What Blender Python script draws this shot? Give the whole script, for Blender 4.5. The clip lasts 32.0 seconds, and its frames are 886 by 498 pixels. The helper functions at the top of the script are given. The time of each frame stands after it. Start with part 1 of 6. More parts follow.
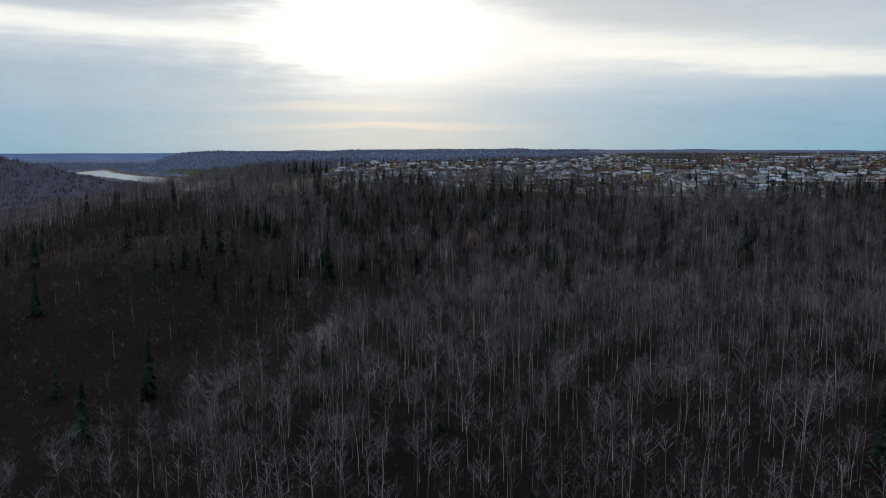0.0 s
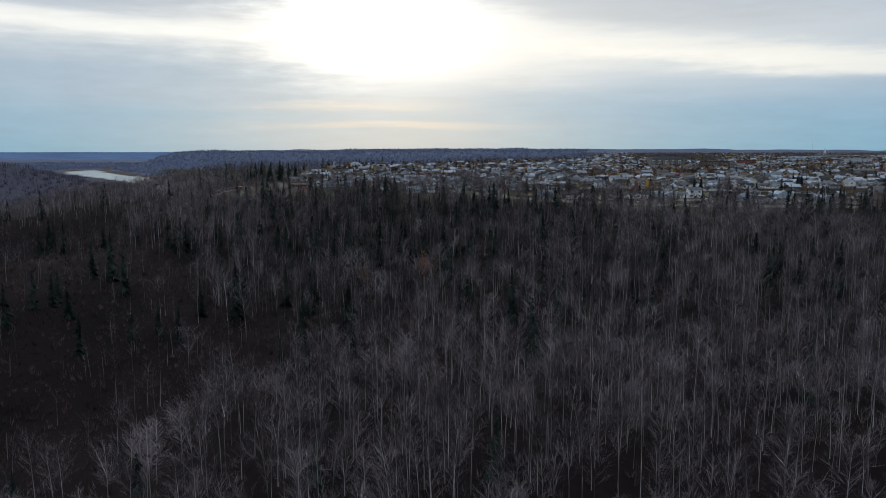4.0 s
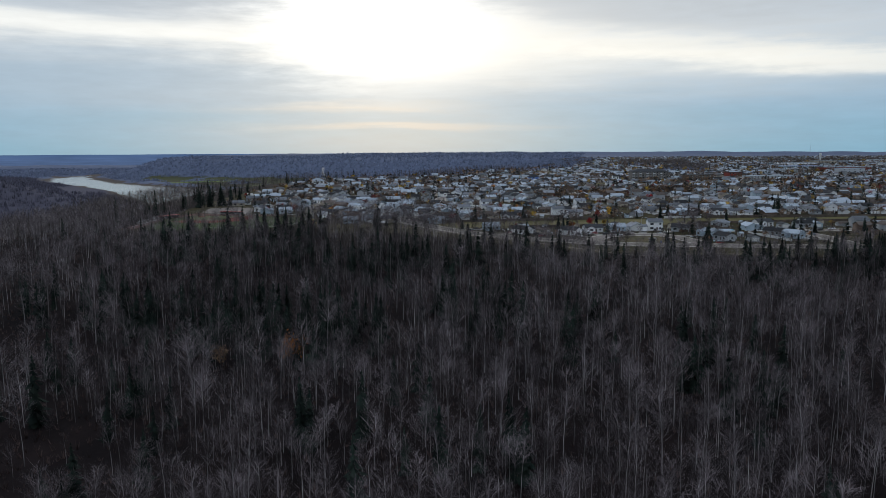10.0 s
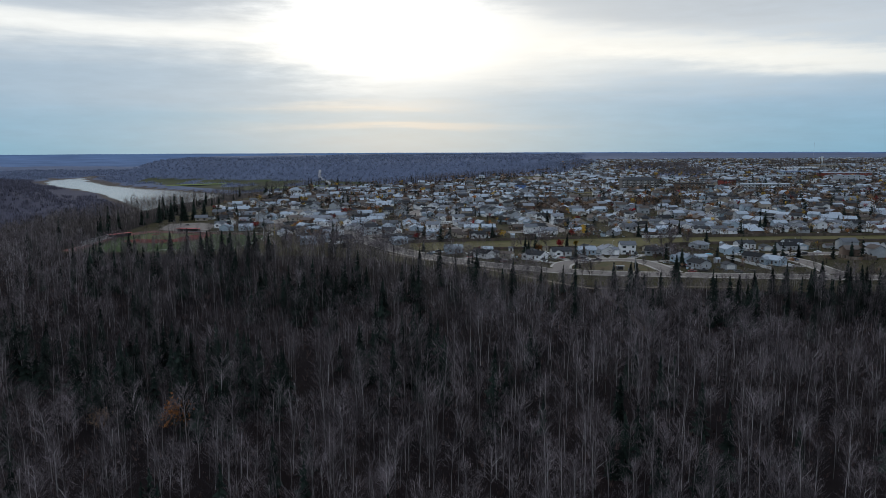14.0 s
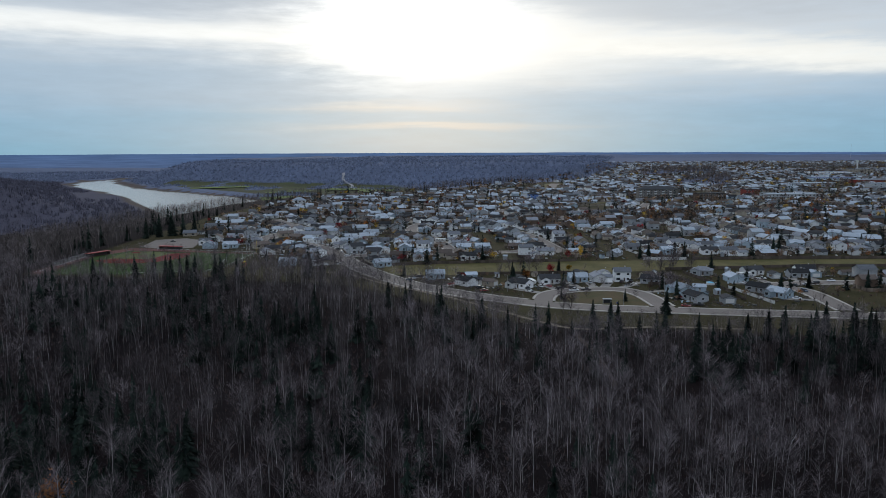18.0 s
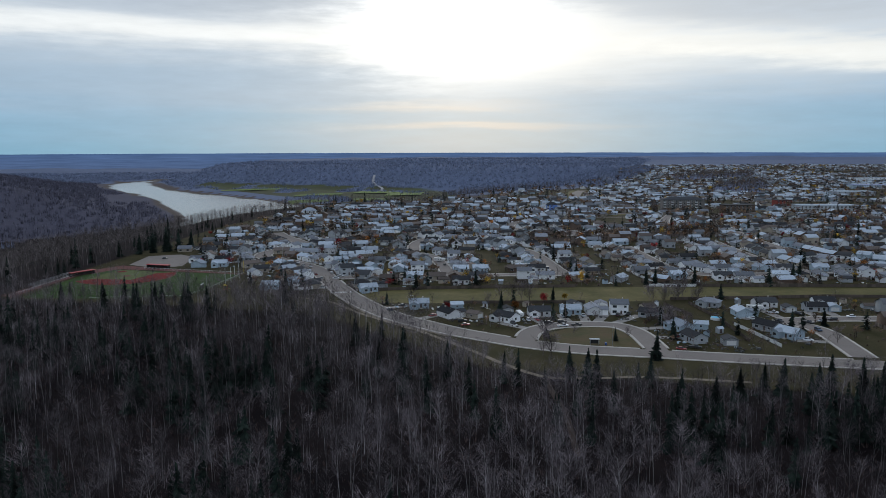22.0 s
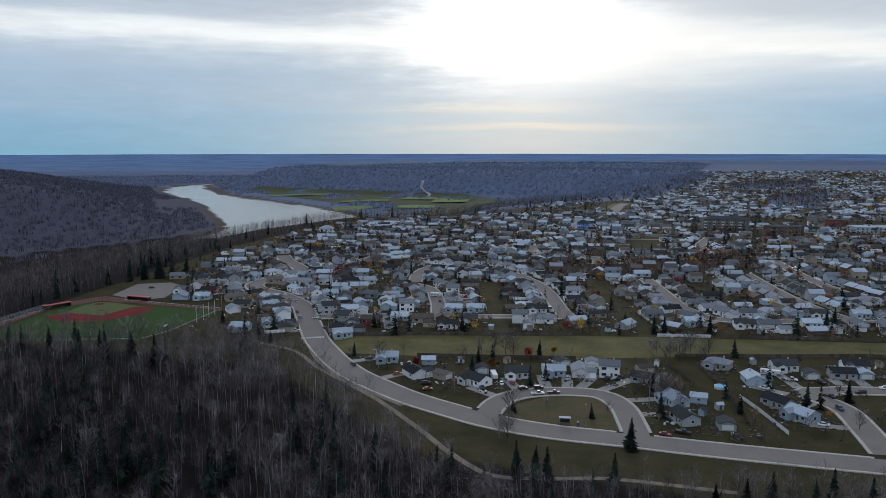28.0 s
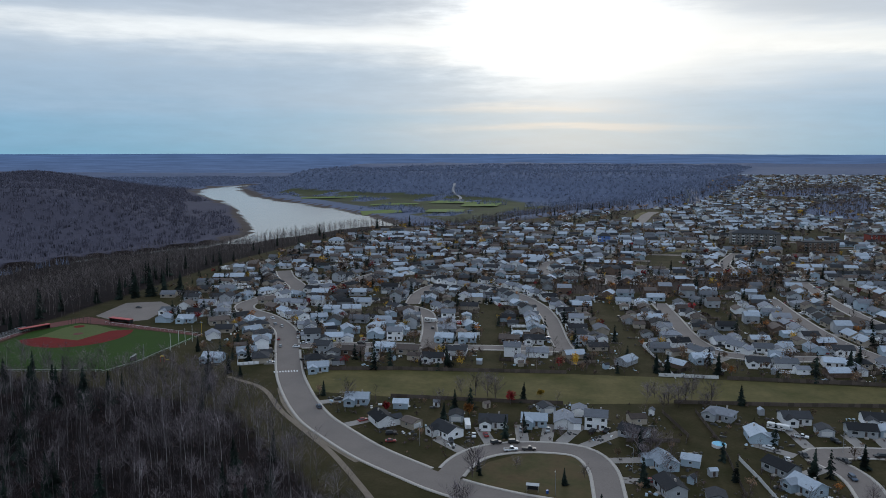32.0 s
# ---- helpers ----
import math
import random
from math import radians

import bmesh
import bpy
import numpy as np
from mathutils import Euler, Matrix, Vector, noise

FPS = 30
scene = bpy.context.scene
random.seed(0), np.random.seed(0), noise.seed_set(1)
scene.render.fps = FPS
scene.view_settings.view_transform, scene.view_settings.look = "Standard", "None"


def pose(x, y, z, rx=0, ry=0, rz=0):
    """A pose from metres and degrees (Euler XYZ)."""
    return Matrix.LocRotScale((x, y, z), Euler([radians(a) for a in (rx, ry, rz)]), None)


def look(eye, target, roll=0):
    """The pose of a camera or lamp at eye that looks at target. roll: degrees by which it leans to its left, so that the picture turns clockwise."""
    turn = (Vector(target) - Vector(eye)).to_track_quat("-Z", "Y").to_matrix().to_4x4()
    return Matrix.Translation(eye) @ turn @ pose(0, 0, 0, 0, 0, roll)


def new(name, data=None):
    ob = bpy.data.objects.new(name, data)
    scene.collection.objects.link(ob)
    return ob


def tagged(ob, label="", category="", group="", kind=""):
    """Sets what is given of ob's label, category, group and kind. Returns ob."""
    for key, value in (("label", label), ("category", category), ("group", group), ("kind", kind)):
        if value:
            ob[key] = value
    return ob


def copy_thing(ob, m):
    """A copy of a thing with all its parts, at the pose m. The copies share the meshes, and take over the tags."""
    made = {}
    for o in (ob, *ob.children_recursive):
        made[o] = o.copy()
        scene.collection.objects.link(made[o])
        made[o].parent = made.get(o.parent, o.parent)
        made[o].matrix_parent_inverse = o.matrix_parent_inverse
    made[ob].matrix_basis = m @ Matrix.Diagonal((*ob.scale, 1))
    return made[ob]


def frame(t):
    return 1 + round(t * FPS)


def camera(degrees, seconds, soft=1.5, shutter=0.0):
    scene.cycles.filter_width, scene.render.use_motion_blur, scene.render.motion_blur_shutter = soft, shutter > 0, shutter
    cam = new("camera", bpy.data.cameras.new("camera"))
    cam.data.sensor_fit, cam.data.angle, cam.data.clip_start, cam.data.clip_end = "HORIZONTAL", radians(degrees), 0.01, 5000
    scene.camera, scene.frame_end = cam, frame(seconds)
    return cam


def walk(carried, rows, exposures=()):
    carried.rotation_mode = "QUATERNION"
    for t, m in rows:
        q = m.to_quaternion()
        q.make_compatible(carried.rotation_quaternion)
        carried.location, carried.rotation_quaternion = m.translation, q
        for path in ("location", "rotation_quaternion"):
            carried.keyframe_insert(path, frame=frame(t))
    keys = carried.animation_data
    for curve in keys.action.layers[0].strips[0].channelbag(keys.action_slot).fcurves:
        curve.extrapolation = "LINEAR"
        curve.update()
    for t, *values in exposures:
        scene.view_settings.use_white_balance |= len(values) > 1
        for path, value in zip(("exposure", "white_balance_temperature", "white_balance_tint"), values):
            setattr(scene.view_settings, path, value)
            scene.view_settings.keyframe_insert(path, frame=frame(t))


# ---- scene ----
cam = camera(60.64, 32.0, soft=0.65)
ROWS = [
    (0, 0.65, 0.06, 30.99, 82.409, -0.027, 0.075),
    (0.5, 0.63, 9.76, 31.16, 82.396, -0.063, 0.049),
    (1, 0.56, 19.65, 31.31, 82.382, -0.098, 0.034),
    (1.5, 1.1, 29.28, 31.41, 82.377, -0.1, 0.057),
    (2, 3.53, 38.1, 31.38, 82.371, -0.094, 0.151),
    (2.5, 7.12, 46.32, 31.42, 82.345, -0.088, 0.176),
    (3, 11.48, 53.99, 31.44, 82.338, -0.083, 0.202),
    (3.5, 16.25, 61.17, 31.85, 82.33, -0.089, 0.23),
    (5.5, 32.03, 82.28, 37.8, 82.424, 0.004, 0.295),
    (6, 35.2, 86.39, 39.13, 82.434, 0.04, 0.291),
    (6.5, 38.33, 90.4, 40.38, 82.434, 0.078, 0.296),
    (7, 41.48, 94.34, 41.64, 82.444, 0.103, 0.294),
    (7.5, 44.6, 98.24, 42.9, 82.443, 0.139, 0.29),
    (8, 47.73, 102.2, 44.11, 82.452, 0.144, 0.29),
    (8.5, 50.9, 105.98, 45.41, 82.442, 0.188, 0.285),
    (9, 54.08, 109.89, 46.62, 82.431, 0.193, 0.284),
    (9.5, 57.2, 113.68, 47.88, 82.41, 0.187, 0.285),
    (10, 60.44, 117.54, 49.09, 82.409, 0.203, 0.292),
    (10.5, 63.61, 121.38, 50.3, 82.409, 0.207, 0.291),
    (11, 66.75, 125.32, 51.46, 82.408, 0.191, 0.291),
    (11.5, 69.98, 129.12, 52.71, 82.398, 0.185, 0.289),
    (12, 73.21, 132.84, 53.95, 82.408, 0.201, 0.294),
    (12.5, 76.41, 136.71, 55.08, 82.408, 0.155, 0.296),
    (13, 79.62, 140.34, 56.36, 82.398, 0.181, 0.379),
    (13.5, 82.94, 144.03, 57.61, 82.388, 0.169, 0.485),
    (14, 86.12, 147.77, 58.99, 82.379, 0.194, 0.637),
    (14.5, 89.38, 151.5, 60.16, 82.37, 0.166, 0.855),
    (16.5, 102.49, 166.05, 64.93, 82.378, 0.2, 2.039),
    (17, 105.7, 169.72, 66.17, 82.392, 0.206, 2.347),
    (17.5, 108.88, 173.35, 67.39, 82.385, 0.211, 2.655),
    (18, 112, 177.08, 68.63, 82.39, 0.208, 2.972),
    (18.5, 115.12, 180.7, 69.86, 82.384, 0.223, 3.266),
    (19, 118.27, 184.25, 71.13, 82.39, 0.214, 3.612),
    (19.5, 121.43, 188.01, 72.35, 82.376, 0.205, 3.957),
    (20, 124.52, 191.55, 73.64, 82.372, 0.217, 4.308),
    (20.5, 127.58, 195.31, 74.88, 82.38, 0.211, 4.67),
    (21, 130.6, 199.04, 76.19, 82.378, 0.187, 5.053),
    (21.5, 133.62, 202.72, 77.59, 82.376, 0.184, 5.433),
    (22, 136.68, 206.47, 78.76, 82.385, 0.14, 5.817),
    (22.5, 139.59, 210.28, 80.05, 82.395, 0.128, 6.205),
    (23, 142.51, 214, 81.38, 82.384, 0.123, 6.572),
    (23.5, 145.53, 217.88, 82.59, 82.395, 0.081, 6.962),
    (24, 148.37, 221.54, 83.94, 82.395, 0.105, 7.323),
    (24.5, 151.21, 225.39, 85.31, 82.397, 0.092, 7.697),
    (25, 153.98, 229.41, 86.51, 82.408, 0.068, 8.072),
    (25.5, 156.96, 233.05, 87.73, 82.44, 0.065, 8.454),
    (26, 159.72, 236.9, 89.03, 82.452, 0.06, 8.815),
    (26.5, 162.59, 240.87, 90.35, 82.444, 0.037, 9.197),
    (28.5, 173.22, 257.33, 95.56, 82.474, 0.038, 10.67),
    (29, 175.82, 261.48, 96.81, 82.476, 0.024, 11.039),
    (29.5, 178.4, 265.65, 98.03, 82.499, 0.008, 11.408),
    (30, 180.88, 269.93, 99.29, 82.49, 0.002, 11.766),
    (30.5, 183.27, 274.25, 100.59, 82.482, -0.015, 12.125),
    (31, 185.77, 278.63, 101.79, 82.473, -0.03, 12.504),
    (31.5, 188.18, 282.96, 103.07, 82.464, -0.037, 12.862),
    (32, 190.66, 287.4, 104.18, 82.464, -0.043, 13.24),
]
walk(cam, [(t, pose(x, y, z, rx, ry, rz)) for t, x, y, z, rx, ry, rz in ROWS],
     [(0, 0.0, 6250, 10), (13, 0.0, 6150, 10), (32, 0.0, 5900, 10)])


# ---- light: overcast late-autumn afternoon, low sun behind thin cloud ----
SUN_AZ, SUN_EL = -4.0, 12.0


def nodes_of(tree):
    tree.nodes.clear()
    return tree.nodes, tree.links


def mnode(n, l, op, a, b=None, c=None):
    k = n.new("ShaderNodeMath")
    k.operation = op
    for i, v in enumerate((a, b, c)):
        if v is None:
            continue
        if isinstance(v, (int, float)):
            k.inputs[i].default_value = v
        else:
            l.new(v, k.inputs[i])
    return k.outputs[0]


def ramp_node(n, l, value, stops):
    r = n.new("ShaderNodeValToRGB")
    l.new(value, r.inputs[0])
    e = r.color_ramp.elements
    while len(e) < len(stops):
        e.new(0.5)
    for k, (p, c) in zip(e, stops):
        k.position, k.color = p, (*c, 1)
    return r.outputs[0]


def mix_node(n, l, fac, a, b, blend="MIX"):
    k = n.new("ShaderNodeMix")
    k.data_type, k.blend_type = "RGBA", blend
    for s, v in ((k.inputs[0], fac), (k.inputs[6], a), (k.inputs[7], b)):
        if isinstance(v, (int, float)):
            s.default_value = v
        elif isinstance(v, tuple):
            s.default_value = (*v, 1)
        else:
            l.new(v, s)
    return k.outputs[2]


def noise_node(n, l, vec, scale, detail=3, rough=0.55):
    k = n.new("ShaderNodeTexNoise")
    k.inputs["Scale"].default_value, k.inputs["Detail"].default_value, k.inputs["Roughness"].default_value = scale, detail, rough
    l.new(vec, k.inputs["Vector"])
    return k.outputs["Fac"]


world = bpy.data.worlds.new("overcast_sky")
scene.world = world
world.use_nodes = True
n, l = nodes_of(world.node_tree)
tc = n.new("ShaderNodeTexCoord")
sep = n.new("ShaderNodeSeparateXYZ")
l.new(tc.outputs["Generated"], sep.inputs[0])
DEG = 57.29578
el = mnode(n, l, "MULTIPLY", mnode(n, l, "ARCSINE", sep.outputs[2]), DEG)
az = mnode(n, l, "MULTIPLY", mnode(n, l, "ARCTAN2", sep.outputs[0], sep.outputs[1]), DEG)
flat = n.new("ShaderNodeCombineXYZ")
l.new(mnode(n, l, "MULTIPLY", az, 0.055), flat.inputs[0])
l.new(mnode(n, l, "MULTIPLY", el, 0.62), flat.inputs[1])
streak = noise_node(n, l, flat.outputs[0], 1.0, 5, 0.5)
flat2 = n.new("ShaderNodeCombineXYZ")
l.new(mnode(n, l, "MULTIPLY", az, 0.3), flat2.inputs[0])
l.new(mnode(n, l, "MULTIPLY", el, 1.6), flat2.inputs[1])
wisp = noise_node(n, l, flat2.outputs[0], 1.0, 6, 0.6)
# the height is bent a little by the noise, so that the bands of cloud run unevenly
bent = mnode(n, l, "ADD", el, mnode(n, l, "MULTIPLY", mnode(n, l, "SUBTRACT", streak, 0.5), 2.6))
h = mnode(n, l, "DIVIDE", bent, 40.0)
base = ramp_node(n, l, h, [(0.0, (0.20, 0.42, 0.56)), (0.04, (0.235, 0.43, 0.575)), (0.08, (0.30, 0.455, 0.59)), (0.12, (0.40, 0.51, 0.61)),
                           (0.20, (0.56, 0.61, 0.65)), (0.28, (0.48, 0.54, 0.60)), (0.45, (0.48, 0.54, 0.61)), (0.7, (0.575, 0.64, 0.715)), (1.0, (0.66, 0.735, 0.84))])


def blob(ca, ce, ra, re, slope=0.0, flatness=1.0):
    """A soft patch of sky round azimuth ca and height ce (degrees), 1 in its middle."""
    da = mnode(n, l, "ADD", mnode(n, l, "SUBTRACT", az, ca), mnode(n, l, "MULTIPLY", mnode(n, l, "SUBTRACT", wisp, 0.5), ra * 0.9))
    u = mnode(n, l, "DIVIDE", da, ra)
    v = mnode(n, l, "DIVIDE", mnode(n, l, "SUBTRACT", mnode(n, l, "SUBTRACT", bent, ce), mnode(n, l, "MULTIPLY", da, slope)), re)
    r2 = mnode(n, l, "ADD", mnode(n, l, "MULTIPLY", u, u), mnode(n, l, "MULTIPLY", v, v))
    return mnode(n, l, "EXPONENT", mnode(n, l, "MULTIPLY", mnode(n, l, "POWER", r2, flatness), -1.0))


sky_col = base
for amount, tint, args in (
    (0.85, (0.95, 0.93, 0.86), (2.0, 7.7, 21.0, 2.9, -0.03, 1.3)),     # wide glow through thin cloud
    (0.90, (1.00, 0.98, 0.91), (-25.0, 8.0, 22.0, 0.95, -0.01, 1.4)),   # bright band to the left
    (0.90, (1.00, 0.96, 0.86), (21.0, 6.3, 17.0, 0.95, -0.07, 1.4)),     # bright band to the right
    (0.60, (0.66, 0.63, 0.58), (-8.0, 2.9, 7.0, 0.35, 0.03)),     # peach light low under the sun
    (0.55, (0.62, 0.60, 0.56), (-4.0, 1.6, 9.0, 0.25)),
    (0.85, (0.46, 0.51, 0.56), (-28.0, 10.9, 18.0, 1.35, -0.03, 1.5)),  # grey cloud upper left
    (0.80, (0.36, 0.475, 0.58), (-25.0, 4.5, 20.0, 1.7, 0.0, 1.5)),   # blue-grey sheet beneath the left band
    (1.00, (1.40, 1.38, 1.30), (-5.0, 9.6, 7.4, 4.6, 0.0, 1.4)),     # the veiled sun
    (0.80, (0.55, 0.58, 0.60), (14.5, 10.2, 12.0, 1.9, -0.11, 1.8)),   # grey cloud wedge upper right
):
    k = mnode(n, l, "MULTIPLY", blob(*args), amount)
    sky_col = mix_node(n, l, k, sky_col, tint)
shade = mnode(n, l, "ADD", 0.80, mnode(n, l, "MULTIPLY", wisp, 0.4))
gray = n.new("ShaderNodeCombineColor")
for i in range(3):
    l.new(shade, gray.inputs[i])
sky_col = mix_node(n, l, 0.6, sky_col, gray.outputs[0], "MULTIPLY")
air = n.new("ShaderNodeTexSky")
air.sky_type, air.sun_disc = "NISHITA", False
air.sun_elevation, air.sun_rotation = radians(SUN_EL), radians(SUN_AZ)
air_dim = mix_node(n, l, 1.0, air.outputs[0], (0.08, 0.08, 0.08), "MULTIPLY")
sky_col = mix_node(n, l, 0.08, sky_col, air_dim)
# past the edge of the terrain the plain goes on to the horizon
# its blue is distance haze painted into the backdrop colours
hazed_plain = ramp_node(n, l, mnode(n, l, "MULTIPLY", el, -0.5), [(0.0, (0.058, 0.115, 0.24)), (0.3, (0.078, 0.125, 0.235)), (1.0, (0.085, 0.118, 0.2))])
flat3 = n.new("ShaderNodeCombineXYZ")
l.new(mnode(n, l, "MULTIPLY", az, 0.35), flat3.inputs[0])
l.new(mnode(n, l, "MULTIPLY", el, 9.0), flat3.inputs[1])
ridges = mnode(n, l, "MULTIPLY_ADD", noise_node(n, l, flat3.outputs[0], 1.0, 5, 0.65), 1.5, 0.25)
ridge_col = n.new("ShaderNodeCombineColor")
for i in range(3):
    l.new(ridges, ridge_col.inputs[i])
hazed_plain = mix_node(n, l, 0.8, hazed_plain, ridge_col.outputs[0], "MULTIPLY")
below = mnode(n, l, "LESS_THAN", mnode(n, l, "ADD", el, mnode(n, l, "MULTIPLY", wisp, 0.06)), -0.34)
sky_col = mix_node(n, l, below, sky_col, hazed_plain)
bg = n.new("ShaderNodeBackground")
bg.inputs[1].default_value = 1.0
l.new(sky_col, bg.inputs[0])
out = n.new("ShaderNodeOutputWorld")
l.new(bg.outputs[0], out.inputs[0])

sun = new("sun", bpy.data.lights.new("sun", "SUN"))
sun.data.energy, sun.data.angle, sun.data.color = 0.7, radians(14), (1.0, 0.93, 0.82)
sun.matrix_world = look((0, 0, 300), (-math.sin(radians(SUN_AZ)) * 100, -math.cos(radians(SUN_AZ)) * 100, 300 - 100 * math.tan(radians(SUN_EL))))


# ---- materials ----
def material(name, colour, other=None, scale=4.0, rough=0.85, bump=0.0, metal=0.0, fine=0.0, spread=0.0, coord="Object", contrast=0.25):
    """A surface whose colour wanders between two tones at two scales, with a little relief; spread: how far whole objects differ."""
    m = bpy.data.materials.new(name)
    m.use_nodes = True
    n, l = nodes_of(m.node_tree)
    b, o = n.new("ShaderNodeBsdfPrincipled"), n.new("ShaderNodeOutputMaterial")
    l.new(b.outputs[0], o.inputs[0])
    t = n.new("ShaderNodeTexCoord")
    vec = n.new("ShaderNodeNewGeometry").outputs["Position"] if coord == "World" else t.outputs[coord]
    big = noise_node(n, l, vec, scale, 4, 0.6)
    big = mnode(n, l, "MULTIPLY_ADD", mnode(n, l, "SUBTRACT", big, 0.5), 1 / contrast * 0.5, 0.5)
    c = mix_node(n, l, big, colour, other or tuple(v * 0.75 for v in colour))
    c.node.clamp_factor = True
    small = noise_node(n, l, vec, (fine or scale * 9), 3, 0.6)
    k = mnode(n, l, "MULTIPLY_ADD", small, 0.5, 0.75)
    if spread:
        r = n.new("ShaderNodeObjectInfo").outputs["Random"]
        k = mnode(n, l, "MULTIPLY", k, mnode(n, l, "MULTIPLY_ADD", r, 2 * spread, 1 - spread))
    g = n.new("ShaderNodeCombineColor")
    for i in range(3):
        l.new(k, g.inputs[i])
    l.new(mix_node(n, l, 1.0, c, g.outputs[0], "MULTIPLY"), b.inputs["Base Color"])
    b.inputs["Roughness"].default_value, b.inputs["Metallic"].default_value = rough, metal
    b.inputs["Specular IOR Level"].default_value = 0.5 if rough < 0.55 else 0.12
    if bump:
        k = n.new("ShaderNodeBump")
        k.inputs["Strength"].default_value, k.inputs["Distance"].default_value = bump, 0.05
        l.new(small, k.inputs["Height"])
        l.new(k.outputs[0], b.inputs["Normal"])
    return m


def island_material(name, dark, light, rough=0.9):
    """For stuff of many loose pieces: every piece has its own tone between the two."""
    m = bpy.data.materials.new(name)
    m.use_nodes = True
    n, l = nodes_of(m.node_tree)
    b, o = n.new("ShaderNodeBsdfPrincipled"), n.new("ShaderNodeOutputMaterial")
    l.new(b.outputs[0], o.inputs[0])
    geo = n.new("ShaderNodeNewGeometry")
    c = mix_node(n, l, geo.outputs["Random Per Island"], dark, light)
    patch = noise_node(n, l, geo.outputs["Position"], 0.02, 3)
    g = n.new("ShaderNodeCombineColor")
    tree = noise_node(n, l, geo.outputs["Position"], 0.17, 1)
    k = mnode(n, l, "MULTIPLY", mnode(n, l, "MULTIPLY_ADD", patch, 0.9, 0.55), mnode(n, l, "MAXIMUM", mnode(n, l, "MULTIPLY_ADD", tree, 3.4, -0.75), 0.22))
    for i in range(3):
        l.new(k, g.inputs[i])
    l.new(mix_node(n, l, 1.0, c, g.outputs[0], "MULTIPLY"), b.inputs["Base Color"])
    b.inputs["Roughness"].default_value, b.inputs["Specular IOR Level"].default_value = rough, 0.05
    return m


ASPHALT = material("worn_asphalt", (0.205, 0.176, 0.157), (0.165, 0.144, 0.129), 0.08, 0.9, 0.2, fine=2.0, coord="World")
CONCRETE = material("kerb_concrete", (0.46, 0.42, 0.37), (0.36, 0.33, 0.30), 0.5, 0.9, 0.2, fine=3.0, coord="World")
DRIVE = material("worn_drive_concrete", (0.31, 0.285, 0.26), (0.21, 0.195, 0.18), 0.12, 0.9, 0.2, fine=2.5, coord="World")
GRAVEL = material("trodden_gravel", (0.22, 0.18, 0.14), (0.16, 0.13, 0.10), 0.3, 0.95, 0.3, fine=2.0, coord="World")
TURF = material("artificial_turf", (0.020, 0.047, 0.004), (0.026, 0.055, 0.005), 0.05, 0.9, 0.1, fine=1.0, coord="World")
TURF2 = material("worn_infield_turf", (0.075, 0.095, 0.03), (0.09, 0.105, 0.036), 0.1, 0.9, 0.1, fine=1.0, coord="World")
REDDIRT = material("red_infield_clay", (0.145, 0.014, 0.013), (0.115, 0.012, 0.011), 0.1, 0.95, 0.1, fine=1.0, coord="World")
REDPATH = material("dark_red_shale", (0.14, 0.055, 0.05), (0.11, 0.05, 0.045), 0.1, 0.95, 0.1, fine=1.0, coord="World")
WHITE = material("white_paint", (0.75, 0.75, 0.74), None, 2.0, 0.6, contrast=1.0)
SIDINGS = [
    material("white_siding", (0.80, 0.80, 0.80), (0.72, 0.73, 0.74), 0.6, 0.7, 0.1, spread=0.22),
    material("grey_siding", (0.40, 0.42, 0.44), (0.32, 0.335, 0.35), 0.6, 0.7, 0.1, spread=0.2),
    material("beige_siding", (0.42, 0.37, 0.30), (0.35, 0.305, 0.245), 0.6, 0.7, 0.1, spread=0.2),
    material("pale_blue_siding", (0.40, 0.48, 0.55), (0.34, 0.42, 0.48), 0.6, 0.7, 0.1, spread=0.15),
    material("brown_siding", (0.15, 0.105, 0.08), (0.12, 0.085, 0.065), 0.6, 0.7, 0.1, spread=0.2),
]
ROOFS = [
    material("grey_shingles", (0.19, 0.20, 0.222), (0.145, 0.153, 0.17), 0.8, 0.9, 0.4, fine=9, spread=0.45),
    material("dark_shingles", (0.042, 0.043, 0.047), (0.032, 0.033, 0.036), 0.8, 0.9, 0.4, fine=9, spread=0.45),
    material("brown_shingles", (0.115, 0.092, 0.08), (0.085, 0.07, 0.062), 0.8, 0.9, 0.4, fine=9, spread=0.45),
    material("light_shingles", (0.38, 0.425, 0.48), (0.30, 0.34, 0.385), 0.8, 0.9, 0.4, fine=9, spread=0.3),
]
PANE = material("window_glass", (0.02, 0.025, 0.03), (0.03, 0.035, 0.04), 1.0, 0.2)
DOORPAINT = material("dark_door_paint", (0.06, 0.04, 0.035), (0.05, 0.035, 0.03), 2.0, 0.5, spread=0.4)
FENCEWOOD = material("weathered_fence_wood", (0.12, 0.095, 0.075), (0.085, 0.07, 0.06), 1.5, 0.9, 0.3, spread=0.3)
METAL = material("galvanised_steel", (0.45, 0.46, 0.47), (0.38, 0.39, 0.4), 2.0, 0.4, metal=0.8)
DARKMETAL = material("black_painted_steel", (0.02, 0.02, 0.02), (0.03, 0.03, 0.03), 2.0, 0.5)
BARK = island_material("pale_aspen_bark", (0.045, 0.041, 0.041), (0.40, 0.37, 0.365))
TWIG = island_material("bare_twigs", (0.048, 0.040, 0.042), (0.240, 0.201, 0.208))
# darker tones of the same bark and twigs, for the dark stands
DARKBARK = island_material("dark_stand_bark", (0.025, 0.022, 0.022), (0.25, 0.225, 0.222))
DARKTWIG = island_material("dark_stand_twigs", (0.02, 0.017, 0.018), (0.122, 0.102, 0.105))
SHRUB = island_material("red_brown_brush", (0.045, 0.031, 0.029), (0.12, 0.083, 0.074))
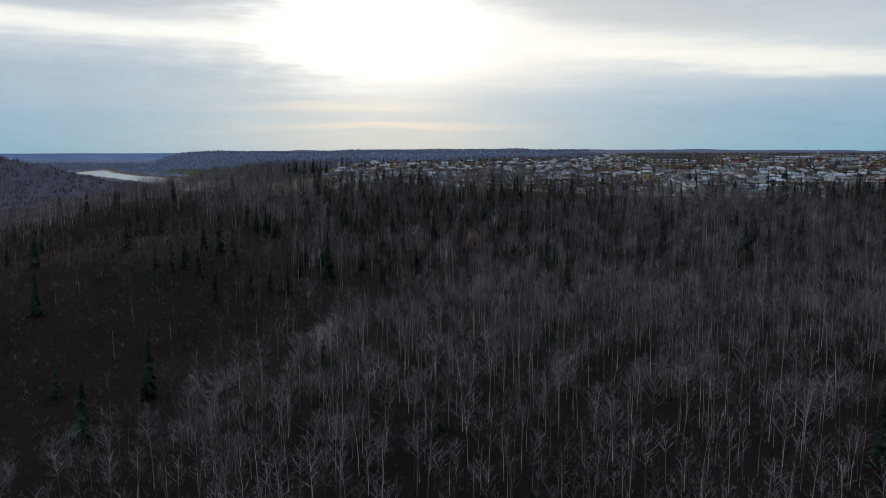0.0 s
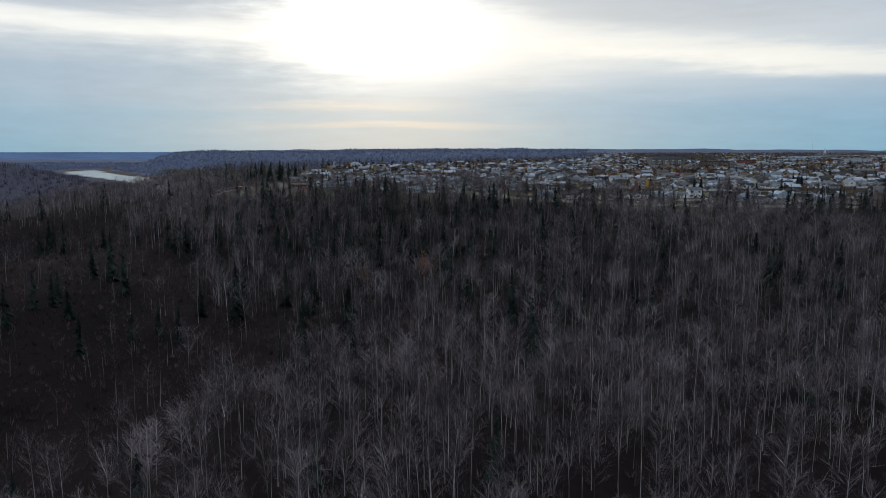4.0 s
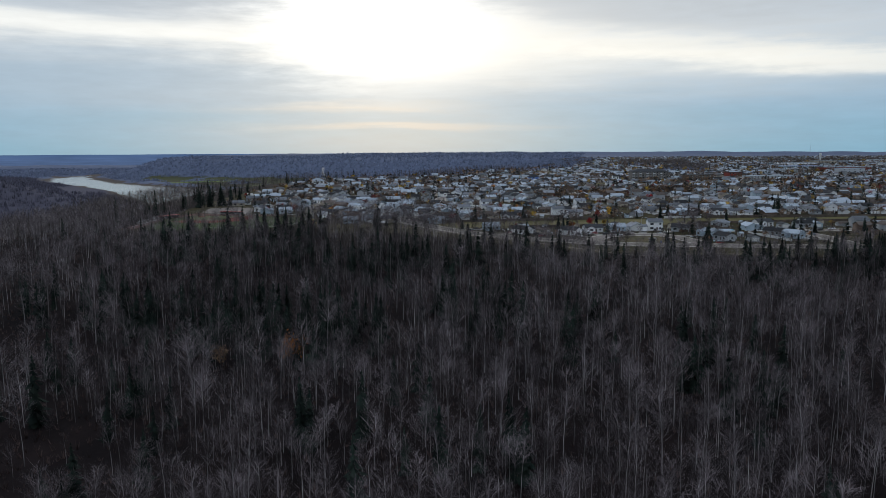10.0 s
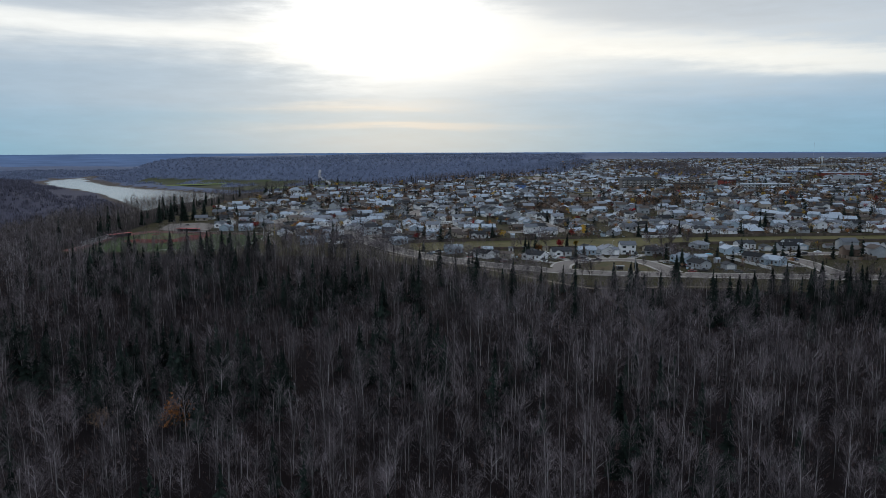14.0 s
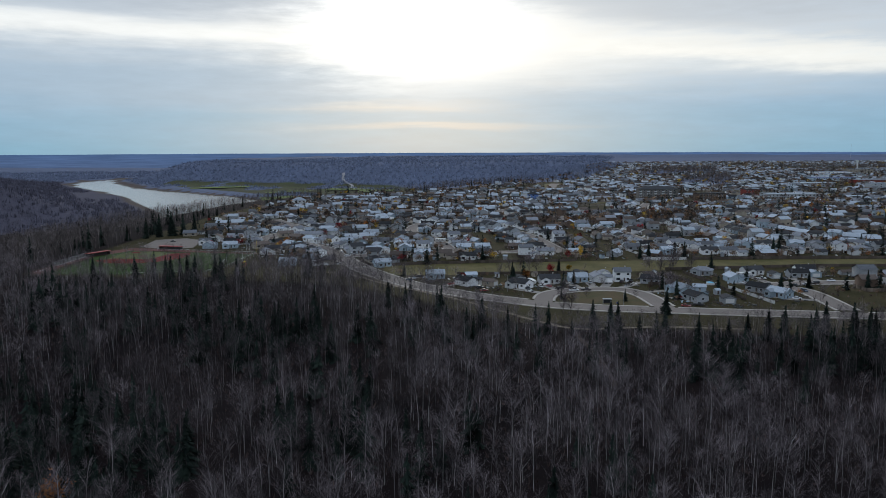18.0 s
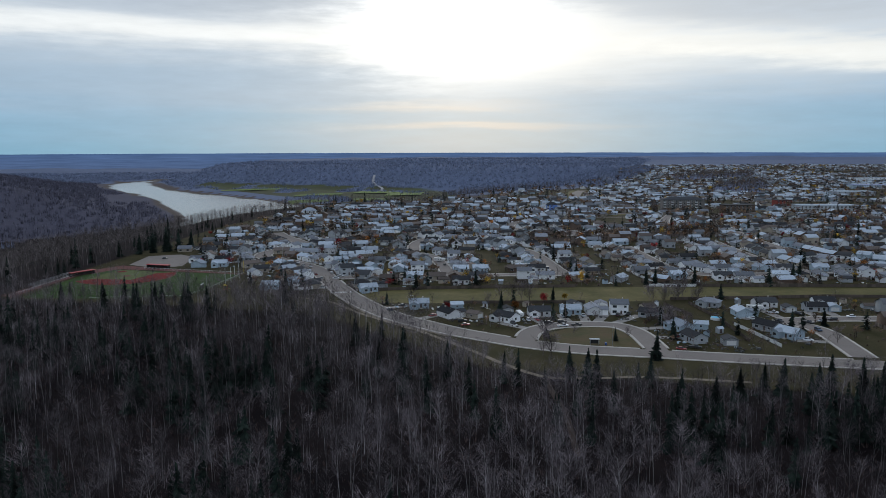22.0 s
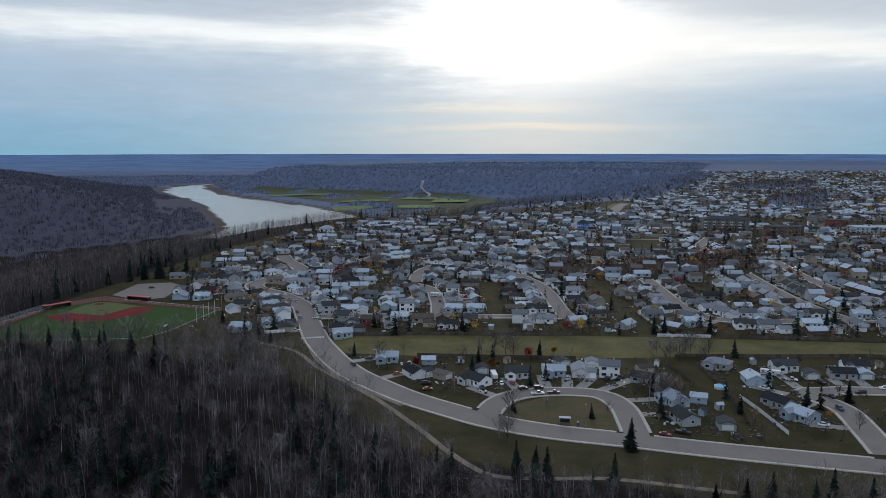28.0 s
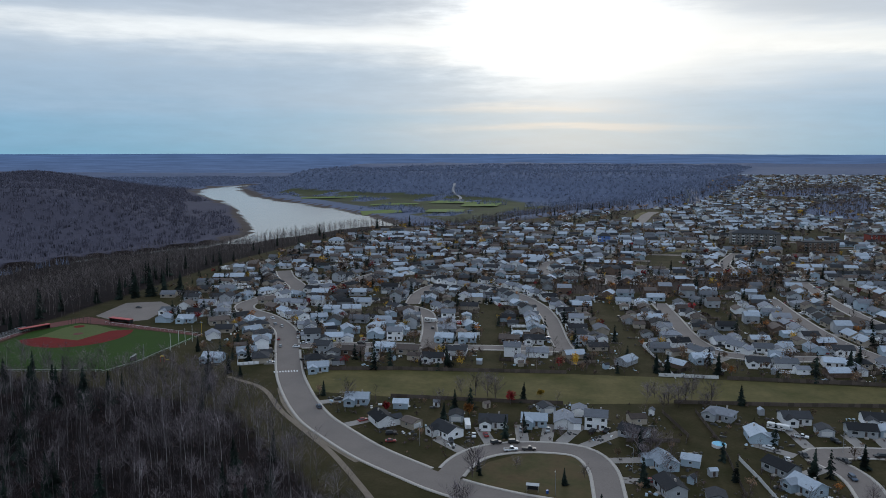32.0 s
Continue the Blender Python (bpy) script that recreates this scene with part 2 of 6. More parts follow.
SPRUCE = island_material("spruce_needles", (0.008, 0.0125, 0.011), (0.022, 0.031, 0.024))
# distant crowns: mauve twigs with blue distance haze mixed into the colour
SPURHAZETWIG = island_material("haze_tinted_spur_crowns", (0.088, 0.085, 0.112), (0.14, 0.135, 0.172))
FARHAZETWIG = island_material("haze_tinted_far_crowns", (0.16, 0.185, 0.26), (0.215, 0.245, 0.335))
ORANGE = island_material("orange_leaves", (0.22, 0.08, 0.025), (0.36, 0.15, 0.04))
REDLEAF = island_material("crimson_leaves", (0.16, 0.016, 0.02), (0.28, 0.03, 0.03))
YELLOW = island_material("yellow_leaves", (0.32, 0.20, 0.03), (0.46, 0.30, 0.05))
BANKWOOD = island_material("riverbank_branches", (0.06, 0.05, 0.048), (0.165, 0.14, 0.132))
GARDENTWIG = island_material("garden_branches", (0.06, 0.048, 0.043), (0.19, 0.15, 0.135))
BROWNLEAF = island_material("dull_brown_crown", (0.13, 0.085, 0.055), (0.24, 0.155, 0.10))


# ---- the lie of the land ----
def smooth(a, b, v):
    t = np.clip((np.asarray(v, float) - a) / (b - a), 0, 1)
    return t * t * (3 - 2 * t)


def dist_line(x, y, line):
    """Distance from each point to a polyline, and how far along it (0..1 by index)."""
    best, along = np.full(np.shape(x), 1e9), np.zeros(np.shape(x))
    for i, ((ax, ay), (bx, by)) in enumerate(zip(line, line[1:])):
        dx, dy = bx - ax, by - ay
        t = np.clip(((x - ax) * dx + (y - ay) * dy) / (dx * dx + dy * dy), 0, 1)
        d = np.hypot(x - ax - t * dx, y - ay - t * dy)
        along = np.where(d < best, i + t, along)
        best = np.minimum(best, d)
    return best, along


def inside(x, y, poly):
    r = np.zeros(np.shape(x), bool)
    for (ax, ay), (bx, by) in zip(poly, poly[1:] + poly[:1]):
        if ay != by:
            r ^= ((ay > y) != (by > y)) & (x < (bx - ax) * (y - ay) / (by - ay) + ax)
    return r


PLATEAU = [(-145, 576), (-2, 560), (41, 550), (75, 517), (124, 470), (251, 449), (591, 402), (1500, 300), (4900, 300), (4900, 4900), (900, 4900),
           (838, 4371), (491, 2896), (359, 2154), (240, 1678), (108, 1469), (44, 1311), (-15, 1234), (-98, 1208), (-131, 1098), (-149, 896), (-147, 750)]
RIVER = [(-1450, 4050), (-1560, 3780), (-1600, 3520), (-1500, 3260), (-1360, 3040), (-1165, 2785), (-935, 2550), (-738, 2308), (-580, 2090), (-465, 1910), (-440, 1750), (-500, 1570), (-620, 1350), (-675, 1190), (-690, 900), (-660, 300), (-640, -400)]
RIVER_W = [12, 35, 70, 110, 112, 100, 118, 150, 172, 178, 150, 62, 38, 26, 24, 24, 24]
RIVER_Z = -75.0
FARWOOD = [(-60, 1230), (40, 1300), (90, 1420), (190, 1555), (300, 1655), (345, 1834), (500, 2450), (620, 2948), (610, 3392), (500, 2900), (359, 2154), (240, 1678), (108, 1469), (44, 1311), (-15, 1234)]
FAR_COPSES = [[(489, 2008), (572, 1989), (714, 2149), (803, 2489), (634, 2386), (533, 2250)], [(458, 1514), (520, 1453), (622, 1742), (681, 2016), (560, 1845), (488, 1632)]]
FALL = ([0, 20, 84, 115, 146, 177, 208, 270, 326, 376, 450, 620], [0, 0.5, 6, 8.5, 12, 16.5, 20, 24.5, 32, 47, 58, 60])


def fbm(x, y, s):
    """Gentle uneven ground: a sum of turned sine waves."""
    v = 0.0
    for i in range(6):
        a, f = 1.3 + 2.4 * i, (1.55 ** i) / s
        v = v + np.sin((x * math.cos(a) + y * math.sin(a)) * f + 3 * i + 0.8 * np.sin((y * math.cos(a) - x * math.sin(a)) * f * 0.6 + i)) / (1.35 ** i)
    return v / 2.4


def town_level(y):
    return 5.0 * smooth(560, 1000, y)


def ground(x, y):
    x, y = np.asarray(x, float), np.asarray(y, float)
    ins = inside(x, y, PLATEAU)
    d = np.where(ins, 0, dist_line(x, y, PLATEAU + PLATEAU[:1])[0])
    south = np.interp(d, *FALL)
    steep = 62 * smooth(0, 330, d) + 13 * smooth(250, 700, d)
    west = smooth(-160, -330, x) * smooth(650, 350, y) * 24
    s = smooth(455, 680, y)
    drop = south * (1 - s) + steep * s + west
    z = town_level(y) - drop
    z = z + 11 * np.exp(-((x + 132) / 55) ** 2 - ((y - 322) / 75) ** 2) - 5 * np.exp(-((x + 68) / 30) ** 2 - ((y - 243) / 60) ** 2) - 12 * np.exp(-((x + 185) / 45) ** 2 - ((y - 440) / 60) ** 2)
    rough_ground = smooth(5, 90, d)
    z = z + rough_ground * (1.6 * fbm(x, y, 22) + 2.2 * fbm(x + 50, y, 75))
    r, k = dist_line(x, y, RIVER)
    bank = r - np.interp(k, range(len(RIVER_W)), RIVER_W)
    line_x = np.interp(-y, [-p[1] for p in RIVER], [p[0] for p in RIVER])
    over = x < line_x
    # the wooded spur inside the river's bend, and the hills beyond the flat on the near side
    spur = 86 * smooth(0, 620, bank) * (1 - 0.8 * smooth(2850, 3500, y))
    back = y + 0.35 * x
    beyond = 80 * smooth(2640, 3230, back) * smooth(10, 330, bank) - 30 * smooth(3450, 3750, back) + 30 * smooth(3900, 4400, back)
    hill = np.where(over, -76 + 4 * smooth(0, 40, bank) + spur, -77 + 6 * smooth(0, 70, bank) + 10 * smooth(600, 1500, bank) + beyond)
    hill = hill + smooth(60, 500, bank) * (5 * fbm(x, y, 190) + 4 * fbm(x, y, 90))
    z = np.where(over | (y > 1230), np.maximum(z, hill), np.maximum(z, -76 + 5 * smooth(0, 50, bank)))
    z = np.where(bank < 0, np.minimum(z, -76.5), z)
    return np.where(ins, town_level(y), z)


def flat_mesh(name, verts, faces, mats, index=None, shade_smooth=False):
    """One mesh object from arrays of points and triangles."""
    verts, faces = np.asarray(verts, np.float32), np.asarray(faces, np.int32)
    me = bpy.data.meshes.new(name)
    me.vertices.add(len(verts))
    me.vertices.foreach_set("co", verts.ravel())
    me.loops.add(faces.size)
    me.loops.foreach_set("vertex_index", faces.ravel())
    me.polygons.add(len(faces))
    me.polygons.foreach_set("loop_start", np.arange(len(faces), dtype=np.int32) * faces.shape[1])
    for m in mats:
        me.materials.append(m)
    if index is not None:
        me.polygons.foreach_set("material_index", np.asarray(index, np.int32))
    me.update(calc_edges=True)
    if shade_smooth:
        me.polygons.foreach_set("use_smooth", np.ones(len(faces), bool))
    return new(name, me)


def spaced(lo, hi, mid0, mid1, step, grow):
    """Coordinates dense between mid0 and mid1 and wider and wider outside."""
    c = list(np.arange(mid0, mid1 + 0.1, step))
    s, v = step, mid1
    while v < hi:
        s *= grow
        v += s
        c.append(min(v, hi))
    s, v = step, mid0
    while v > lo:
        s *= grow
        v -= s
        c.insert(0, max(v, lo))
    return np.array(c)


gx, gy = spaced(-4800, 4900, -320, 480, 8.0, 1.03), spaced(-900, 5000, 60, 700, 8.0, 1.019)
GX, GY = np.meshgrid(gx, gy)
GZ = ground(GX, GY)
nx, ny = len(gx), len(gy)
q = (np.arange(ny - 1)[:, None] * nx + np.arange(nx - 1)[None, :]).ravel()
quads = np.stack([q, q + 1, q + nx + 1, q + nx], 1)
ground_ob = flat_mesh("ground", np.stack([GX.ravel(), GY.ravel(), GZ.ravel()], 1), quads, [], None, True)
fx, fy, fz = GX.ravel(), GY.ravel(), GZ.ravel()
rd, rk = dist_line(fx, fy, RIVER)
rd = rd - np.interp(rk, range(len(RIVER_W)), RIVER_W)
edge = dist_line(fx, fy, PLATEAU + PLATEAU[:1])[0] * np.where(inside(fx, fy, PLATEAU), 1, -1)
weights = {
    "hazed_far_wood": smooth(820, 1350, np.hypot(fx - 100, fy - 300)) * (1 - smooth(-60, -160, fx) * smooth(1900, 1500, fy)),
    "hazed_spur_wood": smooth(2, 14, rd) * (fx < np.interp(-fy, [-p[1] for p in RIVER], [p[0] for p in RIVER])) * smooth(3500, 3100, fy) * smooth(700, 1100, fy),
    "meadow": smooth(70, 120, rd) * smooth(700, 520, rd) * (fx > -1150) * (fy > 1950) * (fx > np.interp(-fy, [-p[1] for p in RIVER], [p[0] for p in RIVER])) * smooth(-55, -63, fz) * smooth(-0.55, -0.2, fbm(fx, fy, 60)),
    "mud": smooth(20, 8, rd) * smooth(-64, -69, fz) * smooth(1500, 1650, fy),
    "grass": smooth(-4, 8, edge) * smooth(3600, 3200, fy) * ~(inside(fx, fy, FAR_COPSES[0]) | inside(fx, fy, FAR_COPSES[1]) | inside(fx, fy, FARWOOD)),
}
GROUND = bpy.data.materials.new("autumn_ground")
GROUND.use_nodes = True
n, l = nodes_of(GROUND.node_tree)
gb, go = n.new("ShaderNodeBsdfPrincipled"), n.new("ShaderNodeOutputMaterial")
gb.inputs["Roughness"].default_value, gb.inputs["Specular IOR Level"].default_value = 0.95, 0.04
l.new(gb.outputs[0], go.inputs[0])
gpos = n.new("ShaderNodeNewGeometry").outputs["Position"]


def two_tone(a, b, scale, fine):
    k = mnode(n, l, "MULTIPLY_ADD", mnode(n, l, "SUBTRACT", noise_node(n, l, gpos, scale, 4, 0.6), 0.5), 2.2, 0.5)
    c = mix_node(n, l, k, a, b)
    c.node.clamp_factor = True
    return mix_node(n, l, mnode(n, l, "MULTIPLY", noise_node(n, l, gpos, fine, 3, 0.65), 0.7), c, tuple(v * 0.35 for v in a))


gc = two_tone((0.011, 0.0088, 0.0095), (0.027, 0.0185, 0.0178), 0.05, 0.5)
# the blue in the far and spur ground colours is painted distance haze
for key, c in (("hazed_far_wood", two_tone((0.145, 0.175, 0.265), (0.115, 0.137, 0.205), 0.004, 0.07)), ("hazed_spur_wood", two_tone((0.098, 0.095, 0.128), (0.074, 0.07, 0.094), 0.006, 0.09)), ("meadow", two_tone((0.09, 0.105, 0.045), (0.06, 0.055, 0.045), 0.012, 0.2)),
               ("mud", two_tone((0.115, 0.093, 0.082), (0.08, 0.066, 0.06), 0.02, 0.3)), ("grass", two_tone((0.036, 0.036, 0.014), (0.088, 0.068, 0.036), 0.07, 0.8))):
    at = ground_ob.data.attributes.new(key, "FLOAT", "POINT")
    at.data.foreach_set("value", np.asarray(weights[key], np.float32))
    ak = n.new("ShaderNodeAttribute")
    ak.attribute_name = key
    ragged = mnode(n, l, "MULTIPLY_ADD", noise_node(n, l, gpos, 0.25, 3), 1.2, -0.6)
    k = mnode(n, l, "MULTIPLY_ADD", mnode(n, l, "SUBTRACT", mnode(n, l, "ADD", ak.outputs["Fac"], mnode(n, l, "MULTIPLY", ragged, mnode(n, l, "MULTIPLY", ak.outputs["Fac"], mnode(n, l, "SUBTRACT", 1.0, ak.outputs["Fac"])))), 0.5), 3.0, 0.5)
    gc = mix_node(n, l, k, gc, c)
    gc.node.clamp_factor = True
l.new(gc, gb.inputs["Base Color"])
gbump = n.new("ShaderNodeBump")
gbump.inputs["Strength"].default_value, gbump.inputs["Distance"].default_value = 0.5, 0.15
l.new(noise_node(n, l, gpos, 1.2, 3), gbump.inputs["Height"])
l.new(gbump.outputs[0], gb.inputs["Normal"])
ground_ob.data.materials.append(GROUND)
tagged(ground_ob, "autumn ground of dull grass and brown leaf litter", "ground", kind="structure")

WATER = bpy.data.materials.new("river_water")
WATER.use_nodes = True
wb = WATER.node_tree.nodes["Principled BSDF"]
wb.inputs["Base Color"].default_value, wb.inputs["Roughness"].default_value = (0.10, 0.10, 0.09, 1), 0.16
wn = WATER.node_tree.nodes.new("ShaderNodeTexNoise")
wn.inputs["Scale"].default_value = 0.15
wg = WATER.node_tree.nodes.new("ShaderNodeNewGeometry")
wk = WATER.node_tree.nodes.new("ShaderNodeBump")
wk.inputs["Strength"].default_value = 0.15
WATER.node_tree.links.new(wg.outputs["Position"], wn.inputs["Vector"])
WATER.node_tree.links.new(wn.outputs["Fac"], wk.inputs["Height"])
WATER.node_tree.links.new(wk.outputs[0], wb.inputs["Normal"])


def ribbon(line, widths, z, lift=0.0):
    """Left and right points of a band along a polyline."""
    p = np.array(line, float)
    t = np.gradient(p, axis=0)
    t /= np.linalg.norm(t, axis=1)[:, None]
    nrm = np.stack([-t[:, 1], t[:, 0]], 1)
    w = np.asarray(widths, float).reshape(-1, 1) * np.ones((len(p), 1))
    return p + nrm * w, p - nrm * w


def curve_points(line, step=4.0):
    """A smooth line through the given points (Catmull-Rom), sampled every few metres."""
    p = [np.array(v, float) for v in line]
    p = [2 * p[0] - p[1]] + p + [2 * p[-1] - p[-2]]
    r = []
    for a, b, c, d in zip(p, p[1:], p[2:], p[3:]):
        k = max(2, int(np.linalg.norm(c - b) / step))
        for t in np.arange(k) / k:
            r.append(0.5 * (2 * b + (c - a) * t + (2 * a - 5 * b + 4 * c - d) * t * t + (3 * b - a - 3 * c + d) * t ** 3))
    return np.array(r + [p[-2]])


a, b = ribbon(RIVER, np.array(RIVER_W) + 18, 0)
wv = [(*p, RIVER_Z) for p in a] + [(*p, RIVER_Z) for p in b]
k = len(RIVER)
tagged(flat_mesh("river_water", wv, [(i, i + 1, k + i + 1, k + i) for i in range(k - 1)], [WATER]), "broad calm river mirroring the pale sky", "river", kind="structure")


# ---- roads ----
ROADS = {
    "collector": ([(411, 479), (321, 485), (264, 489), (218, 493), (187, 497), (162, 500), (142, 506), (127, 514), (109, 525), (93, 538), (77, 553), (62, 573), (47, 597), (37, 616), (22, 647), (5, 681), (-19, 707), (-40, 721), (-49, 737), (-46, 757), (-36, 779), (-40, 800), (-64, 833), (-80, 861)], 5.6),
    "crescent": ([(139, 511), (142, 527), (149, 537), (162, 543), (179, 543), (187, 531), (190, 511), (191, 498)], 4.2),
    "back_street": ([(26, 650), (55, 659), (89, 665), (111, 667), (136, 671), (165, 674)], 3.8),
    "close": ([(93, 666), (85, 704), (73, 740), (54, 757)], 3.8),
    "curved_street": ([(58, 762), (54, 797), (60, 828), (80, 839), (112, 817), (136, 782), (150, 744), (160, 694), (165, 674)], 4.2),
    "side_street": ([(-40, 797), (-13, 813), (-4, 849), (6, 878), (27, 894), (50, 918), (68, 954)], 4.0),
    "east_street": ([(217, 799), (223, 760), (230, 714), (240, 688), (253, 681), (274, 682), (294, 686), (320, 688), (376, 690)], 4.2),
    "far_east_street": ([(291, 829), (296, 777), (303, 734), (312, 705), (320, 688)], 4.0),
    "third_street": ([(325, 894), (330, 817), (342, 761), (367, 730), (398, 718)], 4.0),
    "north_close": ([(300, 1052), (281, 983), (280, 937)], 4.0),
    "north_street": ([(54, 918), (106, 914), (128, 910), (135, 899), (180, 893), (186, 859)], 3.8),
    "north_branch": ([(128, 910), (129, 942), (151, 986), (181, 1014)], 3.8),
    "court": ([(414, 570), (333, 569), (282, 565), (268, 562), (258, 558), (264, 548), (267, 538), (267, 522), (266, 498)], 4.2),
}
road_pts = []
for name, (line, half) in ROADS.items():
    c = curve_points(line, 3.0)
    road_pts.append(np.column_stack([c, np.full(len(c), half)]))
ROADP = np.concatenate(road_pts)


def road_gap(x, y):
    """Distance from a point to the nearest road's edge."""
    if y > 1080:
        return 99.0
    return float(np.min(np.hypot(ROADP[:, 0] - x, ROADP[:, 1] - y) - ROADP[:, 2]))


def in_poly(x, y, poly):
    r = False
    ax, ay = poly[-1]
    for bx, by in poly:
        if (ay > y) != (by > y) and x < (bx - ax) * (y - ay) / (by - ay) + ax:
            r = not r
        ax, ay = bx, by
    return r


def line_gap(x, y, line):
    best = 1e9
    for (ax, ay), (bx, by) in zip(line, line[1:]):
        dx, dy = bx - ax, by - ay
        t = min(1, max(0, ((x - ax) * dx + (y - ay) * dy) / (dx * dx + dy * dy)))
        best = min(best, math.hypot(x - ax - t * dx, y - ay - t * dy))
    return best


def z_at(x, y):
    if in_poly(x, y, PLATEAU):
        t = min(1, max(0, (y - 560) / 440))
        return 5 * t * t * (3 - 2 * t)
    return float(ground(x, y))


def band(name, line, half, mat, lift, label, cat, side=0.0, thick=0.0, own=None):
    """A strip of surface along a line, following the ground."""
    c = curve_points(line, 3.0)
    t = np.gradient(c, axis=0)
    t /= np.linalg.norm(t, axis=1)[:, None]
    nrm = np.stack([-t[:, 1], t[:, 0]], 1)
    c = c + nrm * side
    a, b = c + nrm * half, c - nrm * half
    za, zb = ground(a[:, 0], a[:, 1]) + lift, ground(b[:, 0], b[:, 1]) + lift
    k = len(c)
    v = [(*p, z) for p, z in zip(a, za)] + [(*p, z) for p, z in zip(b, zb)]
    run = range(k - 1)
    if own is not None:
        others = np.concatenate([r for i, r in enumerate(road_pts) if i != own])
        near = [np.min(np.hypot(others[:, 0] - p[0], others[:, 1] - p[1]) - others[:, 2]) for p in c]
        run = [i for i in run if near[i] > 0.9 and near[i + 1] > 0.9]
    f = [(i, k + i, k + i + 1, i + 1) for i in run]
    if thick:
        v += [(p[0], p[1], p[2] - thick) for p in v[:2 * k]]
        f += [(i, i + 1, 2 * k + i + 1, 2 * k + i) for i in run] + [(k + i + 1, k + i, 3 * k + i, 3 * k + i + 1) for i in run]
    return tagged(flat_mesh(name, v, f, [mat]), label, cat, kind="structure")


for i, (name, (line, half)) in enumerate(ROADS.items()):
    band("road", line, half, ASPHALT, 0.10 + 0.006 * i, "grey worn asphalt residential street", "road")
    for s in (1, -1):
        band("pavement", line, 0.6, CONCRETE, 0.24, "pale concrete kerb and pavement along the street", "pavement", s * (half + 0.55), 0.4, i)


# ---- building blocks ----
def part(name, bm, mat, parent, label=""):
    me = bpy.data.meshes.new(name)
    bm.to_mesh(me)
    bm.free()
    for m in mat if isinstance(mat, (list, tuple)) else [mat]:
        me.materials.append(m)
    ob = new(name, me)
    ob.parent = parent
    if label:
        ob["label"] = label
    return ob


def box(bm, x0, x1, y0, y1, z0, z1):
    v = [bm.verts.new(p) for p in ((x0, y0, z0), (x1, y0, z0), (x1, y1, z0), (x0, y1, z0), (x0, y0, z1), (x1, y0, z1), (x1, y1, z1), (x0, y1, z1))]
    for f in ((0, 3, 2, 1), (4, 5, 6, 7), (0, 1, 5, 4), (1, 2, 6, 5), (2, 3, 7, 6), (3, 0, 4, 7)):
        bm.faces.new([v[i] for i in f])
    return bm


def boxes(*rows):
    bm = bmesh.new()
    for r in rows:
        box(bm, *r)
    return bm


def tube(bm, p, q, r0, r1, sides=6):
    p, q = Vector(p), Vector(q)
    d = (q - p).normalized()
    u = d.orthogonal().normalized()
    w = d.cross(u)
    a, b = [], []
    for i in range(sides):
        t = 2 * math.pi * i / sides
        o = u * math.cos(t) + w * math.sin(t)
        a.append(bm.verts.new(p + o * r0))
        b.append(bm.verts.new(q + o * r1))
    for i in range(sides):
        j = (i + 1) % sides
        bm.faces.new((a[i], a[j], b[j], b[i]))
    bm.faces.new(a[::-1])
    bm.faces.new(b)
    return bm


def gable_walls(w, d, h, rise):
    """House walls with gables at both ends of the long (x) side, down to a footing."""
    bm = bmesh.new()
    x, y = w / 2, d / 2
    lo = [bm.verts.new(p) for p in ((-x, -y, -0.4), (x, -y, -0.4), (x, y, -0.4), (-x, y, -0.4))]
    hi = [bm.verts.new(p) for p in ((-x, -y, h), (x, -y, h), (x, y, h), (-x, y, h))]
    t = [bm.verts.new((-x, 0, h + rise)), bm.verts.new((x, 0, h + rise))]
    for f in ((lo[0], lo[1], hi[1], hi[0]), (lo[1], lo[2], hi[2], t[1], hi[1]), (lo[2], lo[3], hi[3], hi[2]), (lo[3], lo[0], hi[0], t[0], hi[3])):
        bm.faces.new(f)
    return bm


def gable_roof(w, d, h, rise, over=0.5, thick=0.18):
    bm = bmesh.new()
    x, y = w / 2 + over, d / 2 + over
    s = rise / (d / 2)
    prof = [(-y, h - over * s), (0, h + rise), (y, h - over * s)]
    v = [[bm.verts.new((sx, py, pz + k)) for k in (0.02, thick + 0.02) for py, pz in prof] for sx in (-x, x)]
    a, b = v
    for i, j in ((3, 4), (4, 5)):
        bm.faces.new((a[i], b[i], b[j], a[j]))
    for i, j in ((0, 1), (1, 2)):
        bm.faces.new((a[j], b[j], b[i], a[i]))
    for e in ((0, 3), (2, 5)):
        bm.faces.new((a[e[0]], b[e[0]], b[e[1]], a[e[1]]))
    for c in (a, b):
        bm.faces.new((c[0], c[1], c[4], c[3]))
        bm.faces.new((c[1], c[2], c[5], c[4]))
    bmesh.ops.recalc_face_normals(bm, faces=bm.faces)
    return bm


def hip_roof(w, d, h, rise, over=0.5, thick=0.18):
    bm = bmesh.new()
    x, y, r = w / 2 + over, d / 2 + over, max(0.2, w / 2 - d / 2)
    lo = [bm.verts.new(p) for p in ((-x, -y, h - 0.15), (x, -y, h - 0.15), (x, y, h - 0.15), (-x, y, h - 0.15))]
    hi = [bm.verts.new((p.co.x, p.co.y, p.co.z + thick)) for p in lo]
    t = [bm.verts.new((-r, 0, h + rise)), bm.verts.new((r, 0, h + rise))]
    bm.faces.new(lo[::-1])
    for i in range(4):
        bm.faces.new((lo[i], lo[(i + 1) % 4], hi[(i + 1) % 4], hi[i]))
    for f in ((hi[0], hi[1], t[1], t[0]), (hi[1], hi[2], t[1]), (hi[2], hi[3], t[0], t[1]), (hi[3], hi[0], t[0])):
        bm.faces.new(f)
    return bm


